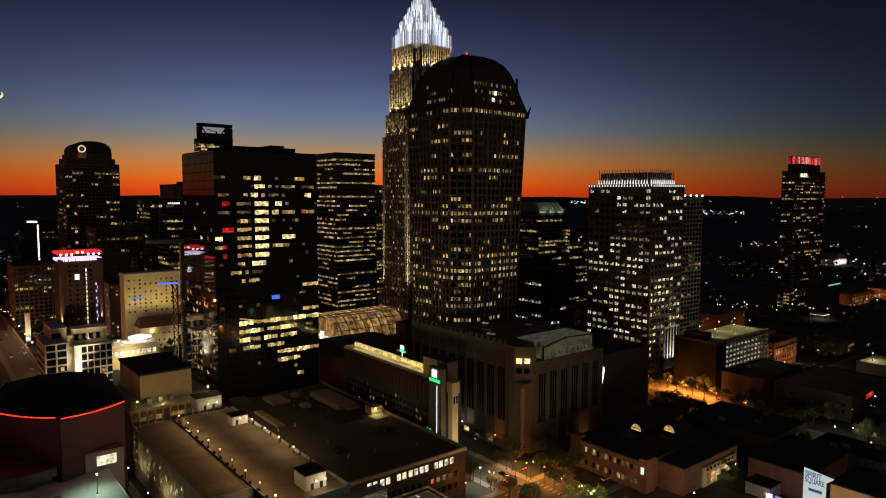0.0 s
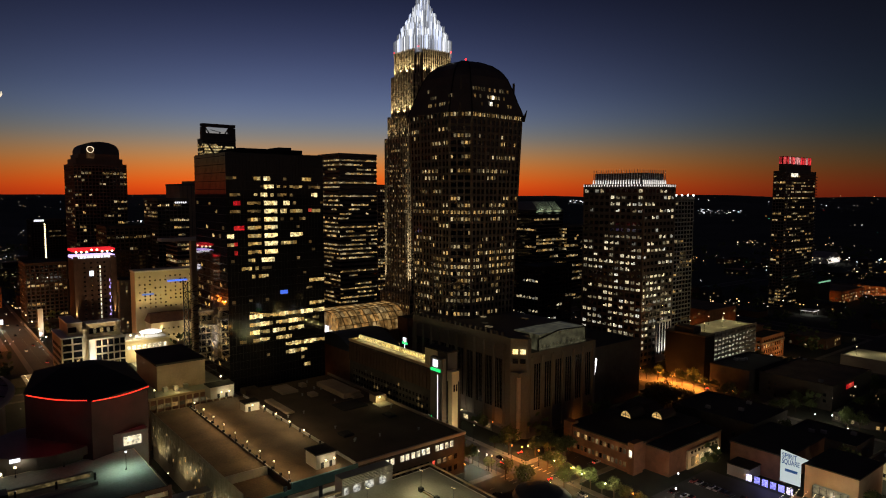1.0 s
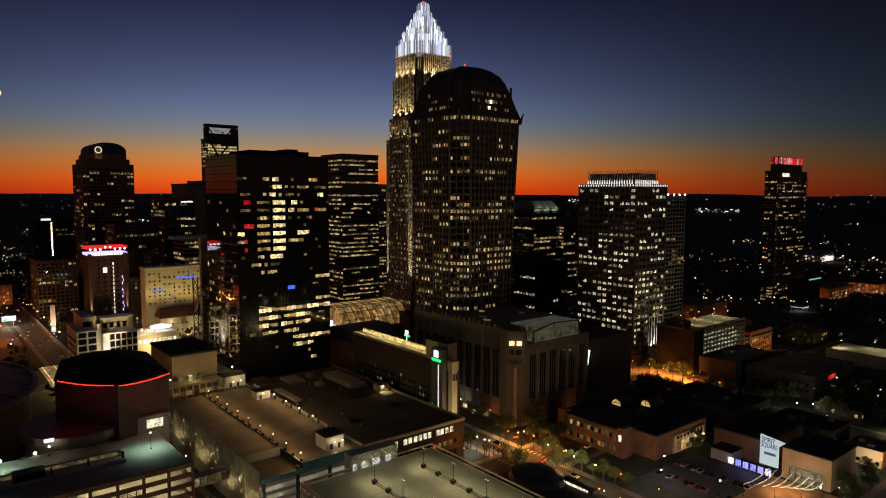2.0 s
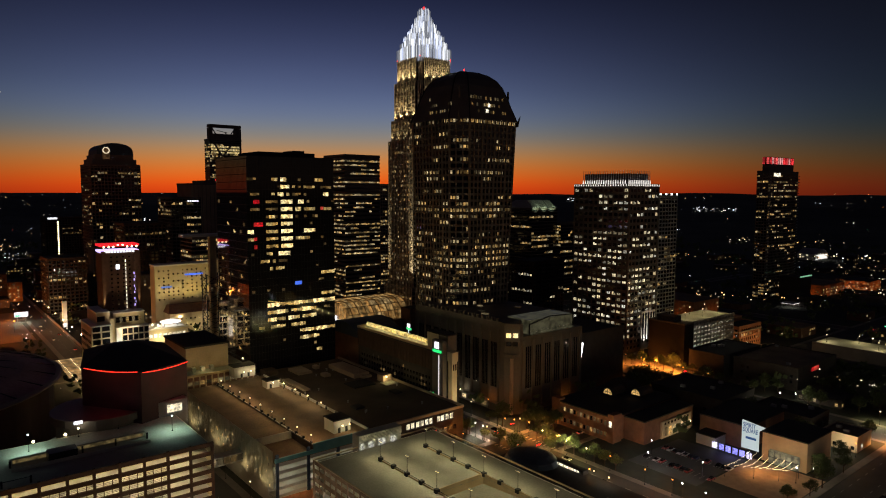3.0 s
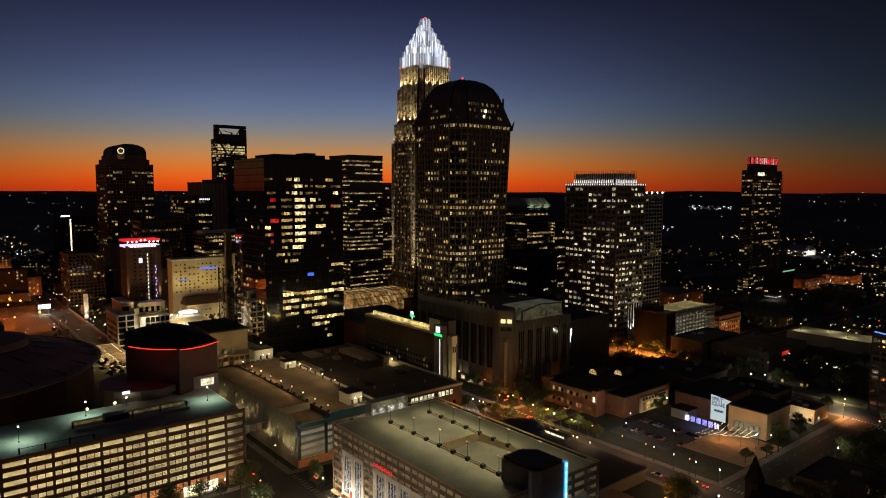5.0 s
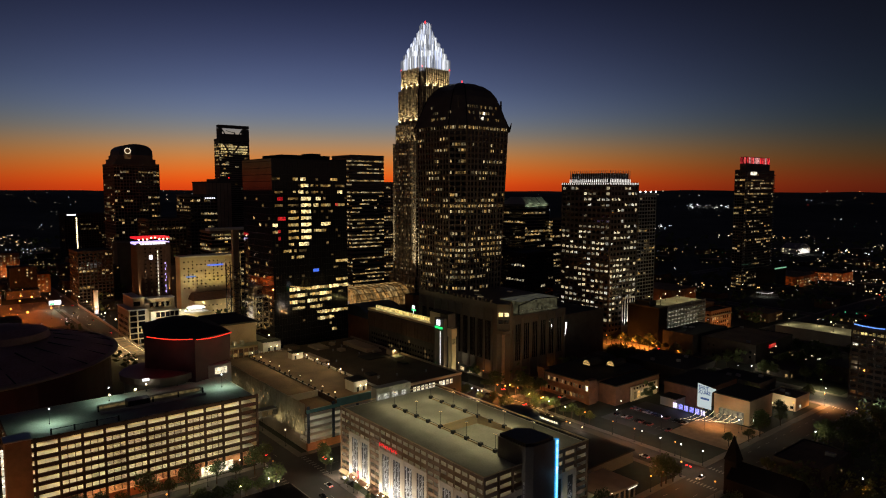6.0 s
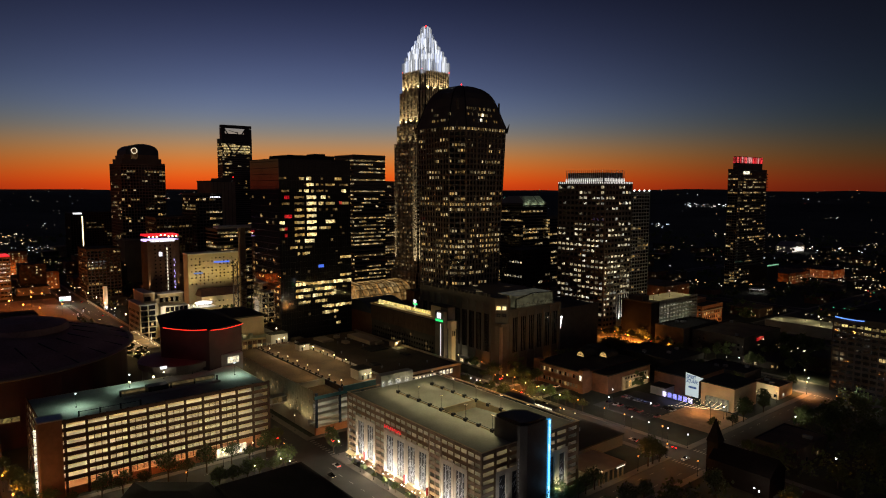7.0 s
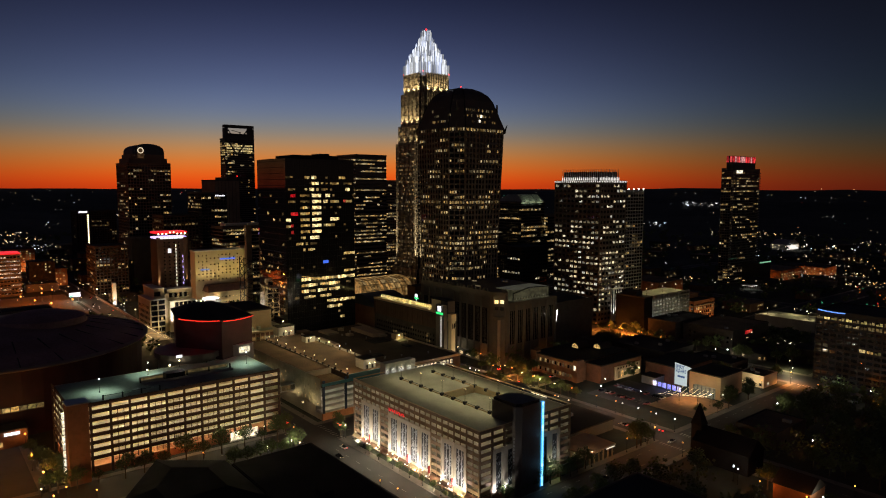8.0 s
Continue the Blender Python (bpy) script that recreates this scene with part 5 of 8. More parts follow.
for k in (0.6, 2.5, 4.4, 6.3, 8.2, 10.1, 11.4):
    point((-92 + (k + 0.5) * BXW, -3.6, 3.4), 1500, (1, 0.8, 0.5))
for k in range(9):
    part("sign_bar", Geo().box(-61 + k * 1.4, -0.85, 23.2 + (0.3 if k % 3 else 0), -60.75 + k * 1.4, -0.5, 24.6).box(-60.75 + k * 1.4, -0.85, 24.3 if k % 2 else 23.6, -60.2 + k * 1.4, -0.5, 24.6 if k % 2 else 23.9), sign_red, t, "red lit sign letter shape")
# stair tower with the light column
part("stair_tower", Geo().prism([(-12, 17.5), (1.8, 17.5), (3.2, 20), (3.2, 31), (-8, 31), (-12, 27)], 0, 37.5), dark_stone, t, "dark faceted stair tower")
part("stair_cap", Geo().prism([(-11.5, 18), (1.4, 18), (2.7, 20.4), (2.7, 30.5), (-8, 30.5), (-11.5, 26.8)], 37.5, 38.6), black_metal, t)
for k in range(26):
    part("light_segment", Geo().box(3.0, 31.55, 1.5 + k * 1.38, 3.7, 32.15, 2.76 + k * 1.38), led_cyan, t, "blue-white light column segment")
part("light_backing", Geo().box(2.2, 31.1, 1.3, 3.3, 32.9, 37.4), led_blue, t, "blue edge of the light column")
point((5.5, 34.5, 22), 110, (0.2, 0.6, 1.0), 1.0), point((5.5, 34.0, 9), 110, (0.2, 0.6, 1.0), 1.0)
for k in range(9):
    part("letter_bar", Geo().box(1.0 + 0.0, 17.3, 12 + k * 1.5, 1.5, 17.48, 13 + k * 1.5), grey_metal, t)
# roof ramp, rails, lamps, hut
part("ramp_side", Geo().box(-78, 19.2, BT + 0.01, -14, 19.5, BT + 0.5).box(-78, 39.3, BT + 0.01, -47.4, 39.6, BT + 0.5), tan_precast, t, "low tan ramp walls")
part("ramp_slope", Geo().loft([[(-47, 19.6, BT - 3.4), (-13, 19.6, BT - 3.4), (-13, 39.2, BT - 3.4), (-47, 39.2, BT - 3.4)], [(-47, 19.6, BT - 2.6), (-13, 19.6, BT - 0.02), (-13, 39.2, BT - 0.02), (-47, 39.2, BT - 2.6)]]), deck_concrete, t, "sloping parking ramp")
part("ramp_wall", Geo().box(-47.2, 39.2, BT - 3.0, -13, 39.5, BT + 1.0).box(-47.4, 19.4, BT - 3.0, -47.0, 39.2, BT + 1.0), tan_precast, t, "lit tan ramp wall")
pieces("bollard", Geo().box(-0.7, -0.7, 0, 0.7, 0.7, 1.3).mesh("bollard", black_metal), [(-79 + k * 8, y, BT) for k in range(9) for y in (19.3, 39.4)], t)
pieces("roof_rail", Geo().box(0, -0.06, 0.9, 8, 0.06, 1.02).mesh("roof_rail", black_metal), [(-79 + k * 8, y, BT) for k in range(8) for y in (19.3, 39.4)], t)
for k in range(5):
    for y in (19.3, 39.4):
        lamp_post((-79 + 16 * k, y, BT), 7.0, 0, 1750, (1, 0.88, 0.47), bulb_warm, label="roof deck lamp post with a double head", arm=0.8)
hut = thing("roof_kiosk", "grey slatted roof kiosk with bright round graphics", "kiosk", (-90, 27, BT))
part("body", Geo().box(-96, 18, 0, -91.5, 37, BT + 5.4), grey_panel, hut)
for k in range(5):
    part("slat", Geo().box(-91.5, 18, BT + 2.8 + k * 0.5, -91.2, 37, BT + 3.1 + k * 0.5), grey_metal, hut)
part("door", Geo().box(-91.4, 18.6, BT + 0.2, -91.1, 20.0, BT + 2.4), graphic_white, hut, "bright white door")
for y in (23.2, 33.0):
    part("round_graphic", Geo().loft([[(-91.4, y + 1.3 * math.cos(a), BT + 1.4 + 1.2 * math.sin(a)) for a in a16], [(-91.1, y + 1.3 * math.cos(a), BT + 1.4 + 1.2 * math.sin(a)) for a in a16]]), graphic_white, hut, "round white graphic")
part("panel_graphic", Geo().box(-91.4, 26.4, BT + 0.3, -91.1, 29.4, BT + 2.6), graphic_white, hut, "square white graphic")

# the deck with perforated screens and globe lamps
CT = 22.0
t = thing("parking_deck", "grey parking garage clad in perforated metal panels", "parking garage", (-180, 20, 0))
part("body", Geo().box(-236, 0.6, 0, -133, 42, CT - 4).box(-133, 0.6, 0, -126.4, 42, 3.4), concrete, t)
part("roof_slab", Geo().box(-236, 17, CT - 4, -125.4, 44, CT).box(-236, 0.6, CT - 4, -145, 17, CT - 0.4).box(-145, 0.6, CT - 4, -125.4, 17, CT - 2.8), brown_roof, t, "worn brown roof deck")
part("step_wall", Geo().box(-145.2, 0.6, CT - 2.8, -144.8, 17, CT + 0.5), concrete, t, "pale step between roof levels")
pieces("screen_panel", Geo().box(-0.02, -0.1, 0, 2.52, 0.12, 15.5).mesh("screen_panel", screen_metal), [(-236 + k * 2.6, 0.25, CT - 14.6) for k in range(42)], t)
pm, rs = Geo(), random.Random(59)
for k in range(42):
    x, z, d = -236 + k * 2.6, CT - 14.6 + rs.uniform(-0.8, 0.8), rs.uniform(0.0, 0.3)
    top = CT + rs.uniform(-0.2, 1.5)
    while z < top - 0.6:
        hh, w = rs.uniform(0.8, 3.4), rs.uniform(0.7, 1.25)
        for u in (0.0, 1.28):
            if rs.random() < 0.9:
                e = rs.uniform(-0.12, 0.12)
                pm.add([(x + u + 0.05, 0.1 - d + e, z), (x + u + w, 0.1 - d - e, z), (x + u + w, 0.1 - d - e, min(z + hh, top)), (x + u + 0.05, 0.1 - d + e, min(z + hh, top)),
                        (x + u + 0.05, 0.16 - d + e, z), (x + u + w, 0.16 - d - e, z), (x + u + w, 0.16 - d - e, min(z + hh, top)), (x + u + 0.05, 0.16 - d + e, min(z + hh, top))],
                       [(0, 1, 2, 3), (7, 6, 5, 4), (0, 4, 5, 1), (1, 5, 6, 2), (2, 6, 7, 3), (3, 7, 4, 0)])
        z += hh + rs.uniform(0.02, 0.3)
part("plate_screen", pm, screen_metal, t, "ragged perforated grey metal plates", "stuff")
rng = random.Random(60)
pieces("screen_light", Geo().box(0, -0.1, 0, 0.7, 0.1, 1.2).mesh("screen_light", win_warm), [(-235 + rng.uniform(0, 106), 0.05, rng.uniform(6, 19)) for _ in range(90)], t, "light gleaming through the screen")
part("brick_base", Geo().box(-126.4, 0.6, 0, -125.2, 40, 3.8), orange_brick, t, "orange brick street wall")
spot((-118, 8, 6), (-126, 8, 3), 900, (1, 0.6, 0.24), 130), spot((-118, 24, 6), (-126, 24, 3), 900, (1, 0.6, 0.24), 130)
for f in range(5):
    z = 4.2 + f * 3.2
    part("slab", Geo().box(-132.8, 1, z - 0.25, -125.6, 43, z + 0.15), concrete, t)
    part("edge_beam", Geo().box(-125.7, 1, z + 0.15, -125.3, 43, z + 1.25), grey_panel, t)
    if f < 4:
        pieces("tube_light", Geo().box(0, 0, 0, 0.2, 8.4, 0.15).mesh("tube_light", tube_cool), [(-129, 3 + 13.6 * q, z + 2.7) for q in range(3)], t)
part("inner_wall", Geo().box(-133, 1, 3.4, -132.7, 43, CT - 4.2), concrete, t)
pieces("pier", Geo().box(-0.6, -0.6, 0, 0.2, 0.6, CT - 4).mesh("pier", navy_metal), [(-125.0, y, 4) for y in (1.2, 14.8, 28.5, 43)], t)
part("fascia", Geo().box(-125.5, 0.2, CT - 3.2, -124.7, 44.2, CT - 1.6).box(-125.5, 17, CT - 1.6, -124.7, 44.2, CT + 0.8), teal_metal, t, "teal metal fascia")
part("rail_wall", Geo().box(-234, 17.0, CT, -126, 17.3, CT + 0.5).box(-234, 43.6, CT, -126, 44.0, CT + 1.2), concrete, t)
pieces("bollard", Geo().box(-0.35, -0.35, 0, 0.35, 0.35, 1.4).mesh("bollard", black_metal), [(-232 + k * 7, 17.2, CT) for k in range(16)] + [(-225 + k * 9, 43.4, CT) for k in range(10)], t)
for k in range(9):
    lamp_post((-230 + k * 12.6, 18.2, CT), 2.6, 0, 900, (1, 0.68, 0.3), bulb_warm, globe=0.33, label="roof lamp with a glowing warm globe")
for k in range(5):
    lamp_post((-219 + k * 13.5, 42.2, CT), 2.4, 0, 1100, (1, 0.74, 0.36), bulb_warm, globe=0.38, label="roof lamp with a glowing warm globe")


def roof_hut(x0, x1, y0, y1, z, h, doors):
    t = thing("roof_hut", "small pale plastered roof hut with lit doorway", "hut", ((x0 + x1) / 2, (y0 + y1) / 2, z), "roof huts")
    part("body", Geo().box(x0, y0, z, x1, y1, z + h), concrete, t)
    part("roof", Geo().box(x0 - 0.4, y0 - 0.4, z + h, x1 + 0.4, y1 + 0.4, z + h + 0.4), dark_roof, t)
    for yy in doors:
        part("door", Geo().box(x1, yy - 0.6, z, x1 + 0.1, yy + 0.6, z + 2.3), black_metal, t)
        part("wall_lamp", Geo().ball(x1 + 0.35, yy + 1.4, z + 2.9, 0.4), bulb_warm, t, "glowing wall lamp")
        point((x1 + 1.2, yy + 1.4, z + 3.0), 230, (1, 0.85, 0.5))


roof_hut(-247, -239, 29, 41, CT, 6, (33, 37)), roof_hut(-216, -210, 35, 42, CT, 3.8, (37,)), roof_hut(-139.5, -131, 30, 38, CT, 5.4, (32.5, 36))

for x in (-225, -195, -165, -138):
    lamp_post((x, -4.6, 0.15), 8.5, 0, 260, (1, 0.76, 0.4), bulb_warm, label="street lamp with a warm head", group="street lamps")

# Added street-side washes stand in for light shining through the screens from inside.
for x in (-222, -190, -158, -136):
    spot((x, -5, 8), (x + 2, 0.4, 13), 1300, (1, 0.78, 0.36), 125, 0.6)

# bridge between decks
t = thing("foot_bridge", "glazed foot bridge with dim warm windows between the garages", "foot bridge", (-160, -11, 10))
part("deck", Geo().box(-162, -23, 9.6, -157, 0.5, 10.2).box(-162, -23, 13, -157, 0.5, 13.5), grey_metal, t)
pieces("pane", Geo().box(0, 0, 0, 0.1, 2.4, 2.6).mesh("pane", win_dim), [(-157.05, -22.5 + k * 2.9, 10.3) for k in range(8)], t)

# the long flat roof block behind the decks
LT = 17.6
t = thing("low_block", "broad low building with a patchy brown roof and lit top windows", "building", (-200, 76, 0))
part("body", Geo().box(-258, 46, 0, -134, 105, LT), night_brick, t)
part("roof", Geo().box(-257, 47, LT, -135, 104, LT + 0.4), dark_gravel, t, "patchy brown gravel roof")
part("parapet", Geo().box(-134.6, 45.6, LT, -133.6, 105.4, LT + 1.3).box(-258, 45.6, LT, -134.6, 46.4, LT + 1.3).box(-258, 104.6, LT, -134.6, 105.4, LT + 1.3), brown_stone, t)
rng = random.Random(65)
for x0, y0, w, d, h in ((-250, 66, 14, 9, 1.2), (-232, 54, 26, 4, 0.8), (-240, 88, 30, 10, 2.4), (-205, 78, 12, 14, 0.5), (-254, 50, 8, 8, 2.6), (-228, 76, 5, 4, 1.6), (-216, 92, 9, 6, 1.2), (-168, 60, 6, 5, 0.9), (-246, 80, 4, 3, 1.8), (-178, 90, 7, 4, 0.7)):
    part("roof_unit", Geo().box(x0, y0, LT + 0.4, x0 + w, y0 + d, LT + 0.4 + h).box(x0 + 0.4, y0 + 0.4, LT + 0.4 + h, x0 + w - 0.4, y0 + d - 0.4, LT + 0.6 + h), rng.choice((dark_gravel, brown_stone, dark_roof)), t)
pieces("roof_vent", Geo().cyl(0, 0, 0, 0.9, 0.35, 0.3, 8).cyl(0, 0, 0.9, 1.15, 0.5, 0.5, 8).mesh("roof_vent", grey_panel), [(-250 + rng.uniform(0, 108), 50 + rng.uniform(0, 50), LT + 0.4) for _ in range(16)], t)
pieces("window", Geo().cbox((0, 0, 0), (0.25, 1.7, 2.5)).mesh("window", win_bright), [(-133.9, y, 15.0) for y in (57.6, 60.2, 63.4, 66, 71, 73.6, 76.6, 79.2, 82, 84.4, 89.4, 91.8, 94.6, 97.4)], t)
pieces("window", Geo().cbox((0, 0, 0), (0.25, 1.7, 2.2)).mesh("window", dark_glass), [(-133.9, 50 + k * 3.1, z) for k in range(17) for z in (4, 9)], t)
pieces("window", Geo().cbox((0, 0, 0), (0.25, 1.7, 2.0)).mesh("window", win_dim), [(-133.85, y, 9) for y in (90.3, 93.4, 96.5)], t)
part("red_window", Geo().cbox((-133.8, 87.2, 9), (0.3, 1.4, 1.8)), win_red, t)
t = thing("roof_hut", "small roof hut with a yellow lamp", "hut", (-196, 100, LT + 0.4), "roof huts")
part("body", Geo().box(-200, 97, LT + 0.4, -194, 103, LT + 4.2), brown_stone, t)
part("wall_lamp", Geo().ball(-193.5, 99, LT + 3.4, 0.5), bulb_warm, t, "yellow wall lamp")
part("slab", Geo().box(-194, 95, LT + 0.4, -187, 103, LT + 0.7), deck_concrete, t, "pale slab before the hut")
point((-192.6, 99, LT + 3.4), 500, (1, 0.78, 0.3))

# terrace building and hall behind the screened deck
t = thing("terrace_building", "low building with a yellow-lit roof terrace", "building", (-270, 20, 0))
part("body", Geo().box(-300, 2, 0, -248, 44, 24), brown_brick, t)
part("roof", Geo().box(-299, 3, 24, -249, 43, 24.4), deck_concrete, t, "yellow-lit concrete terrace")
part("parapet", Geo().box(-248.6, 2, 24, -247.8, 44, 25.2).box(-300, 1.6, 24, -248.6, 2.2, 25.2), tan_precast, t)
pieces("window", Geo().cbox((0, 0, 0), (0.2, 2.6, 1.9)).mesh("window", win_dim), [(-247.8, 4.4 + k * 3.4, z) for k in range(12) for z in (17.0, 20.6)], t)
pieces("pier", Geo().box(0, -0.35, 0, 0.4, 0.35, 24).mesh("pier", tan_precast), [(-247.9, 2.7 + k * 3.4, 0) for k in range(13)], t)
part("hall", Geo().box(-300, 10, 24.4, -261, 34, 37.4), brown_stone, t, "plain pale upper hall")
part("hall_roof", Geo().box(-300.5, 9.5, 37.4, -260.5, 34.5, 38.4), dark_roof, t)
pieces("roof_unit", Geo().box(0, 0, 0, 3, 2, 2.4).mesh("roof_unit", grey_metal), [(-259.6, 12 + 5 * k, 24.4) for k in range(3)], t)
lamp_post((-252, 39, 24.4), 4.5, 0, 900, (1, 0.8, 0.3), bulb_warm, globe=0.5), lamp_post((-251, 6, 24.4), 3.5, 0, 450, (1, 0.8, 0.3), bulb_warm, globe=0.4), point((-253, 18, 26), 420, (1, 0.8, 0.3))

# arena
t = thing("arena", "huge dark oval arena with a low domed roof", "arena", (-275, -125, 0))
N = 48
oval = lambda r, z, dx=0, dy=0: [(-277 + dx + r * 1.04 * math.cos(2 * math.pi * i / N), -127 + dy + r * math.sin(2 * math.pi * i / N), z) for i in range(N)]
part("drum", Geo().loft([oval(74, 0), oval(74, 34)]), maroon_panel, t, "dark maroon drum")
part("roof", Geo().loft([oval(76, 34.6), oval(62, 39), oval(46, 42.5), oval(45, 42.6), oval(28, 45), oval(10, 46.4), oval(1, 46.6)]), arena_metal, t, "dark standing-seam dome")
part("rim", Geo().loft([oval(77.4, 34.0), oval(78.2, 34.6), oval(77.4, 35.2), oval(75.5, 35.6), oval(75.5, 33.4)], cap=False), brown_stone, t, "pale rim band")
MX, MY = 4, 20
part("upper_drum", Geo().loft([oval(24, 44, MX, MY), oval(23, 47.5, MX, MY), oval(13, 50, MX, MY), oval(2, 50.8, MX, MY)]), arena_metal, t, "low curved roof monitor")
for k in range(24):
    a = 2 * math.pi * k / 24
    part("roof_seam", Geo().bar((-277 + 76 * 1.04 * math.cos(a), -127 + 76 * math.sin(a), 34.9), (-277 + 46 * 1.04 * math.cos(a), -127 + 46 * math.sin(a), 42.9), 0.5), black_metal, t)
pieces("window", Geo().box(-0.2, 0, 0, 0.2, 3.2, 2.2).mesh("window", win_strip), [(-198.6, -150 + k * 3.6, 14) for k in range(9)], t)
# lantern hall with the red line
t = thing("lantern_hall", "dark angular hall edged with a red neon line", "hall", (-205, -40, 0))
LP = [(-192, -54), (-168, -37), (-177, -16), (-214, -16), (-222, -46)]
part("body", Geo().prism(LP, 0, 52), maroon_panel, t)
part("roof", Geo().loft([[(x, y, 52.6) for x, y in [(-189.4, -54.8), (-165.5, -37.5), (-174.4, -16.4), (-216, -14), (-224, -47)]], [(x, y, 57.4) for x, y in [(-204, -40), (-198, -36), (-200, -28), (-208, -28), (-209, -38)]]]), dark_roof, t, "dark hipped roof")
nl = Geo()
pa, pb, pc, pd = Vector((-187.6, -53.8, 52.6)), Vector((-166.6, -38.6, 53.0)), Vector((-165.2, -37, 52.8)), Vector((-174, -16.4, 52.2))
for a, b in ((pa, pb), (pc, pd)):
    for k in range(8):
        sag = lambda q: Vector((0, 0, -0.7 * math.sin(math.pi * q)))
        q0, q1 = k / 8, (k + 1) / 8
        nl.bar(tuple(a.lerp(b, q0) + sag(q0)), tuple(a.lerp(b, q1) + sag(q1)), 0.24)
part("neon_line", nl, neon_red, t, "glowing red neon line")
spot((-168, -52, 50), (-180, -46, 40), 420, (1, 0.02, 0.02), 140, 1.0), spot((-166, -24, 50), (-174, -26, 38), 420, (1, 0.02, 0.02), 140, 1.0)
part("red_panel", Geo().box(-172.2, -26, 33.6, -171.4, -18, 35.2), brown_brick, t)
part("rotunda", Geo().loft([[(-186 + 17 * math.cos(a), -48 + 17 * math.sin(a), z) for a in a16] for z in (0, 33)] + [[(-186 + 19 * math.cos(a), -48 + 19 * math.sin(a), z) for a in a16] for z in (33, 36)]), dark_stone, t, "round dark entrance drum")
pieces("column", Geo().cyl(0, 0, 0, 9, 0.6).mesh("column", grey_panel), [(-186 + 20 * math.cos(a), -48 + 20 * math.sin(a), 22) for a in [-0.9 + 0.25 * k for k in range(8)]], t)
part("gallery", Geo().loft([[(-186 + 21.5 * math.cos(a), -48 + 21.5 * math.sin(a), z) for a in a16] for z in (20, 22)]), grey_panel, t)
part("wall_lamp", Geo().ball(-171, -64, 32, 0.6), bulb_warm, t), part("wall_lamp", Geo().ball(-176, -74, 30, 0.6), bulb_warm, t)
part("banner_light", Geo().cbox((-168, -60, 36.6), (0.4, 3.0, 1.2)), sign_white, t, "bright white banner sign")

# the hotel with the lit terrace
t = thing("terrace_hotel", "dark brick hotel with a glowing yellow roof terrace", "hotel", (-200, 125, 0))
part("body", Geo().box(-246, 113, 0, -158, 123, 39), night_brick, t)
terrace_glow = glow("terrace_light", [(1, 0.74, 0.24), (1, 0.8, 0.32), (1, 0.7, 0.2)], 0.9, 1.7, pattern=0.8)
part("upper_wall", Geo().box(-246.3, 112.6, 28, -166, 113, 38), pier_brick, t, "brown upper wall")
part("parapet", Geo().box(-246.4, 112.4, 39, -160, 113.0, 40.4).box(-246.4, 113, 39, -245.8, 123, 40.4), tan_precast, t)
part("terrace", Geo().box(-245.8, 113, 39, -164, 123, 39.4), deck_concrete, t)
part("terrace_wall", Geo().box(-245, 119, 39.4, -178, 119.6, 42.2), cream_stucco, t)
pieces("terrace_lamp", Geo().cbox((0, 0, 0), (3.5, 0.25, 1.6)).mesh("terrace_lamp", terrace_glow), [(-243.5 + k * 4.1, 118.8, 40.7) for k in range(16)], t, "bright terrace light panel")
for k in range(8):
    point((-240 + k * 8.4, 116.4, 41.6), 420, (1, 0.82, 0.36))
part("lift_house", Geo().box(-176, 114.6, 39.4, -166, 121, 48), cream_stucco, t, "lit cream lift house")
spot((-182, 117, 41), (-174, 117, 46), 500, (1, 0.86, 0.5), 120)
part("lift_roof", Geo().box(-176.4, 114.2, 48, -158, 121.4, 48.6), dark_roof, t)
part("dark_house", Geo().box(-166, 115, 39, -158.4, 121, 47.9), dark_stone, t)
part("sign_tower", Geo().box(-166, 110.4, 0, -157, 113, 46), dark_stone, t, "dark sign tower")
part("white_sign", Geo().box(-163.6, 110.0, 41.5, -160.2, 110.3, 45), sign_white, t, "white lit square sign")
part("green_sign", Geo().box(-165.4, 110.0, 39.4, -158, 110.3, 40.8), sign_green, t, "green lit sign bar")
part("green_sign", Geo().box(-207, 122.6, 43, -202, 122.9, 44.2), sign_green, t, "green lit sign bar")
part("white_sign", Geo().box(-206.2, 122.6, 44.6, -203.4, 122.9, 46.6).box(-205, 122.62, 39.4, -204.6, 122.88, 44.6), sign_white, t)
part("light_line", Geo().box(-160.3, 110.1, 10, -159.95, 110.35, 38), led_soft, t, "vertical white light line")
part("green_strip", Geo().box(-165.2, 110.1, 10, -164.8, 110.35, 17), sign_green, t)
part("pale_pylon", Geo().box(-156.8, 114, 0, -153.6, 117.4, 35).box(-157.2, 113.6, 35, -153.2, 117.8, 40), cream_stucco, t, "lit pale corner pylon")
pieces("pylon_slot", Geo().cbox((0, 0, 0), (0.2, 0.7, 3.4)).mesh("pylon_slot", dark_glass), [(-153.4, 115, 32), (-153.4, 116.5, 32)], t)
spot((-145, 110, 8), (-154, 115, 20), 5200, (1, 0.84, 0.5), 60)
rng = random.Random(70)
pieces("window", Geo().cbox((0, 0, 0), (1.1, 0.2, 1.5)).mesh("window", win_dim), [(-240 + rng.randrange(26) * 2.9, 112.9, 8 + 3.3 * rng.randrange(6)) for _ in range(26)], t)
pieces("window", Geo().cbox((0, 0, 0), (1.1, 0.2, 1.5)).mesh("window", dark_glass), [(-241.4 + k * 2.9, 112.9, 9.6 + 3.3 * f) for k in range(25) for f in range(5)], t)
pieces("pilaster", Geo().box(-0.3, -0.3, 0, 0.3, 0, 10).mesh("pilaster", pier_brick), [(-244 + k * 3.0, 112.6, 28) for k in range(26)], t)

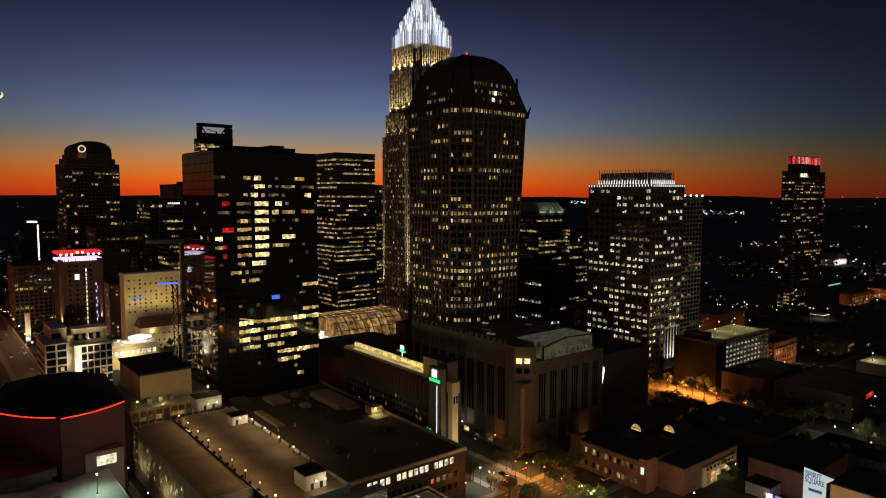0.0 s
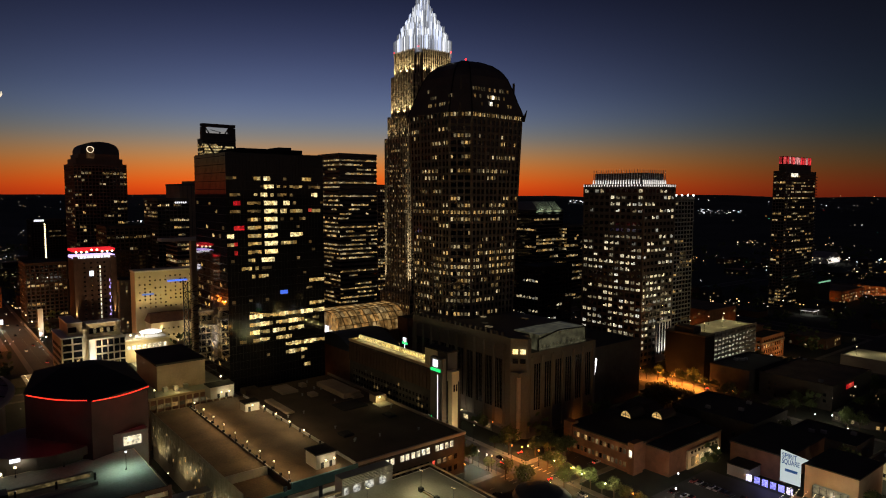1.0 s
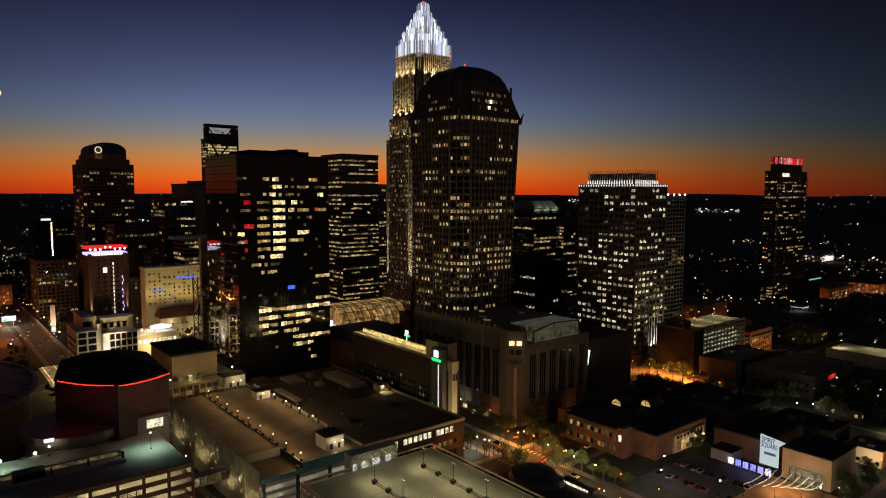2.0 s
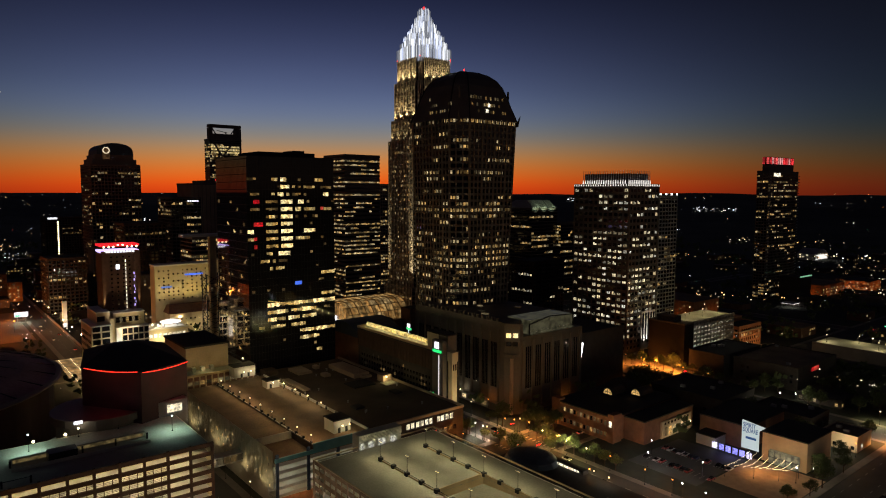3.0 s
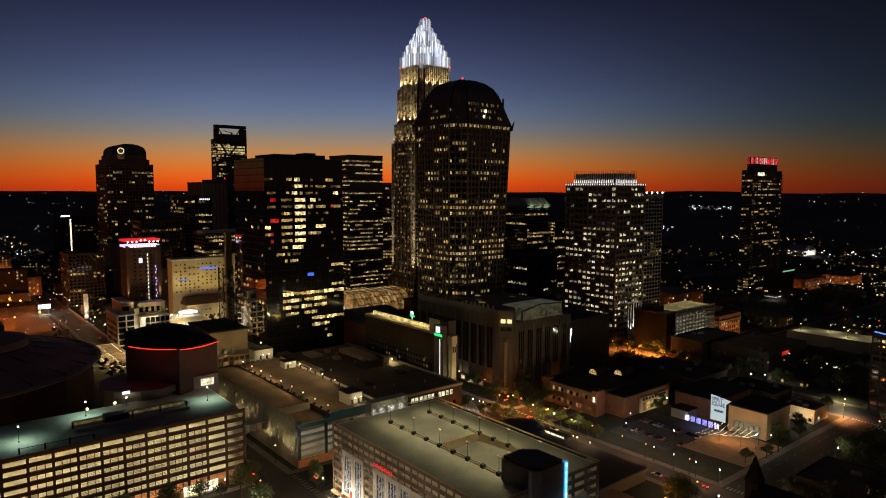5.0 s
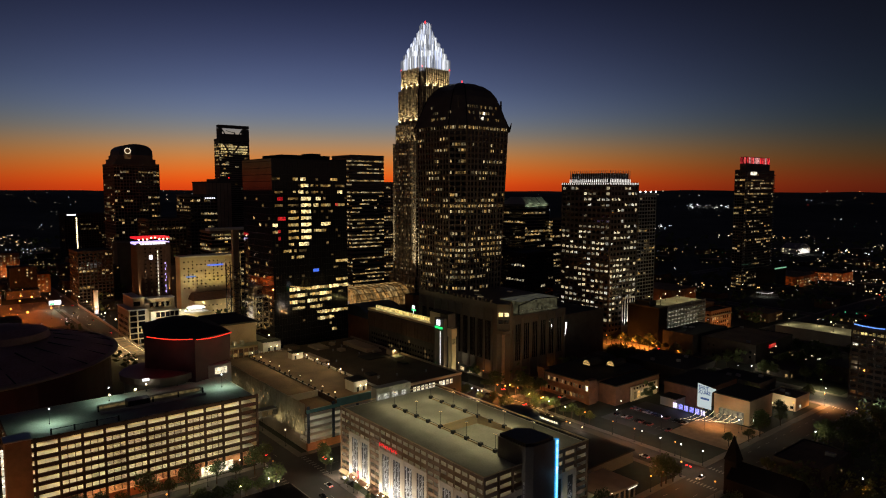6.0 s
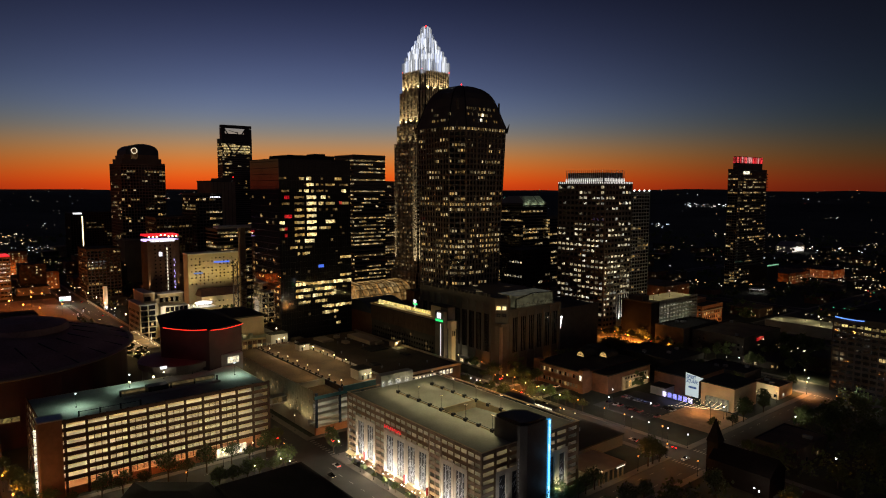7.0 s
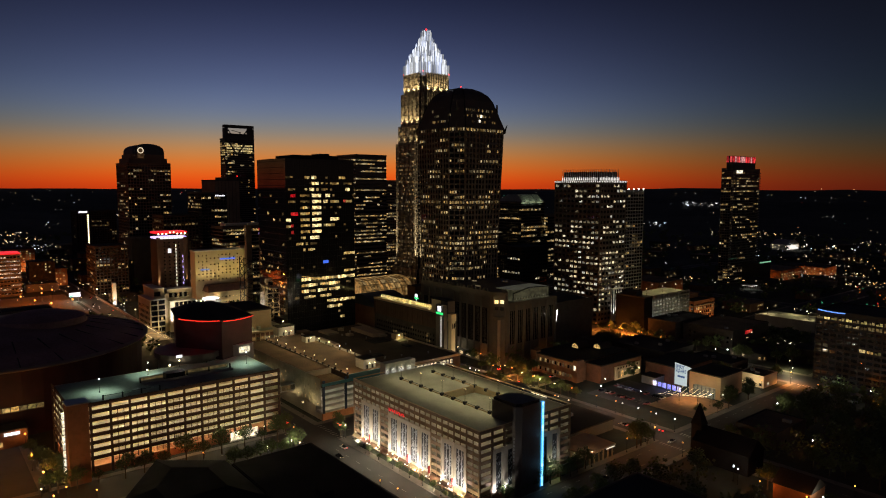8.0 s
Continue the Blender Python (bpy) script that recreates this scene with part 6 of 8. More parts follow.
# brown vaulted hall and glass vault
t = thing("vaulted_hall", "brown brick hall with a curved dark roof", "hall", (-275, 130, 0))
part("body", Geo().box(-300, 118, 0, -248, 150, 30), brown_brick, t)
part("roof", Geo().loft([[(-300 + 52 * q / 14, y, 30 + 8.5 * math.sin(math.pi * q / 14)) for q in range(15)] for y in (117.5, 150.5)]), navy_metal, t, "curved dark roof")
spot((-296, 108, 3), (-290, 118, 12), 900, SODIUM, 90)
t = thing("glass_vault", "stepped glass vault glowing amber from inside", "atrium", (-330, 180, 0))
VP_ = [(0, 24), (0.08, 31), (0.22, 36), (0.4, 39.5), (0.6, 40), (1.0, 40)]
amber = glow("amber_glazing", [(1, 0.55, 0.17), (1, 0.6, 0.21), (1, 0.5, 0.14), (1, 0.66, 0.28)], 0.22, 0.6, pattern=0.3)
part("base", Geo().box(-352, 146, 0, -316, 206, 24), brown_stone, t)
for k in range(18):
    for (q0, z0), (q1, z1) in zip(VP_[:-1], VP_[1:]):
        y0, y1, xa, xb = 147 + k * 3.25, 147 + (k + 1) * 3.25 - 0.25, -318 - q0 * 30, -318 - q1 * 30
        part("pane", Geo().add([(xa, y0, z0), (xa, y1, z0), (xb, y1, z1), (xb, y0, z1), (xa - 0.1, y0, z0), (xa - 0.1, y1, z0), (xb - 0.1, y1, z1), (xb - 0.1, y0, z1)], [(0, 1, 2, 3), (7, 6, 5, 4), (0, 4, 5, 1), (1, 5, 6, 2), (2, 6, 7, 3), (3, 7, 4, 0)]), amber, t)
g = Geo()
for k in range(0, 19, 2):
    for (q0, z0), (q1, z1) in zip(VP_[:-1], VP_[1:]):
        g.bar((-317.8 - q0 * 30, 147 + k * 3.25, z0 + 0.1), (-317.8 - q1 * 30, 147 + k * 3.25, z1 + 0.1), 0.4)
for q0, z0 in VP_:
    g.bar((-317.7 - q0 * 30, 147, z0 + 0.15), (-317.7 - q0 * 30, 205.5, z0 + 0.15), 0.4)
part("vault_ribs", g, brown_stone, t, "brown curved vault ribs", "stuff")
for k in range(9):
    part("gable_pane", Geo().box(-347.5 + k * 3.2, 146.6, 24.4, -344.7 + k * 3.2, 146.9, 39.2 - (5 if k == 8 else 1.5 if k == 7 else 0)), amber, t)
part("bright_gable", Geo().box(-340, 146.2, 24.5, -320, 146.5, 27.5), win_bright, t, "bright gable light")
part("pink_sign", Geo().box(-336, 145.9, 24, -331, 146.1, 30), sign_white, t)

# the pilastered block at the foot of the domed tower
t = thing("pilastered_block", "tan stone block with tall dark windows and battlement parapet", "building", (-190, 180, 0))
# Limestone darkened in its base colour, as if out of the lamplight.
shade_stone = material("shaded_limestone", (0.125, 0.108, 0.086), 0.8, scale=0.06, var=0.3, fine=1.2)
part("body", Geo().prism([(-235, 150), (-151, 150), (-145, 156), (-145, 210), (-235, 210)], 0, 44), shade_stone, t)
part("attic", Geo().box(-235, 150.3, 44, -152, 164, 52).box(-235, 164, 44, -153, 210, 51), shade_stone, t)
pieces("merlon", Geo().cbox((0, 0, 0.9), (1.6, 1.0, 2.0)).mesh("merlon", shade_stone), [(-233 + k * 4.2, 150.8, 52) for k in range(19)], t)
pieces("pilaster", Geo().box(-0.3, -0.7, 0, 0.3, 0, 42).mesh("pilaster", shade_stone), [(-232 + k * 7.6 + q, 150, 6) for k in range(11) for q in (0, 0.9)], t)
wv = Geo().cbox((0, 0, 0), (0.62, 0.3, 26)).mesh("tall_window", dark_glass)
pieces("tall_window", wv, [(-232 + k * 7.6 + q, 149.95, 27) for k in range(10) for q in (2.1, 3.3, 4.5, 5.7, 6.7)], t)
wv = Geo().cbox((0, 0, 0), (0.3, 0.9, 24)).mesh("tall_window", dark_glass)
pieces("tall_window", wv, [(-144.95, 160 + k * 8 + q, 26) for k in range(6) for q in (1.5, 3.2, 4.9)], t)
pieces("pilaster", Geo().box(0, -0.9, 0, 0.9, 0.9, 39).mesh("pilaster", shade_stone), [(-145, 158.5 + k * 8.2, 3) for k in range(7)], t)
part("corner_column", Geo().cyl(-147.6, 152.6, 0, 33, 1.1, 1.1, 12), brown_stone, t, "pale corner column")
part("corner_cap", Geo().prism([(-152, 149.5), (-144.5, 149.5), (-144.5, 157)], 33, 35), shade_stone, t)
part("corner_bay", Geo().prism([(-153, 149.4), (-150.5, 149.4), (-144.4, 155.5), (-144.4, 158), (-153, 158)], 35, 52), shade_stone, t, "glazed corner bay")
for q in (-1.9, 1.9):
    x, y = -147.3 + q * 0.7, 152.3 + q * 0.7
    part("bay_window", Geo().bar((x - 0.95, y - 0.95, 45.4), (x + 0.95, y + 0.95, 45.4), 2.2), room_bright, t, "lit corner window")
    part("bay_window", Geo().bar((x - 0.95, y - 0.95, 40.6), (x + 0.95, y + 0.95, 40.6), 2.2), dark_glass, t, "dark corner window")
hall_glass = glow("hall_glazing", [(0.75, 0.7, 0.38)], 0.08, 0.08, pattern=0.35)
part("glass_hall", Geo().box(-165, 166, 44, -146, 203, 45).box(-165, 166, 45, -147, 203, 52.2), hall_glass, t, "dimly lit glass hall on the roof")
g = Geo()
for k in range(14):
    g.box(-146.9, 166 + k * 2.8, 44, -146.5, 166.2 + k * 2.8, 46.4)
part("balustrade", g, grey_metal, t, "slim metal balustrade")
part("hall_frame", Geo().bar((-146.8, 165.6, 44), (-146.8, 165.6, 50), 0.6).bar((-146.8, 165.6, 50), (-146.8, 182, 53), 0.6).bar((-146.8, 182, 53), (-146.8, 203.4, 52), 0.6).bar((-146.8, 203.4, 52), (-146.8, 203.4, 44), 0.6), black_metal, t)
pieces("skylight", Geo().cbox((0, 0, 0), (4, 2.4, 0.5)).mesh("skylight", win_dim), [(-190, 168, 51.6), (-205, 180, 51.6), (-178, 160, 52.4), (-186, 196, 51.6), (-220, 172, 51.6)], t)
part("canopy", Geo().box(-235, 146.4, 5.4, -151, 149.9, 6), dark_stone, t)
pieces("shop_window", Geo().cbox((0, 0, 0), (3.4, 0.2, 2.4)).mesh("shop_window", win_warm), [(-230 + k * 9, 149.8, 2.6) for k in range(8)], t)
spot((-141, 192, 2), (-150, 196, 8), 500, SODIUM, 120)
st = thing("light_sculpture", "tall slanting white light sculpture on a facade", "light sculpture", (-148, 213, 18))
part("blade", Geo().bar((-146, 209, 17.5), (-146, 212, 33), 0.9), led_white, st), part("bracket", Geo().bar((-145.4, 208.4, 14.5), (-146.7, 212.3, 34), 0.3), black_metal, st)
t = thing("office_block", "dark plain windowless block, shadow put into its brick colour", "building", (-184, 237, 0))
# The near-black brick stands in for shadow on this block.
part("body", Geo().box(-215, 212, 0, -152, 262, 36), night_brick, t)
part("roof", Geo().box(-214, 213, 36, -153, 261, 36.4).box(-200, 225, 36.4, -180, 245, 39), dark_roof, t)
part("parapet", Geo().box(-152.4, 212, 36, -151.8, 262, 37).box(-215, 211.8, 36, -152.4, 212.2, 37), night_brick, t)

# the side street between the arena and the wide garage
solo("road", Geo().box(-196, -146, -0.4, -122.2, -131, 0.034), roadway, "side street beside the arena", "road", "structure")
solo("pavement", Geo().box(-196, -131, -0.4, -122.2, -126.5, 0.15).box(-196, -150, -0.4, -122.2, -146, 0.15), paving, "pale side street pavements", "pavement", "structure")
t = thing("corner_shop", "low dark shop with a white lit sign", "shop", (-192, -138, 0))
part("body", Geo().box(-197.5, -150.5, 0, -186.4, -127, 8.4), brown_brick, t)
part("roof", Geo().box(-197.7, -150.7, 8.4, -186.2, -126.8, 8.9), dark_roof, t)
part("sign_panel", Geo().box(-186.3, -136.6, 6.2, -186.0, -130.2, 7.6), sign_white, t, "white lit shop sign")
pieces("shop_window", Geo().cbox((0, 0, 0), (0.2, 2.4, 2.2)).mesh("shop_window", win_strip), [(-186.3, -148 + 3.2 * k, 2.4) for k in range(4)], t, "warm shop window")
for x, y, w in ((-182, -128.6, 1400), (-127, -128.8, 2400), (-158, -147.6, 1600), (-140, -147.6, 1600)):
    lamp_post((x, y, 0.15), 6.5, 0, w, SODIUM, bulb_sodium, label="orange street lamp with a glowing round head", globe=0.5, group="street lamps")
# the black hall in front of the garages
t = thing("dark_hall", "black-roofed hall with deep shadow in its wall colour", "building", (-70, -85, 0))
# The walls share the roof's near-black, so their shadow is colour.
plan = [(-99, -92), (-69, -112), (-40, -112), (-40, -69.5), (-81, -69.5)]
part("body", Geo().prism(plan, 0, 11.6), shadow_felt, t)
part("roof", Geo().loft([[(x, y, 11.6) for x, y in plan], [(x * 0.5 - 32, y * 0.5 - 45, 14.2) for x, y in plan]]), shadow_felt, t, "black felt roof")
t = thing("dark_hall", "flat black-roofed building by the rail street, unlit look in its colour", "building", (-40, -64, 0))
part("body", Geo().box(-75.5, -69, 0, 4, -32.6, 11.6), shadow_felt, t)
part("roof", Geo().box(-75, -68.6, 11.6, 3.6, -33, 12), shadow_felt, t, "black felt roof")
part("roof_unit", Geo().box(-30, -55, 12, -25, -50, 13.6), shadow_felt, t)

for x, y in ((-222, 133.6), (-192, 133.6), (-160, 133.6)):
    lamp_post((x, y, 0.15), 8, 0, 500, CREAM, bulb_warm, label="tall street lamp with a warm head", group="street lamps", arm=0.7)
for y in (168, 196):
    lamp_post((-123.6, y, 0.15), 10, 0, 1500, (1, 0.7, 0.4), bulb_warm, label="tall street lamp with a warm head", group="street lamps", arm=0.7)

# ---- the low blocks on the near side of the avenue ----
t = thing("arts_building", "brown brick building with lit arched dormers on a dark roof", "building", (-95, 180, 0))
part("body", Geo().box(-124, 162, 0, -86, 218, 12.6).box(-86, 172, 0, -74, 216, 11.4), brown_brick, t)
part("roof", Geo().box(-124.4, 161.6, 12.6, -85.6, 218.4, 13.2).box(-85.6, 171.6, 11.4, -73.6, 216.4, 12.0), dark_roof, t)
part("upper_roof", Geo().loft([[(-123, 200, 13.2), (-104, 200, 13.2), (-104, 217, 13.2), (-123, 217, 13.2)], [(-118, 205, 18), (-108, 205, 18), (-108, 213, 18), (-118, 213, 18)]]), dark_roof, t, "dark hipped upper roof")
part("corner_pier", Geo().box(-88, 161.2, 0, -84.6, 168, 14.4), brown_brick, t)
part("corner_pier", Geo().box(-125.2, 161.4, 0, -120, 166, 14.4), brown_brick, t)
amber_w = glow("dormer_glazing", [(1, 0.62, 0.2)], 0.85, 0.85, pattern=0.7)
for x, y in ((-108, 187.5), (-97.5, 198)):
    arc = [(x + 3.2 * math.cos(math.pi * k / 12), 14.6 + 3.6 * math.sin(math.pi * k / 12)) for k in range(13)]
    part("dormer", Geo().loft([[(px_, y, pz_) for px_, pz_ in arc], [(px_, y + 12, pz_) for px_, pz_ in arc]]), dark_roof, t)
    arc = [(x + 2.6 * math.cos(math.pi * k / 12), 14.9 + 2.9 * math.sin(math.pi * k / 12)) for k in range(13)]
    part("arched_window", Geo().loft([[(px_, y - 0.25, pz_) for px_, pz_ in arc], [(px_, y - 0.05, pz_) for px_, pz_ in arc]]), amber_w, t, "glowing arched window")
    part("glazing_bar", Geo().bar((x, y - 0.3, 14.9), (x, y - 0.3, 17.7), 0.15).bar((x - 2.2, y - 0.3, 16), (x + 2.2, y - 0.3, 16), 0.15), black_metal, t)
rng = random.Random(80)
wa, wb = Geo().cbox((0, 0, 0), (1.2, 0.25, 2.1)).mesh("window", win_dim), Geo().cbox((0, 0, 0), (1.2, 0.25, 2.1)).mesh("window", dark_glass)
wc = Geo().cbox((0, 0, 0), (1.2, 0.25, 2.1)).mesh("window", win_warm)
for k in range(16):
    for z in (3.4, 9.4):
        pieces("window", rng.choice((wa, wa, wa, wc, wb)), [(-123 + k * 2.2, 161.9, z)], t)
pieces("window", Geo().cbox((0, 0, 0), (1.4, 0.3, 3)).mesh("window", win_bright), [(-86.4, 161.1, 9.6)], t)
part("portal", Geo().box(-74, 186, 0, -73.2, 213, 8.6), tan_stone, t, "pale stone portal")
pieces("portal_window", Geo().cbox((0, 0, 0), (0.2, 2.2, 4.4)).mesh("portal_window", win_warm), [(-73.1, 190 + k * 3.6, 3.2) for k in range(6)], t, "warm lit portal glazing")
pieces("portal_window", Geo().cbox((0, 0, 0), (0.2, 1.2, 1.2)).mesh("portal_window", dark_glass), [(-73.1, 189 + k * 3.0, 7.4) for k in range(8)], t)
for y in (190, 200, 210):
    spot((-66, y, 1.5), (-73.5, y, 6), 800, (1, 0.74, 0.36), 110)
spot((-72, 166, 2), (-84, 168, 6), 420, (1, 0.5, 0.2), 120)
part("door_lamp", Geo().ball(-72.8, 212, 4, 0.5), bulb_warm, t)

t = thing("side_hall", "plain brown hall beside the arts building", "building", (-50, 215, 0))
part("body", Geo().box(-64, 206, 0, -39, 245, 11.4), brown_brick, t)
part("roof", Geo().box(-64.4, 205.6, 11.4, -38.6, 245.4, 12), dark_roof, t)
part("porch", Geo().box(-60, 196, 0, -50, 206, 5), grey_panel, t)
part("porch_roof", Geo().box(-60.4, 195.6, 5, -49.6, 206, 5.4), dark_roof, t)
spot((-52, 196, 2), (-48, 206, 8), 500, (1, 0.6, 0.25), 110)

t = thing("sign_hall", "pale theatre hall with a blue lettered sign panel", "theatre", (-22, 212, 0))
part("body", Geo().box(-29, 200, 0, -9, 226, 13.6), tan_precast, t)
part("roof", Geo().box(-29.4, 199.6, 13.6, -8.6, 226.4, 14.1), dark_roof, t)
part("glass_bay", Geo().box(-25, 198.2, 0.4, -12, 200, 6.6), glow("bay_glazing", [(0.8, 0.8, 0.5)], 0.2, 0.2, pattern=0.8), t, "lit glazed bay")
bay = Geo()
for k in range(6):
    bay.box(-25 + k * 2.6 - 0.08, 198.05, 0.4, -25 + k * 2.6 + 0.08, 198.2, 6.6)
bay.box(-25, 198.05, 3.4, -12, 198.2, 3.6)
part("bay_frame", bay, black_metal, t)
sp = part("sign_panel", Geo().add([(x, y, z) for y in (199.4, 199.9) for x, z in ((-38.6, 3.5), (-30.4, 3.5), (-30.4, 13.2), (-27.6, 15.6), (-38.6, 17))], [(0, 1, 2, 3, 4), (9, 8, 7, 6, 5), (0, 5, 6, 1), (1, 6, 7, 2), (2, 7, 8, 3), (3, 8, 9, 4), (4, 9, 5, 0)]), sign_pale, t, "pale glowing sign panel")
for word, z in (("SPIRIT", 13.9), ("SQUARE", 11.5)):
    cu = bpy.data.curves.new("sign_text", "FONT")
    cu.body, cu.size, cu.extrude, cu.offset = word, 3.1, 0.03, 0.05
    cu.materials.append(sign_blue)
    tx = new("sign_text", cu)
    dg = bpy.context.evaluated_depsgraph_get()
    me = bpy.data.meshes.new_from_object(tx.evaluated_get(dg))
    bpy.data.objects.remove(tx)
    me.materials.clear(), me.materials.append(sign_blue)
    tx = new("lettering", me)
    tx["label"] = "blue sign lettering"
    tx.parent = sp
    tx.matrix_basis = Matrix.Translation(Vector((-38.1, 199.33, z)) - BASE[sp.name]) @ pose(0, 0, 0, 90, 0, 0) @ Matrix.Diagonal((0.74 if word == "SPIRIT" else 0.62, 1, 1, 1))
part("sign_stripe", Geo().box(-36.6, 199.2, 8.4, -31.6, 199.39, 9.5), sign_blue, sp)
spot((-20, 190, 1), (-18, 200, 9), 900, (1, 0.86, 0.6), 110)

# lit mural panels, string lights
mural = glow("mural_light", [(0.2, 0.25, 1.0), (0.75, 0.7, 1.0), (0.3, 0.3, 1.0), (0.5, 0.35, 1.0), (0.25, 0.6, 1.0)], 1.4, 3.2, pattern=1.2)
for k in range(6):
    t = thing("mural_panel", "blue and violet glowing mural panel on posts", "mural", (-50.5 + k * 3.4, 194.5, 0.1), "mural panels")
    x = -50.5 + k * 3.4
    part("panel", Geo().box(x, 194.4, 0.8, x + 2.5, 194.6, 3.8), mural, t)
    part("frame", Geo().box(x - 0.1, 194.45, 0, x, 194.55, 4).box(x + 2.5, 194.45, 0, x + 2.6, 194.55, 4).box(x - 0.1, 194.45, 3.8, x + 2.6, 194.55, 3.95), black_metal, t)
point((-40, 191, 3), 250, (0.4, 0.4, 1.0))
for k in range(8):
    q = k / 7
    a, b = Vector((-30 + 5 * q, 168 + 3 * q, 5.6)).lerp(Vector((-13, 182, 5.6)), q), Vector((-30, 190, 6.5)).lerp(Vector((-9, 192, 6.5)), q)
    t = thing("string_light", "sagging string of warm bulbs over a patio", "string light", tuple(a), "string lights")
    pts = [a.lerp(b, i / 16) + Vector((0, 0, -1.3 * math.sin(math.pi * i / 16))) for i in range(17)]
    part("cord", Geo().loft([[(p.x - 0.025, p.y, p.z - 0.025), (p.x + 0.025, p.y, p.z - 0.025), (p.x + 0.025, p.y, p.z + 0.025), (p.x - 0.025, p.y, p.z + 0.025)] for p in pts]), black_metal, t)
    bm_ = Geo().ball(0, 0, 0, 0.13, 6, 4).mesh("bulb", bulb_warm)
    pieces("bulb", bm_, [tuple(p + Vector((0, 0, -0.2))) for p in pts], t)
t = thing("string_light_posts", "dark posts holding the string lights", "posts", (-22, 180, 0))
pieces("post", Geo().cyl(0, 0, 0, 6.4, 0.12, 0.1, 6).mesh("post", black_metal), [(-30, 168, 0.05), (-13, 182, 0.05), (-30, 190, 0.05), (-9, 192, 0.05), (-21, 176, 0.05)], t)
for x, y in ((-24, 181), (-16, 186), (-24, 188)):
    point((x, y, 3.6), 850, (1, 0.46, 0.14), 0.8)
patio = material("tan_patio_paving", (0.3, 0.2, 0.12), 0.85, scale=0.3, var=0.25, fine=5)
solo("plaza", Geo().box(-32, 160, -0.2, 0, 198, 0.05), patio, "tan paved patio under string lights", "pavement", "structure")
solo("car_park", Geo().box(-68, 150, -0.2, -33, 193.5, 0.045), asphalt, "asphalt car park", "pavement", "structure")
g = Geo()
for k in range(13):
    g.box(-66 + k * 2.7, 158, 0.045, -65.85 + k * 2.7, 163, 0.055), g.box(-66 + k * 2.7, 174, 0.045, -65.85 + k * 2.7, 179, 0.055)
solo("bay_lines", g, paint_white, "white parking bay lines", "road marking", "structure")


def car(at, yaw, paint, label, lights=False):
    t = thing("car", label, "car", (0, 0, 0), "cars")
    w, l = 0.9, 2.2
    part("body", Geo().loft([[(-l, -w, 0.3), (l, -w, 0.3), (l, w, 0.3), (-l, w, 0.3)], [(-l, -w, 0.75), (l, -w, 0.7), (l, w, 0.7), (-l, w, 0.75)], [(-l + 0.1, -w + 0.06, 0.9), (l - 0.2, -w + 0.06, 0.82), (l - 0.2, w - 0.06, 0.82), (-l + 0.1, w - 0.06, 0.9)]]), paint, t)
    part("cabin", Geo().loft([[(-1.7, -0.8, 0.88), (0.9, -0.8, 0.84), (0.9, 0.8, 0.84), (-1.7, 0.8, 0.88)], [(-1.2, -0.65, 1.42), (0.25, -0.65, 1.42), (0.25, 0.65, 1.42), (-1.2, 0.65, 1.42)]]), dark_glass, t, "dark glazed cabin")
    for x in (-1.35, 1.35):
        for y in (-0.82, 0.82):
            wh = part("wheel", Geo().loft([[(x + 0.33 * math.cos(a), y - 0.1, 0.33 + 0.33 * math.sin(a)) for a in a16[::2]], [(x + 0.33 * math.cos(a), y + 0.1, 0.33 + 0.33 * math.sin(a)) for a in a16[::2]]]), rubber, t)
    for y in (-0.6, 0.6):
        part("headlight", Geo().cbox((2.2, y, 0.62), (0.1, 0.4, 0.2)), bulb_warm if lights else grey_metal, t)
        part("tail_light", Geo().cbox((-2.2, y, 0.7), (0.1, 0.4, 0.2)), beacon_red if lights else car_red, t)
    t.matrix_basis = pose(*at, 0, 0, yaw)
    return t


kinds = [car(( -64.6, 160.5, 0.05), 90, car_dark, "dark car parked in a bay"), car((-59.2, 160.5, 0.05), 90, car_light, "silver car parked in a bay"), car((-56.5, 160.6, 0.05), 270, car_red, "red car parked in a bay"),
         car((-114, 60, 0.04), 270, car_dark, "dark car with lights on", True), car((-114.5, 122, 0.04), 180, car_light, "pale car with lights on", True)]
rng = random.Random(90)
for k in range(13):
    for y, p in ((160.5, 0.45), (176.5, 0.7)):
        if rng.random() < p and not (y == 160.5 and k in (0, 2, 3)):
            copy_thing(kinds[rng.choice((0, 0, 0, 1, 1, 2))], pose(-64.6 + 2.7 * k - (0.1 if y > 170 else 0), y, 0.05, 0, 0, rng.choice((90, 270))))
for x, y, yaw in ((-300, -10, 180), (-330, -10, 180), (-360, -17, 0), (-420, -10, 180), (-470, -10, 180), (-520, -17, 0), (-540, -10, 180), (-590, -17, 0), (-640, -10, 180), (-650, -17, 0),
                  (-108, 100, 90), (-104, 160, 90), (-135, 128, 0), (-150, 121, 180), (-180, 128, 0), (-86, 128, 0), (-60, 121, 180), (-86, -10, 180), (-78, -17, 0), (-128, 280, 0), (-150, 287, 180), (-95, 287, 180), (-60, 280, 0), (-180, 280, 0), (9, 120, 270), (14, 60, 90), (8, 150, 90), (-20, 121, 180)):
    copy_thing(kinds[3 + rng.randrange(2)], pose(x, y, 0.04, 0, 0, yaw))

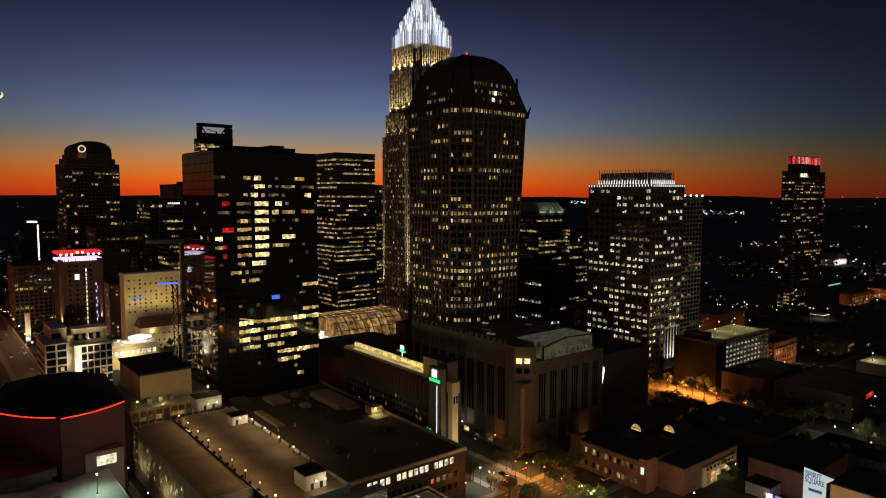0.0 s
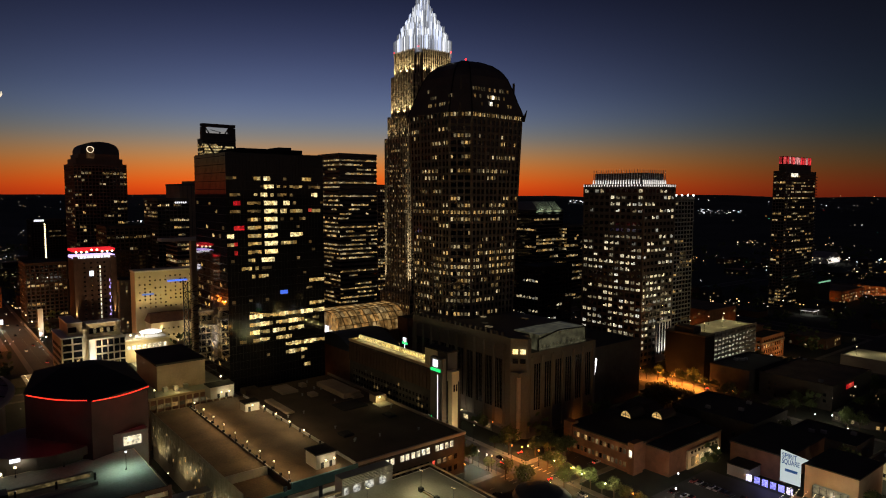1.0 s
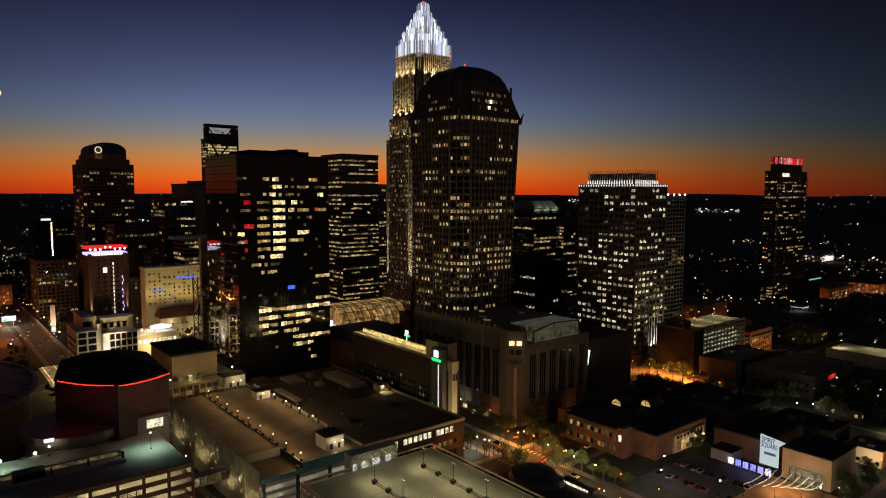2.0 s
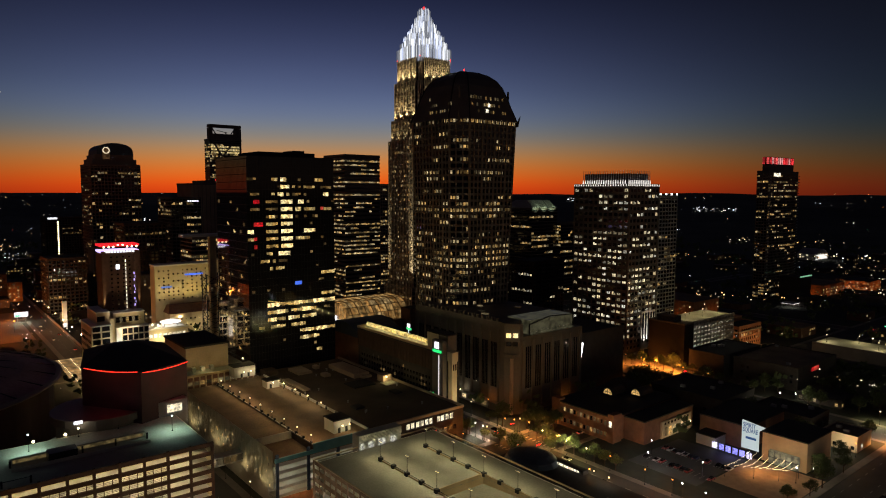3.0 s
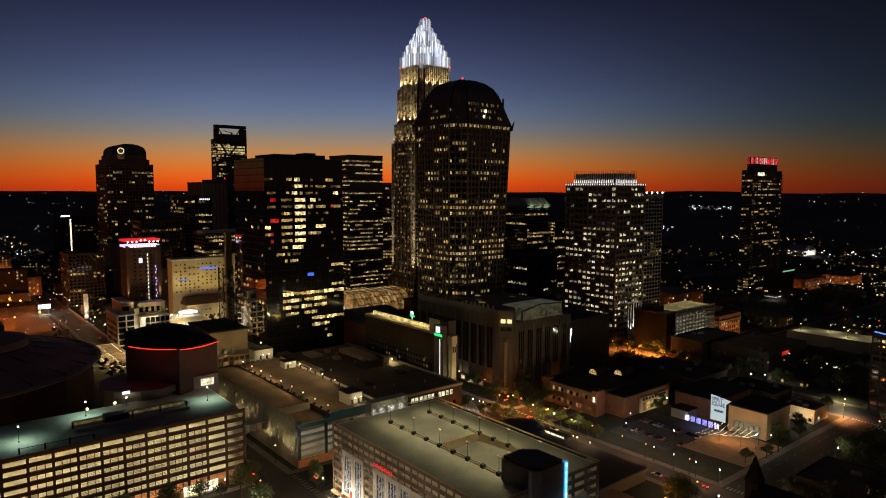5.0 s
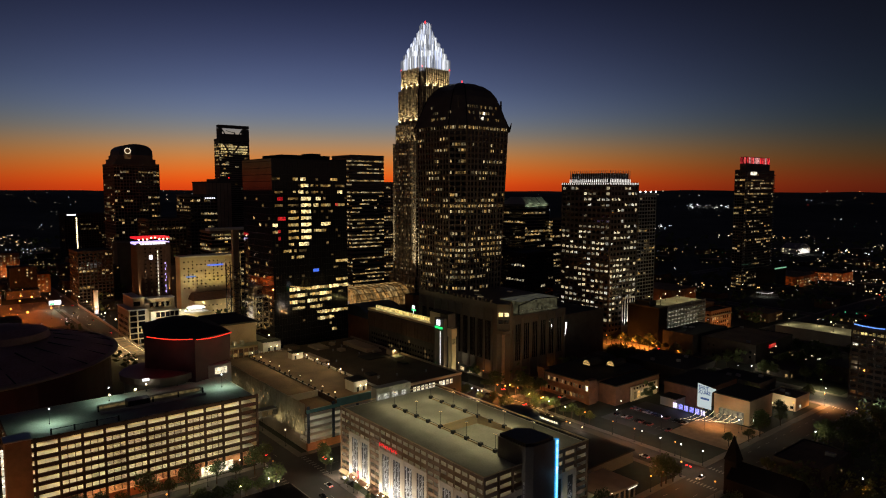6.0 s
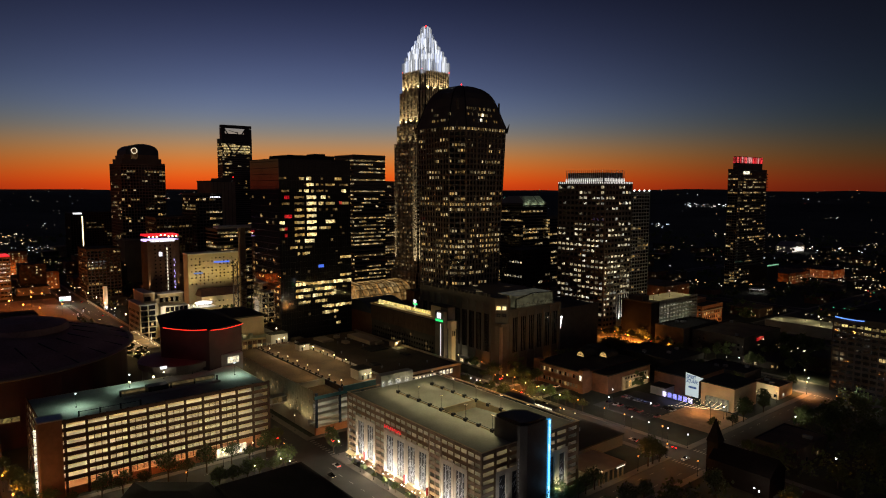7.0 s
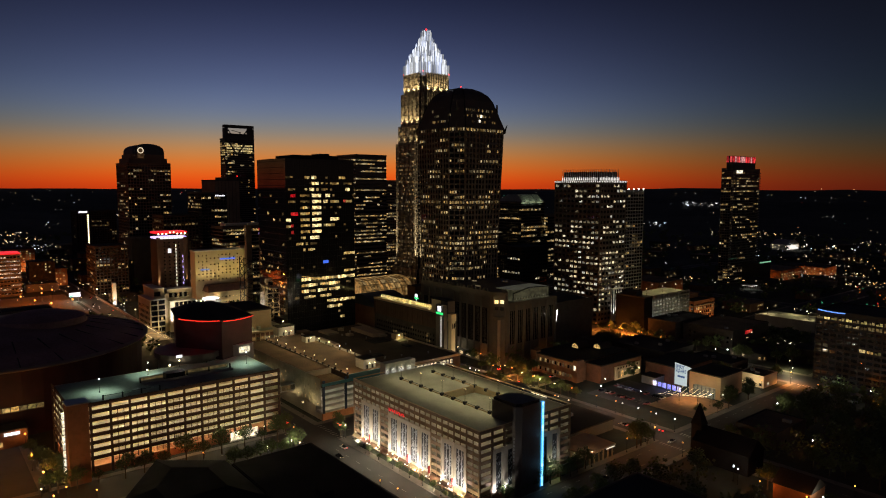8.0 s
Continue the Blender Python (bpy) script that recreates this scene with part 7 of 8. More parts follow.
# the market hall and pavilion behind the tan garage
t = thing("pavilion", "low dark pavilion with a rounded roof and lit canopy edge", "pavilion", (-80, 95, 0))
part("body", Geo().box(-98, 58, 0, -20, 112, 5.6), dark_stone, t)
part("roof", Geo().box(-98.5, 57.5, 5.6, -19.5, 112.5, 6.2), dark_roof, t)
part("round_roof", Geo().loft([[(-86 + 13 * s * math.cos(a), 104 + 11 * s * math.sin(a), z) for a in a16] for s, z in ((1, 6.2), (0.9, 8.2), (0.65, 9.6), (0.3, 10.3), (0.05, 10.5))]), navy_metal, t, "rounded dark roof")
pieces("canopy_light", Geo().cbox((0, 0, 0), (2.4, 0.2, 0.9)).mesh("canopy_light", win_bright), [(-76 + k * 2.9, 108.9, 7.0) for k in range(5)], t, "lit canopy panel")
part("canopy", Geo().box(-78, 109, 6.2, -61, 112.4, 7.8), dark_roof, t)
pieces("roof_unit", Geo().box(0, 0, 0, 5, 3, 1.5).mesh("roof_unit", grey_panel), [(-55, 70, 6.2), (-40, 95, 6.2), (-60, 88, 6.2)], t)
t = thing("loggia", "pale curved loggia with slim columns and a lit strip", "loggia", (-5, 72, 0))
part("roof", Geo().box(-16, 62, 5.6, 2, 84, 6.4), tan_precast, t)
part("wall", Geo().box(-16, 62, 0, -6, 84, 5.6), cream_stucco, t)
pieces("column", Geo().cyl(0, 0, 0, 5.6, 0.35).mesh("column", tan_precast), [(1, 63 + 3.3 * k, 0) for k in range(7)], t)
part("light_strip", Geo().box(2.0, 77, 5.1, 2.2, 83, 5.5), led_soft, t)
point((-2, 70, 4.6), 220, CREAM)


# ---- plain low blocks ----
def lowrise(x0, x1, y0, y1, h, wall, seed, lit=0.12, win=None, label="plain low brick building with a flat dark roof", pitched=False, far=False):
    rng = random.Random(seed)
    t = thing("low_building", label, "building", ((x0 + x1) / 2, (y0 + y1) / 2, 0), "low buildings")
    part("body", Geo().box(x0, y0, 0, x1, y1, h), wall, t)
    if pitched:
        m = (y0 + y1) / 2
        part("roof", Geo().add([(x0 - 0.5, y0 - 0.5, h), (x1 + 0.5, y0 - 0.5, h), (x1 + 0.5, y1 + 0.5, h), (x0 - 0.5, y1 + 0.5, h), (x0 - 0.5, m, h + (y1 - y0) * 0.32), (x1 + 0.5, m, h + (y1 - y0) * 0.32)], [(3, 2, 1, 0), (0, 1, 5, 4), (2, 3, 4, 5), (1, 2, 5), (3, 0, 4)]), dark_roof, t)
    else:
        part("roof", Geo().box(x0 + 0.4, y0 + 0.4, h, x1 - 0.4, y1 - 0.4, h + 0.25), rng.choice((dark_roof, dark_roof, brown_roof)), t)
        if not far:
            g = Geo()
            ring_box(g, x0, y0, x1, y1, h - 0.5, h + 0.9, 0.15)
            part("parapet", g, wall, t)
        for _ in range(0 if far else rng.randrange(1, 4)):
            if x1 - x0 > 9 and y1 - y0 > 9:
                cx_, cy_ = rng.uniform(x0 + 3, x1 - 4), rng.uniform(y0 + 3, y1 - 4)
                part("roof_unit", Geo().box(cx_, cy_, h + 0.25, cx_ + 2.4, cy_ + 1.8, h + 1.7), grey_panel, t)
    mats, joined = {}, Geo()
    for sd, n in (("y", int((x1 - x0) / 4)), ("x", int((y1 - y0) / 4))):
        for f in range(int((h - 1) / 3.5)):
            for k in range(n):
                r = rng.random()
                mt = (win or win_dim) if r < lit else (dark_glass if r < lit + 0.25 and n * h < 160 else None)
                if mt is None:
                    continue
                if far:
                    if mt is not dark_glass:
                        joined.cbox((x0 + 2 + 4 * k, y0 - 0.03, 2 + 3.5 * f) if sd == "y" else (x1 + 0.03, y0 + 2 + 4 * k, 2 + 3.5 * f), (1.6, 0.2, 1.7) if sd == "y" else (0.2, 1.6, 1.7))
                    continue
                if (sd, mt.name) not in mats:
                    mats[sd, mt.name] = Geo().cbox((0, 0, 0), (1.6, 0.2, 1.7) if sd == "y" else (0.2, 1.6, 1.7)).mesh("window", mt)
                pieces("window", mats[sd, mt.name], [(x0 + 2 + 4 * k, y0 - 0.03, 2 + 3.5 * f) if sd == "y" else (x1 + 0.03, y0 + 2 + 4 * k, 2 + 3.5 * f)], t)
    if joined.v:
        part("far_glazing", joined, win_warm_i, t, "small warm lit windows", "stuff")
    return t


lowrise(26, 46, 150, 182, 7.5, night_brick, 103, 0.05, label="low brick building with small windows")
lowrise(68, 82, 98, 112, 7, orange_brick, 104, 0.0, label="small orange brick house", pitched=True)
lowrise(-20, -4, 244, 262, 7, cream_stucco, 105, 0.1, win_bright, label="small pale shop with a bright front")
lowrise(-108, -66, 325, 384, 14, night_brick, 106, 0.01, label="dark theatre block with a red sign")
lowrise(-110, -66, 232, 268, 12, night_brick, 107, 0.02)
lowrise(-56, -26, 246, 268, 10, night_brick, 108, 0.03)
t = tower("brick_building", "brick building with lit windows in warm street light", -182, -146, 406, 442, 17.5, 4.1, 3.6, 0.3, orange_brick, win=win_warm, seed=109, category="building", pier=1.5, span=1.6)
part("attic", Geo().box(-178, 412, 17.5, -160, 438, 21.5).box(-178.4, 411.6, 21.5, -159.6, 438.4, 22), orange_brick, t, "set-back brick attic")
part("cornice", Geo().box(-183, 405, 13.2, -145, 406, 14.2).box(-146, 406, 13.2, -145, 443, 14.2), tan_stone, t, "pale stone cornice")
lowrise(-138, -112, 320, 372, 14, night_brick, 110, 0.0, label="dark block behind trees")
lowrise(30, 70, 20, 60, 8, dark_stone, 111, 0.0)
lowrise(-160, -120, -215, -190, 10, brown_brick, 112, 0.06)
point((-8, 238, 5), 900, CREAM), point((-139, 412, 6), 1300, (1, 0.5, 0.16)), point((-139, 432, 5), 1300, (1, 0.5, 0.16)), point((-150, 402, 5), 1000, (1, 0.5, 0.16))
t = thing("red_sign", "red glowing sign on a dark wall", "sign", (-65.5, 350, 10))
pieces("sign_bar", Geo().cbox((0, 0, 0), (0.2, 1.3, 2.6)).mesh("sign_bar", win_red), [(-65.6, 345 + 1.9 * k, 11.2) for k in range(6)], t)
t = thing("dark_block", "windowless dark tower block by the avenue", "building", (-155, 324, 0))
# Near-black body colour keeps it shadowed beside the orange lamps.
part("body", Geo().box(-170, 318, 0, -141, 330, 32), shadow_felt, t)
part("roof_house", Geo().box(-164, 319, 32, -150, 328, 36), night_brick, t)
part("cornice", Geo().box(-170.4, 317.6, 31.2, -140.6, 330, 32.2), night_brick, t)
tower("office_block", "brown office building with lit windows and blue roof light", 7, 62, 290, 330, 46, 3.6, 4.2, 0.3, night_brick, win=win_strip, seed=114, category="building", pier=0.8, span=1.5, run=0.75, rows=lambda f: {11: 2.9, 10: 2.4, 7: 0.9, 6: 0.3}.get(f, 0.06))
part("blue_line", Geo().bar((8, 289.4, 46.9), (13, 289.1, 46.4), 0.6).bar((13, 289.1, 46.4), (20, 289.1, 46.2), 0.6).bar((20, 289.1, 46.2), (24, 289.3, 46.4), 0.6), win_blue, bpy.data.objects["office_block.001"], "blue light line at the roof edge")
t = thing("parking_deck", "far parking garage with a yellow-lit roof", "parking garage", (-165, 365, 0))
deck(t, -173, -147, 331, 399, 29.5, 3.2, 8, concrete, concrete, grey_panel, None, 14, 8, inset=5, edge=1.1, roof=deck_concrete)
for x in (-168, -157):
    for y in (345, 370, 392):
        lamp_post((x, y, 29.5), 6, 0, 1300, (1, 0.82, 0.36), bulb_warm, label="roof deck lamp post")
pieces("tube_light", Geo().box(-0.1, 0, -0.1, 0.1, 60, 0).mesh("tube_light", tube_cool), [(-150.5, 335, 29 - 3.2 * f) for f in range(1, 7)], t)
t = thing("parking_deck", "long low parking garage with a pale lit roof", "parking garage", (-60, 456, 0))
part("body", Geo().box(-104, 440, 0, 20, 474, 8), concrete, t)
part("roof", Geo().box(-104, 440, 8, 20, 474, 8.3), deck_concrete, t)
part("parapet", Geo().box(19.6, 440, 8.3, 20, 474, 9.4).box(-104, 439.8, 8.3, 19.6, 440.2, 9.4), concrete, t)
for k in range(7):
    lamp_post((-98 + 18 * k, 452 + 14 * (k % 2), 8.3), 6, 0, 2600, (1, 0.86, 0.42), bulb_warm, label="roof deck lamp post")
tower("office_block", "white-windowed office block by the ring road", -740, -708, -108, -67.3, 48, 4.6, 3.4, 0.7, dark_stone, win=win_white, seed=116, category="building", pier=0.8, span=2.7, run=0.8, rows=lambda f: 1.2 if f > 3 else 0.15)
part("pink_band", Geo().box(-740.5, -108.5, 48.2, -707.4, -66.8, 49.6), sign_red, bpy.data.objects["office_block.002"], "red light band at the roof edge")

t = thing("lit_board", "bright white and green roadside sign board on two posts", "sign", (-628, -27, 0))
pieces("post", Geo().cyl(0, 0, 0, 6, 0.25).mesh("post", grey_metal), [(-628, -31, 0), (-628, -24, 0)], t)
part("panel", Geo().box(-628.4, -33, 5, -627.8, -22, 9.5), sign_white, t, "white lit panel"), part("panel", Geo().box(-627.8, -32.4, 5.4, -627.6, -28, 7), sign_green, t, "green lit panel")
point((-622, -27, 6), 5000, (0.8, 1, 0.75))

# station canopy and rail street
# Roof panels emit, in place of warm light shining up through them.
canopy_glow = glow("glowing_canopy_panel", [(1, 0.52, 0.16), (1, 0.6, 0.22), (1, 0.46, 0.12)], 0.2, 0.75, pattern=0.25)
t = thing("station_canopy", "ribbed station canopy, its panels glowing as if lit from below", "station canopy", (-368, -14, 0))
for k in range(17):
    part("roof_panel", Geo().box(-406 + k * 4, -33, 8, -402.6 + k * 4, -12, 8.25), canopy_glow, t)
pieces("post", Geo().cyl(0, 0, 0, 8, 0.25).mesh("post", grey_metal), [(-394 + 12 * k, y, 0.15) for k in range(5) for y in (-22.5, -4.5)], t)
pieces("bulb", Geo().ball(0, 0, 0, 0.2, 6, 4).mesh("bulb", bulb_warm), [(-404 + 4 * k, y, 8.6) for k in range(17) for y in (-31, -24, -15)], t)
for k in range(4):
    point((-394 + 16 * k, -22, 5), 2600, (1, 0.62, 0.24))
t = thing("rail_wall", "low pale wall beside the rail street", "wall", (-520, -4, 0))
part("wall", Geo().box(-640, -4.4, 0, -410, -3.8, 2.2), concrete, t)
t = thing("light_pylon", "tall lit white advertising pylon", "pylon", (-576, 1, 0))
part("shaft", Geo().box(-578, -1, 0, -574, 2.5, 24), white_panel, t)
part("lamp", Geo().ball(-572, 0, 3, 1.0), bulb_cool, t)
spot((-568, 0, 2), (-575, 1, 16), 6000, CREAM, 60)
solo("plaza", Geo().box(-690, -112, -0.2, -530, -28, 0.08), paving, "orange-lit paved square by the ring road", "pavement", "structure")
solo("plaza", Geo().box(-200, 297.5, -0.2, -125, 317, 0.1), paving, "orange-lit paved corner by the avenue", "pavement", "structure")
for x in range(-640, -400, 40):
    lamp_post((x, -3, 0.15), 9, 0, 3000, (1, 0.62, 0.26), bulb_warm, label="street lamp with a glowing round head", globe=0.6, group="street lamps")
for x, y in ((-573, -39), (-590, -70), (-640, -57), (-625, -78), (-560, -60), (-546, -80), (-660, -44), (-676, -52)):
    lamp_post((x, y, 0), 10, 0, 15000, (1, 0.2, 0.015), bulb_sodium, label="tall orange street lamp", globe=0.9, group="street lamps")

# street lamps
for x, y, w, c, b in ((-134.6, 114, 3600, (1, 0.95, 0.75), bulb_cool), (-129.3, 114.2, 3600, (1, 0.95, 0.75), bulb_cool), (-138.6, 133.4, 4200, (1, 0.66, 0.3), bulb_warm), (-128, 146.4, 6500, SODIUM, bulb_sodium), (-125, 136.4, 4600, (1, 0.5, 0.16), bulb_warm), (-96, 134, 3600, (1, 0.62, 0.24), bulb_warm), (-106.4, 133.6, 900, (1, 0.9, 0.4), bulb_warm), (-126.6, 134, 1600, SODIUM, bulb_sodium),
                      (-57.4, 150.6, 1600, (1, 0.95, 0.85), bulb_cool), (-52, 114.6, 900, CREAM, bulb_warm), (-62.4, 115, 900, SODIUM, bulb_sodium), (-34.4, 133.6, 1500, SODIUM, bulb_sodium), (-8.6, 133.2, 700, CREAM, bulb_cool), (2.2, 133.4, 800, CREAM, bulb_cool), (-19.4, 133, 500, CREAM, bulb_cool), (-7.5, 186, 500, CREAM, bulb_cool), (-2.8, 191.4, 500, CREAM, bulb_cool),
                      (-2.4, 237.6, 500, SODIUM, bulb_sodium), (-11.4, 297.4, 5200, (1, 0.86, 0.4), bulb_warm), (1.2, 270.2, 3000, (1, 0.86, 0.5), bulb_warm), (23.4, 255, 600, SODIUM, bulb_sodium), (29, 265, 1000, COOL, bulb_cool), (48.2, 265, 700, CREAM, bulb_cool), (59.5, 242, 600, SODIUM, bulb_sodium), (63.8, 145.3, 500, SODIUM, bulb_sodium), (52.7, 99.5, 500, CREAM, bulb_cool),
                      (64, 95, 900, SODIUM, bulb_sodium), (86, 100, 500, CREAM, bulb_cool), (-61.4, 291, 1600, CREAM, bulb_cool), (-55, 296.4, 900, CREAM, bulb_cool), (-41.6, 280.4, 700, CREAM, bulb_warm), (-95.6, -115.2, 900, SODIUM, bulb_sodium), (-89.7, -31, 700, CREAM, bulb_warm), (-110, -132, 900, (0.9, 1, 0.4), bulb_warm), (-100.2, -129.2, 1800, SODIUM, bulb_sodium),
                      (-22.7, -22.9, 700, SODIUM, bulb_sodium), (-13.3, -4.9, 500, CREAM, bulb_cool), (-74, -5, 1500, CREAM, bulb_warm), (-52, -5, 1500, CREAM, bulb_warm), (-30, -5, 1500, CREAM, bulb_warm), (-65, 164.8, 450, CREAM, bulb_cool), (-47.4, 133.5, 700, SODIUM, bulb_sodium), (-65.6, 133.6, 500, SODIUM, bulb_sodium), (-78, 132.4, 1500, (1, 0.9, 0.4), bulb_warm), (-90, 132.4, 1700, (1, 0.9, 0.4), bulb_warm),
                      (-12, 133.8, 700, SODIUM, bulb_sodium), (-92, 115, 1800, WARM, bulb_warm), (-127, 115, 2600, SODIUM, bulb_warm), (-97, 133.8, 2400, SODIUM, bulb_sodium), (-130, 130.6, 5000, SODIUM, bulb_sodium), (-118, 136.0, 5000, SODIUM, bulb_sodium),
                      (-60, 115, 300, CREAM, bulb_warm), (-30, 133.7, 400, CREAM, bulb_cool), (-36, 160, 500, CREAM, bulb_cool), (2.6, 115, 1500, SODIUM, bulb_sodium), (19, 134, 250, SODIUM, bulb_sodium),
                      (-160, 146.6, 150, SODIUM, bulb_sodium), (-185, 146.6, 200, CREAM, bulb_warm), (-210, 115, 400, CREAM, bulb_warm), (-128, 100, 900, SODIUM, bulb_sodium), (-96, 64, 500, SODIUM, bulb_sodium),
                      (-128, 296, 5000, SODIUM, bulb_sodium), (-150, 296, 7000, SODIUM, bulb_sodium), (-110, 296, 6500, SODIUM, bulb_sodium), (-162, 298, 7000, SODIUM, bulb_sodium), (-98, 268, 3000, SODIUM, bulb_sodium), (-175, 297, 4500, SODIUM, bulb_sodium),
                      (-2, 280, 2500, CREAM, bulb_cool), (2, 268, 9000, SODIUM, bulb_sodium), (-10, 228, 800, CREAM, bulb_warm), (24, 200, 500, CREAM, bulb_cool),
                      (-96, -3, 900, CREAM, bulb_warm), (-64, -4.6, 250, CREAM, bulb_warm), (-40, -4.6, 250, CREAM, bulb_warm), (-110, -24, 700, SODIUM, bulb_sodium), (-94.4, -33, 700, CREAM, bulb_warm), (-94.4, -45, 500, (1, 0.9, 0.4), bulb_warm), (-117.5, -50, 900, (1, 0.9, 0.4), bulb_warm), (-106, -70, 350, SODIUM, bulb_sodium), (-106, -124, 600, SODIUM, bulb_sodium), (-150, -130, 600, SODIUM, bulb_sodium),
                      (-120, -35, 500, CREAM, bulb_warm), (-18, -4.8, 300, CREAM, bulb_warm), (50, 101, 90, CREAM, bulb_cool), (82, 95, 250, SODIUM, bulb_sodium), (2.6, 92, 1100, SODIUM, bulb_sodium), (2.4, 66, 500, (1, 0.6, 0.3), bulb_warm), (22, 108, 300, SODIUM, bulb_sodium), (0.8, 110, 900, (1, 0.95, 0.4), bulb_warm), (1.6, 39, 1500, (0.85, 1, 0.5), bulb_warm), (2.2, 25, 900, (0.85, 1, 0.6), bulb_warm), (-33, -24.2, 700, SODIUM, bulb_sodium), (43, 286, 250, SODIUM, bulb_sodium), (59, 158, 120, CREAM, bulb_cool), (70, 160, 80, SODIUM, bulb_sodium), (90, 120, 90, SODIUM, bulb_sodium)):
    if w >= 2500:
        lamp_post((x, y, 0.15), 7.5, 0, w * 1.5, c, b, label="street lamp throwing its light down", group="street lamps", cone=150)
    else:
        lamp_post((x, y, 0.15), 6.5, 0, w * 1.5, c, b, label="street lamp with a glowing round head", globe=0.34, group="street lamps")
solo("tram_platform", Geo().box(-96, -5.8, -0.2, -84, -0.6, 0.35), paving, "brightly lit tram platform paving", "pavement", "structure")
point((-90, -3.5, 4.5), 700, CREAM)
t = thing("tram_shelter", "small dark tram shelter", "shelter", (-82, -4, 0.15))
part("roof", Geo().box(-84, -5.4, 3.0, -78, -2.6, 3.2), black_metal, t), part("back", Geo().box(-84, -2.8, 0.15, -78, -2.6, 3.0), dark_glass, t)

# signals at the two crossings
def signal(x, y, yaw, mat, label):
    t = thing("traffic_light", label, "traffic light", (0, 0, 0), "traffic lights")
    part("pole", Geo().cyl(0, 0, 0, 6.2, 0.12, 0.09, 8).bar((0, 0, 6.0), (5.2, 0, 6.2), 0.14), black_metal, t)
    for q in (3.2, 5.0):
        hd = part("head", Geo().box(q - 0.22, -0.2, 5.2, q + 0.22, 0.2, 6.5), black_metal, t)
        part("lens", Geo().box(q - 0.2, -0.36, 6.0 if mat is beacon_red else 5.3, q + 0.2, 0.36, 6.4 if mat is beacon_red else 5.7).box(q - 0.36, -0.2, 6.02 if mat is beacon_red else 5.32, q + 0.36, 0.2, 6.38 if mat is beacon_red else 5.68), mat, hd, "lit signal lens")
    t.matrix_basis = pose(x, y, 0.15, 0, 0, yaw)


for x, y, yaw, mat in ((-124, 115, 0, beacon_red), (-96, 115, 90, beacon_red), (2, 115, 0, beacon_red), (-124, 134, 270, beacon_red), (-124, 296, 270, beacon_red), (-96, 270, 90, beacon_red), (-96, -4, 180, beacon_red), (-124, -23, 0, beacon_red)):
    signal(x, y, yaw, mat, "dark traffic signal with a lit red lens" if mat is beacon_red else "dark traffic signal with a lit green lens")
point((-118, 147.6, 4.5), 1500, SODIUM), point((-100, 129, 5), 2200, (1, 0.5, 0.16)), point((-124, 151.5, 4), 900, SODIUM)

# church spire
t = thing("church", "dark church with a pointed spire, coloured as in shadow", "church", (34, 118, 0))
# Nave, tower and roofs are coloured black to pass for shadow.
part("nave", Geo().box(26, 110, 0, 52, 124, 9), shadow_felt, t)
part("roof", Geo().add([(25.5, 109.5, 9), (52.5, 109.5, 9), (52.5, 124.5, 9), (25.5, 124.5, 9), (25.5, 117, 15), (52.5, 117, 15)], [(3, 2, 1, 0), (0, 1, 5, 4), (2, 3, 4, 5), (1, 2, 5), (3, 0, 4)]), shadow_felt, t)
part("tower", Geo().box(22.5, 114, 0, 27.5, 119, 15), shadow_felt, t)
part("spire", Geo().loft([[(22.2, 113.7, 15), (27.8, 113.7, 15), (27.8, 119.3, 15), (22.2, 119.3, 15)], [(24.9, 116.4, 25), (25.1, 116.4, 25), (25.1, 116.6, 25), (24.9, 116.6, 25)]]), shadow_felt, t)


# ---- trees ----
def tree(seed, h):
    rng = random.Random(seed)
    t = thing("tree", "leafy broad street tree", "tree", (0, 0, 0), "trees")
    g = Geo()
    g.cyl(0, 0, 0, h * 0.45, h * 0.028, h * 0.018, 7)
    tips = []
    for k in range(7):
        a, r, z = 2 * math.pi * k / 7 + rng.uniform(-0.3, 0.3), h * rng.uniform(0.16, 0.3), h * rng.uniform(0.55, 0.82)
        p = (r * math.cos(a), r * math.sin(a), z)
        g.bar((0, 0, h * rng.uniform(0.3, 0.44)), p, h * 0.016)
        tips.append(p)
    tips.append((0, 0, h * 0.85))
    part("trunk", g, bark, t)
    c = Geo()
    for px_, py_, pz_ in tips:
        s = h * rng.uniform(0.15, 0.23)
        for _ in range(120):
            v = Vector((rng.gauss(0, 1), rng.gauss(0, 1), rng.gauss(0, 0.8))).normalized() * s * rng.uniform(0.45, 1.08)
            n1 = Vector((rng.gauss(0, 1), rng.gauss(0, 1), rng.gauss(0, 1))).normalized()
            n2 = n1.orthogonal().normalized() * h * rng.uniform(0.022, 0.04)
            n3 = n1.cross(n2).normalized() * h * rng.uniform(0.018, 0.03)
            o = Vector((px_, py_, pz_)) + v
            c.add([tuple(o + n2), tuple(o + n3), tuple(o - n2), tuple(o - n3 * 0.8)], [(0, 1, 2, 3)])
    me = bpy.data.meshes.new("crown")
    me.from_pydata(c.v, [], c.f)
    me.materials.append(leaf)
    ob = new("crown", me)
    ob.parent = t
    return t


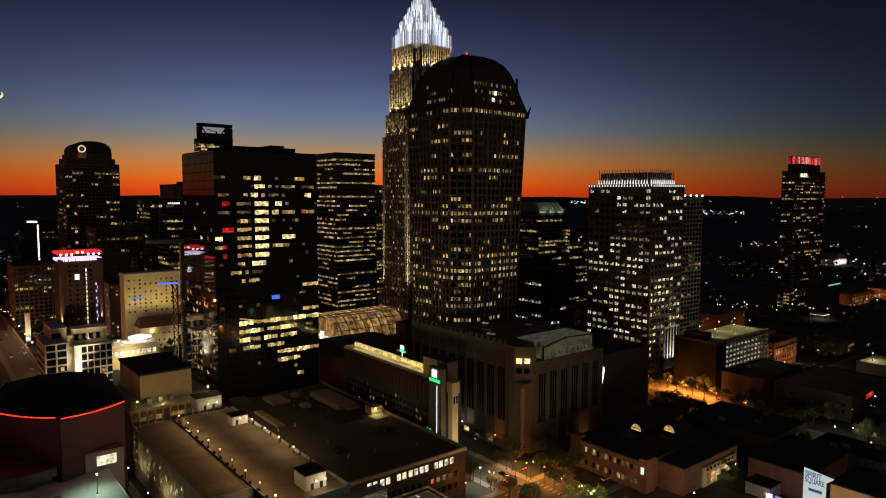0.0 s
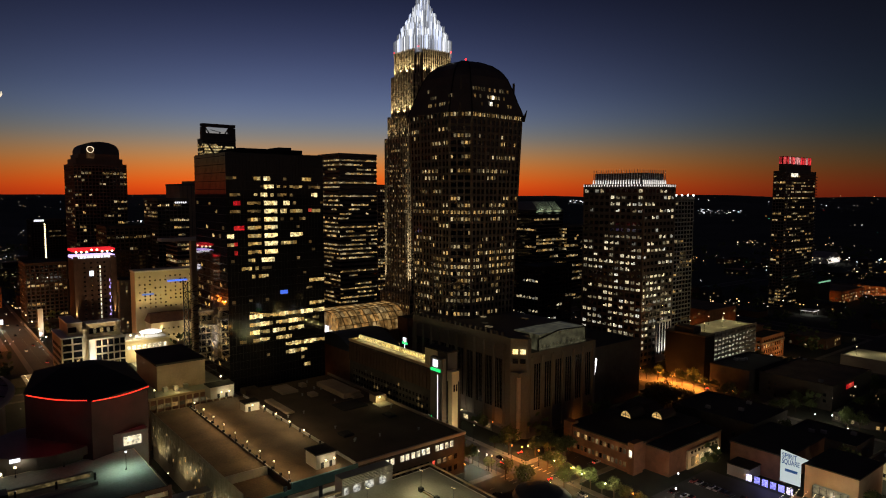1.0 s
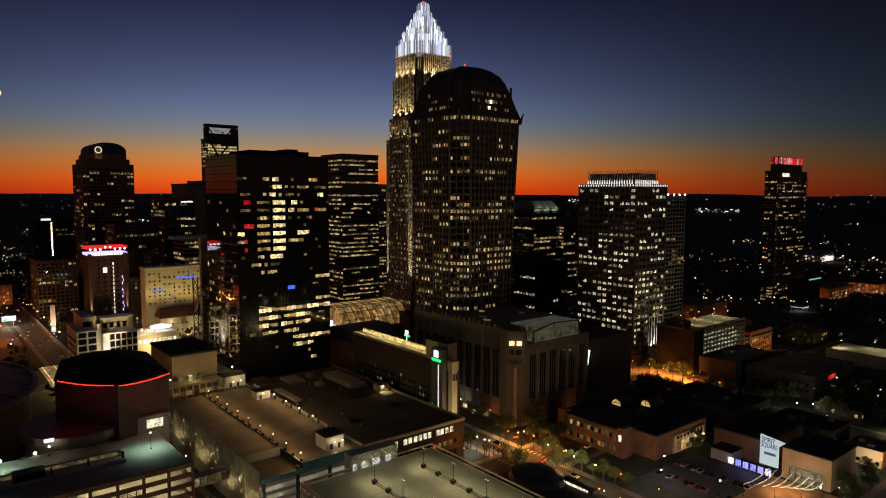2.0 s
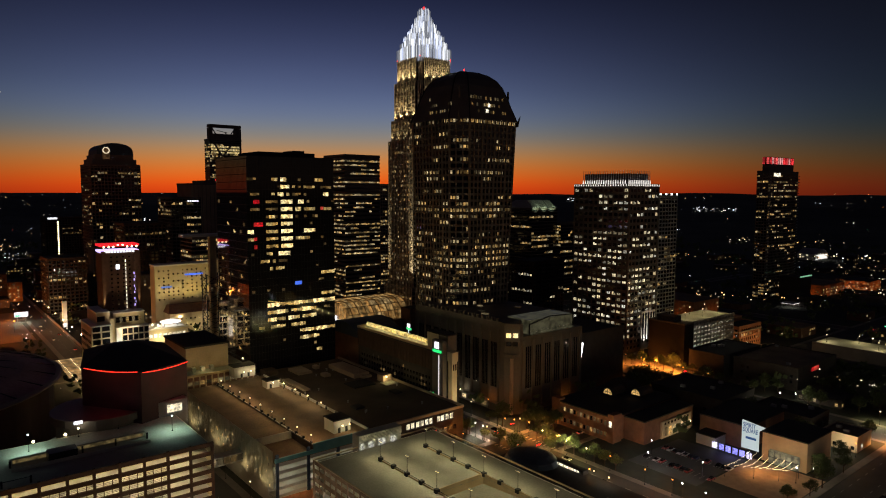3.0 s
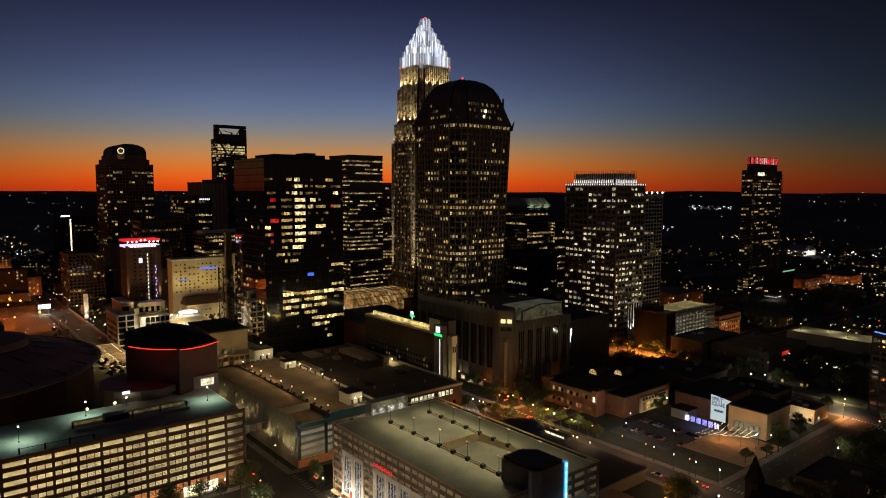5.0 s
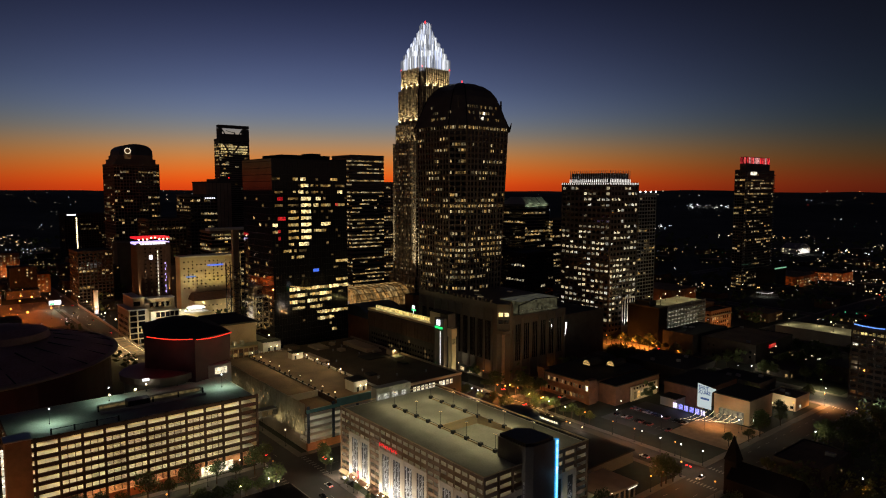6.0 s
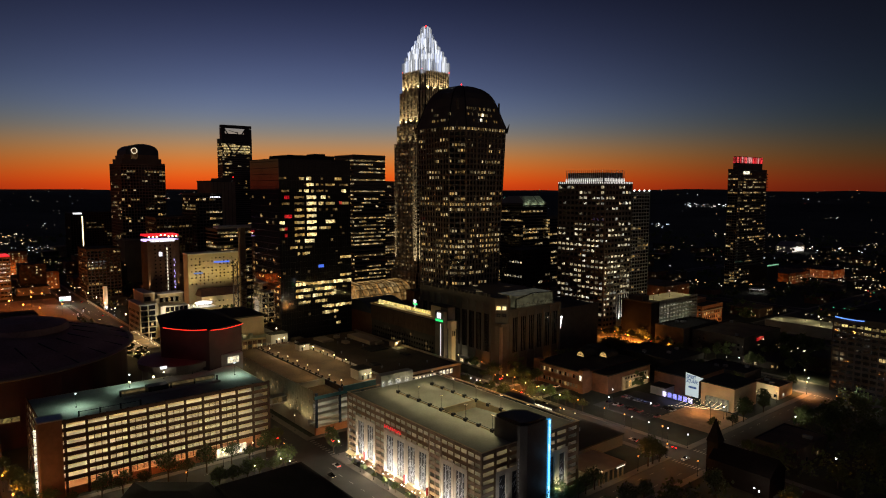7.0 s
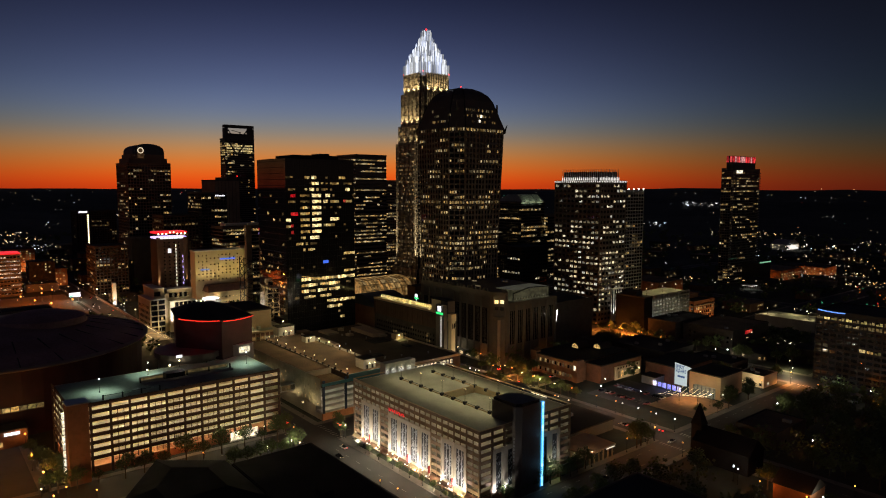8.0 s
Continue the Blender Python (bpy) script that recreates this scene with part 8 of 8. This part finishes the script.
protos = [tree(200 + k, h) for k, h in enumerate((9, 11, 7.5))]
spots_ = [(x, 135.6) for x in range(-112, -58, 6)] + [(x, 114) for x in range(-150, -100, 11)] + [(-2, 165), (1.5, 178), (1.5, 190), (-3, 198), (-5, 206), (1, 214), (-8, 210), (3, 108), (2.5, 100), (9 - 6, 44), (3.5, 50), (2.8, 38), (-100, -3.6), (-108, 0), (-116, -30), (-117, -38), (-118, -46), (-116, -58), (-117, -84), (-116, -100), (-96, -30), (-95, -36), (-96.4, -42), (-95, -48), (-96, -54), (-95.4, -60), (-124, -22), (-119, -24), (-151, -128), (-147, -124.6), (-142.5, -122.4), (-137, -122), (-131, -124), (-122.6, -127.4), (-119, -125), (-118.5, -118), (-118, -110), (-117, -92), (-117, -74), (-117, -66), (-124, -149), (-150, -149.5), (-170, -128), (1.2, 112), (2.2, 104), (1.8, 50), (2.4, 56), (2.2, 62), (-150, 270.5), (-144, 269), (-139, 271), (-133, 269.6), (-127, 271), (-121, 269), (-114, 271), (-108, 270), (-126, 262), (-132, 258), (-140, 262), (-118, 258), (-96, 297), (-104, 299), (-112, 297), (-118, 299), (-172, 300), (-166, 304), (-158, 302), (-155, 309), (-148, 304), (-143, 310), (-139, 302), (-134, 307), (-131, 313), (-170, 311), (-146, 314), (-140, 100), (-139, 112), (-96, 128), (-117, 149.4), (-120.5, 151), (-117.4, 154), (-119, 158), (-124.6, 149), (-126, 153)]
spots_ += [(1.6, 22), (2.2, 28), (1.8, 34), (22.4, 36), (23.6, 44), (22.2, 56), (2.4, 12), (23, 66), (-126.5, 143), (-130, 146.8), (-124.4, 147), (-136, 134.6), (-146, 134.6)]
rng = random.Random(210)
blocks = []
for ob in scene.objects:
    if ob.parent is None and ob.type == "EMPTY" and ob.children:
        for c in ob.children:
            if c.name.startswith(("body", "nave", "drum", "slab", "wall")) and c.type == "MESH":
                xs, ys = [ob.location.x + v.co.x for v in c.data.vertices], [ob.location.y + v.co.y for v in c.data.vertices]
                blocks.append((min(xs) - 2, max(xs) + 2, min(ys) - 2, max(ys) + 2))


blocks += [(-470, -398, 28, 75), (-720, -490, -150, -24), (-182, -126, 292, 318), (-470, -400, 800, 870), (-275, -195, 700, 840), (-440, -390, 1190, 1270)]


def free(x, y, m=2.0):
    return not any(a - m < x < b + m and c - m < y < d + m for a, b, c, d in blocks) and not any(a - m < x < b + m for a, b in STREETS_Y) and not any(a - m < y < b + m for a, b in STREETS_X)


for x0, x1, y0, y1, n in ((24, 118, 60, 260, 70), (-100, 0, 222, 272, 36), (-140, 0, 296, 400, 45), (-140, -112, 226, 270, 12), (-60, 60, 330, 520, 40), (-520, -420, -160, -26, 18), (24, 130, -40, 60, 22), (-200, 60, 480, 700, 30), (-150, -100, 330, 420, 20)):
    for _ in range(n):
        x, y = rng.uniform(x0, x1), rng.uniform(y0, y1)
        if free(x, y, 1.0):
            spots_.append((x, y))
for i, (x, y) in enumerate(spots_):
    s = rng.uniform(0.8, 1.25)
    copy_thing(protos[i % 3], pose(x, y, 0, 0, 0, rng.uniform(0, 360))).scale = (s, s, s * rng.uniform(0.9, 1.1))
for k in range(10):
    copy_thing(protos[k % 3], pose(-80 + k * 8.1, -4.4, 0.1, 0, 0, k * 77)).scale = (0.42, 0.42, 0.45)
for p in protos:
    p.location = (protos.index(p) * 7 + 28, 205, 0)

# ---- woods between the houses ----
rng = random.Random(250)
vs, fs = [], []
for _ in range(1500):
    az, d = radians(rng.uniform(10, 90)), rng.uniform(420, 1900)
    x, y = 183 - d * math.sin(az), -168 + d * math.cos(az)
    if not free(x, y, 3):
        continue
    r, hh = rng.uniform(3.5, 7), rng.uniform(7, 13)
    for _ in range(16):
        o = Vector((x + rng.gauss(0, r * 0.5), y + rng.gauss(0, r * 0.5), max(0, hills(x, y)) + hh * rng.uniform(0.35, 1)))
        u = Vector((rng.gauss(0, 1), rng.gauss(0, 1), rng.gauss(0, 1))).normalized() * rng.uniform(1.4, 2.6)
        w = u.orthogonal().normalized() * rng.uniform(1.2, 2.2)
        k = len(vs)
        vs += [tuple(o + u), tuple(o + w), tuple(o - u * 0.9), tuple(o - w)]
        fs.append((k, k + 1, k + 2, k + 3))
for _ in range(330):
    x, y = rng.uniform(24, 150), rng.uniform(50, 285)
    if not free(x, y, 2) or (44 < x < 94 and 84 < y < 122):
        continue
    r, hh = rng.uniform(2.5, 4.5), rng.uniform(7, 13)
    for _ in range(60):
        o = Vector((x + rng.gauss(0, r * 0.55), y + rng.gauss(0, r * 0.55), hh * rng.uniform(0.25, 1)))
        u = Vector((rng.gauss(0, 1), rng.gauss(0, 1), rng.gauss(0, 1))).normalized() * rng.uniform(0.5, 1.0)
        w = u.orthogonal().normalized() * rng.uniform(0.4, 0.8)
        k = len(vs)
        vs += [tuple(o + u), tuple(o + w), tuple(o - u * 0.9), tuple(o - w)]
        fs.append((k, k + 1, k + 2, k + 3))
me = bpy.data.meshes.new("woods")
me.from_pydata(vs, [], fs)
me.materials.append(leaf)
tagged(new("woods", me), "dark dense tree crowns between the houses and gardens", "trees", "", "stuff")

# ---- the city beyond ----
def lit_block(x0, x1, y0, y1, h, seed, wall, lit, watts, label):
    """A far building with street lamps washing its two street fronts."""
    lowrise(x0, x1, y0, y1, h, wall, seed, lit, far=True, label=label)
    for q in (0.25, 0.75):
        spot((x1 + 9, y0 + (y1 - y0) * q, 5), (x1, y0 + (y1 - y0) * q, 6), watts, SODIUM, 140, 0.5)
        spot((x0 + (x1 - x0) * q, y0 - 9, 5), (x0 + (x1 - x0) * q, y0, 6), watts, SODIUM, 140, 0.5)


lit_block(-262, -214, 455, 500, 24, 501, orange_brick, 0.08, 1300, "brick block glowing orange in street light")
lit_block(-264, -216, 748, 812, 14, 502, orange_brick, 0.5, 700, "long brick block with warm lit rows of windows")
lit_block(-236, -200, 850, 890, 12, 503, orange_brick, 0.5, 1200, "brick block with warm lit rows of windows")
lit_block(-690, -655, -130, -112, 12, 504, orange_brick, 0.4, 3000, "low brick block in orange street light")
lit_block(-800, -770, -40, -10, 22, 505, brown_brick, 0.6, 3000, "brick block with warm lit rows of windows")
lit_block(-1010, -960, -60, -20, 34, 506, orange_brick, 0.7, 7000, "far brick block in orange street light")
for x, y in ((-165, 306), (-155, 305.6), (-146, 308), (-137, 304)):
    point((x, y, 4.6), 8500, SODIUM, 0.4)
t = thing("green_roof_hall", "far hall with a green lit roof edge", "hall", (-225, 715, 0))
part("body", Geo().box(-262, 698, 0, -222, 728, 27), night_brick, t), part("roof_light", Geo().box(-222.5, 698, 27.2, -221.5, 728, 28.6), glow("green_glass_light", [(0.35, 0.85, 0.5)], 0.5, 0.5), t, "soft green roof light")
t = thing("lit_entrance", "bright white forecourt canopy far off", "canopy", (-209, 643, 0))
part("roof", Geo().box(-216, 636, 5, -202, 652, 5.6), white_panel, t), part("soffit_light", Geo().box(-215, 637, 4.6, -201.8, 651, 5.1), led_soft, t, "white lit soffit")
pieces("post", Geo().cyl(0, 0, 0, 5, 0.3).mesh("post", grey_metal), [(x, y, 0) for x in (-215, -203) for y in (638, 650)], t)
t = thing("arched_hall", "far white-lit hall with an arched roof", "hall", (-412, 1230, 0))
part("body", Geo().box(-440, 1205, 0, -408, 1262, 12), white_panel, t), part("lit_front", Geo().box(-407.9, 1208, 2, -407.5, 1258, 10), led_soft, t, "white lit glass front")
part("roof", Geo().loft([[(x, 1205 + 57 * q / 12, 12 + 9 * math.sin(math.pi * q / 12)) for q in range(13)] for x in (-440, -407.6)]), grey_panel, t)
rng = random.Random(300)
count = 0
while count < 215:
    az, d = radians(rng.uniform(16, 88)), rng.uniform(330, 1500) ** 1.0
    x, y = 183 - d * math.sin(az), -168 + d * math.cos(az)
    w, l = rng.uniform(12, 34), rng.uniform(12, 34)
    if not all(free(px_, py_, 3) for px_ in (x, x + w / 2, x + w) for py_ in (y, y + l / 2, y + l)):
        continue
    if x + w > -125 and y < 285:
        continue
    tall = 50 if az > radians(52) and 500 < d < 1100 else 22
    h = rng.uniform(6, tall) if rng.random() < 0.55 else rng.uniform(5, 11)
    lowrise(x, x + w, y, y + l, h, rng.choice((night_brick, dark_stone, brown_brick, night_brick)), 400 + count, rng.choice((0.05, 0.12, 0.2, 0.35)), far=True, label="dark low building with a few lit windows")
    blocks.append((x - 1, x + w + 1, y - 1, y + l + 1))
    count += 1

for k in range(36):
    az, d = radians(rng.uniform(77, 91)), rng.uniform(760, 1500)
    x, y = 183 - d * math.sin(az), -168 + d * math.cos(az)
    w, l = rng.uniform(16, 40), rng.uniform(16, 40)
    if all(free(px_, py_, 3) for px_ in (x, x + w / 2, x + w) for py_ in (y, y + l / 2, y + l)):
        lowrise(x, x + w, y, y + l, rng.uniform(8, 40), rng.choice((night_brick, dark_stone, brown_brick)), 700 + k, rng.choice((0.12, 0.25, 0.45)), far=True, label="dark far building with small lit windows")
        blocks.append((x - 1, x + w + 1, y - 1, y + l + 1))

fields = {"city_warm": (Geo(), city_warm, "scattered warm street and house lights"), "city_cool": (Geo(), city_cool, "scattered white street and yard lights"), "city_red": (Geo(), city_red, "scattered red and green signal lights")}
for _ in range(6500):
    az, d = radians(rng.uniform(8, 94)), 330 + 4000 * rng.random() ** 1.15
    x, y = 183 - d * math.sin(az), -168 + d * math.cos(az)
    s = max(0.3, d * rng.uniform(0.0003, 0.00075))
    if noise.noise((x / 240, y / 240, 4.0)) + 0.5 * noise.noise((x / 70, y / 70, 9.0)) < 0.16 and rng.random() < 0.93:
        continue
    if (x > -250 and y < 480) or (d > 1500 and rng.random() < 0.72):
        continue
    key = rng.choices(("city_warm", "city_cool", "city_red"), (0.62, 0.3, 0.08))[0]
    fields[key][0].cbox((x, y, max(0, hills(x, y)) + rng.uniform(4, 9) + d * 0.001), (s, s, s))
for deg, d, n, span_, key in ((29.5, 3000, 34, 3.2, "city_cool"), (33, 2100, 16, 2, "city_cool"), (14, 2300, 26, 4, "city_warm"), (22, 1500, 30, 5, "city_warm"), (19, 1150, 24, 4, "city_warm"), (17, 900, 14, 4, "city_red"), (26, 1300, 16, 3, "city_cool"), (80, 1500, 30, 5, "city_warm"), (76, 2600, 24, 4, "city_cool"), (84, 1100, 26, 4, "city_warm"), (57, 2600, 14, 1.5, "city_cool"), (20, 700, 20, 6, "city_warm"), (24, 560, 18, 6, "city_warm"), (18, 1300, 50, 9, "city_warm"), (15, 1700, 50, 8, "city_warm"), (25, 1900, 40, 8, "city_warm"), (82, 900, 40, 8, "city_warm"), (86, 1900, 40, 6, "city_warm"), (78, 700, 20, 6, "city_cool"), (28, 900, 30, 8, "city_warm"), (50, 1500, 20, 6, "city_warm"), (37, 1100, 24, 4, "city_warm"), (20.5, 1030, 46, 5, "city_warm"), (17.5, 960, 46, 4, "city_warm"), (21, 1500, 40, 5, "city_cool"), (16, 800, 10, 3, "city_red"), (86, 1250, 50, 5, "city_warm"), (88, 1050, 36, 4, "city_warm"), (83, 1500, 30, 5, "city_cool"), (30, 640, 16, 3, "city_cool"), (27, 620, 12, 3, "city_warm"), (39.5, 3600, 40, 3, "city_cool"), (85, 1700, 46, 6, "city_warm"), (15, 620, 26, 6, "city_warm"), (19, 760, 16, 5, "city_red")):
    for _ in range(n):
        az, dd = radians(deg + rng.uniform(-span_ / 2, span_ / 2)), d * rng.uniform(0.97, 1.03)
        x, y, s = 183 - dd * math.sin(az), -168 + dd * math.cos(az), dd * rng.uniform(0.0004, 0.0013)
        fields[key][0].cbox((x, y, hills(x, y) + rng.uniform(6, 12)), (s, s, s))
for key, (geo_, mat_, label_) in fields.items():
    me = bpy.data.meshes.new("distant_lights")
    me.from_pydata(geo_.v, [], geo_.f)
    me.materials.append(mat_)
    tagged(new("distant_lights", me), label_, "city lights", "", "stuff")
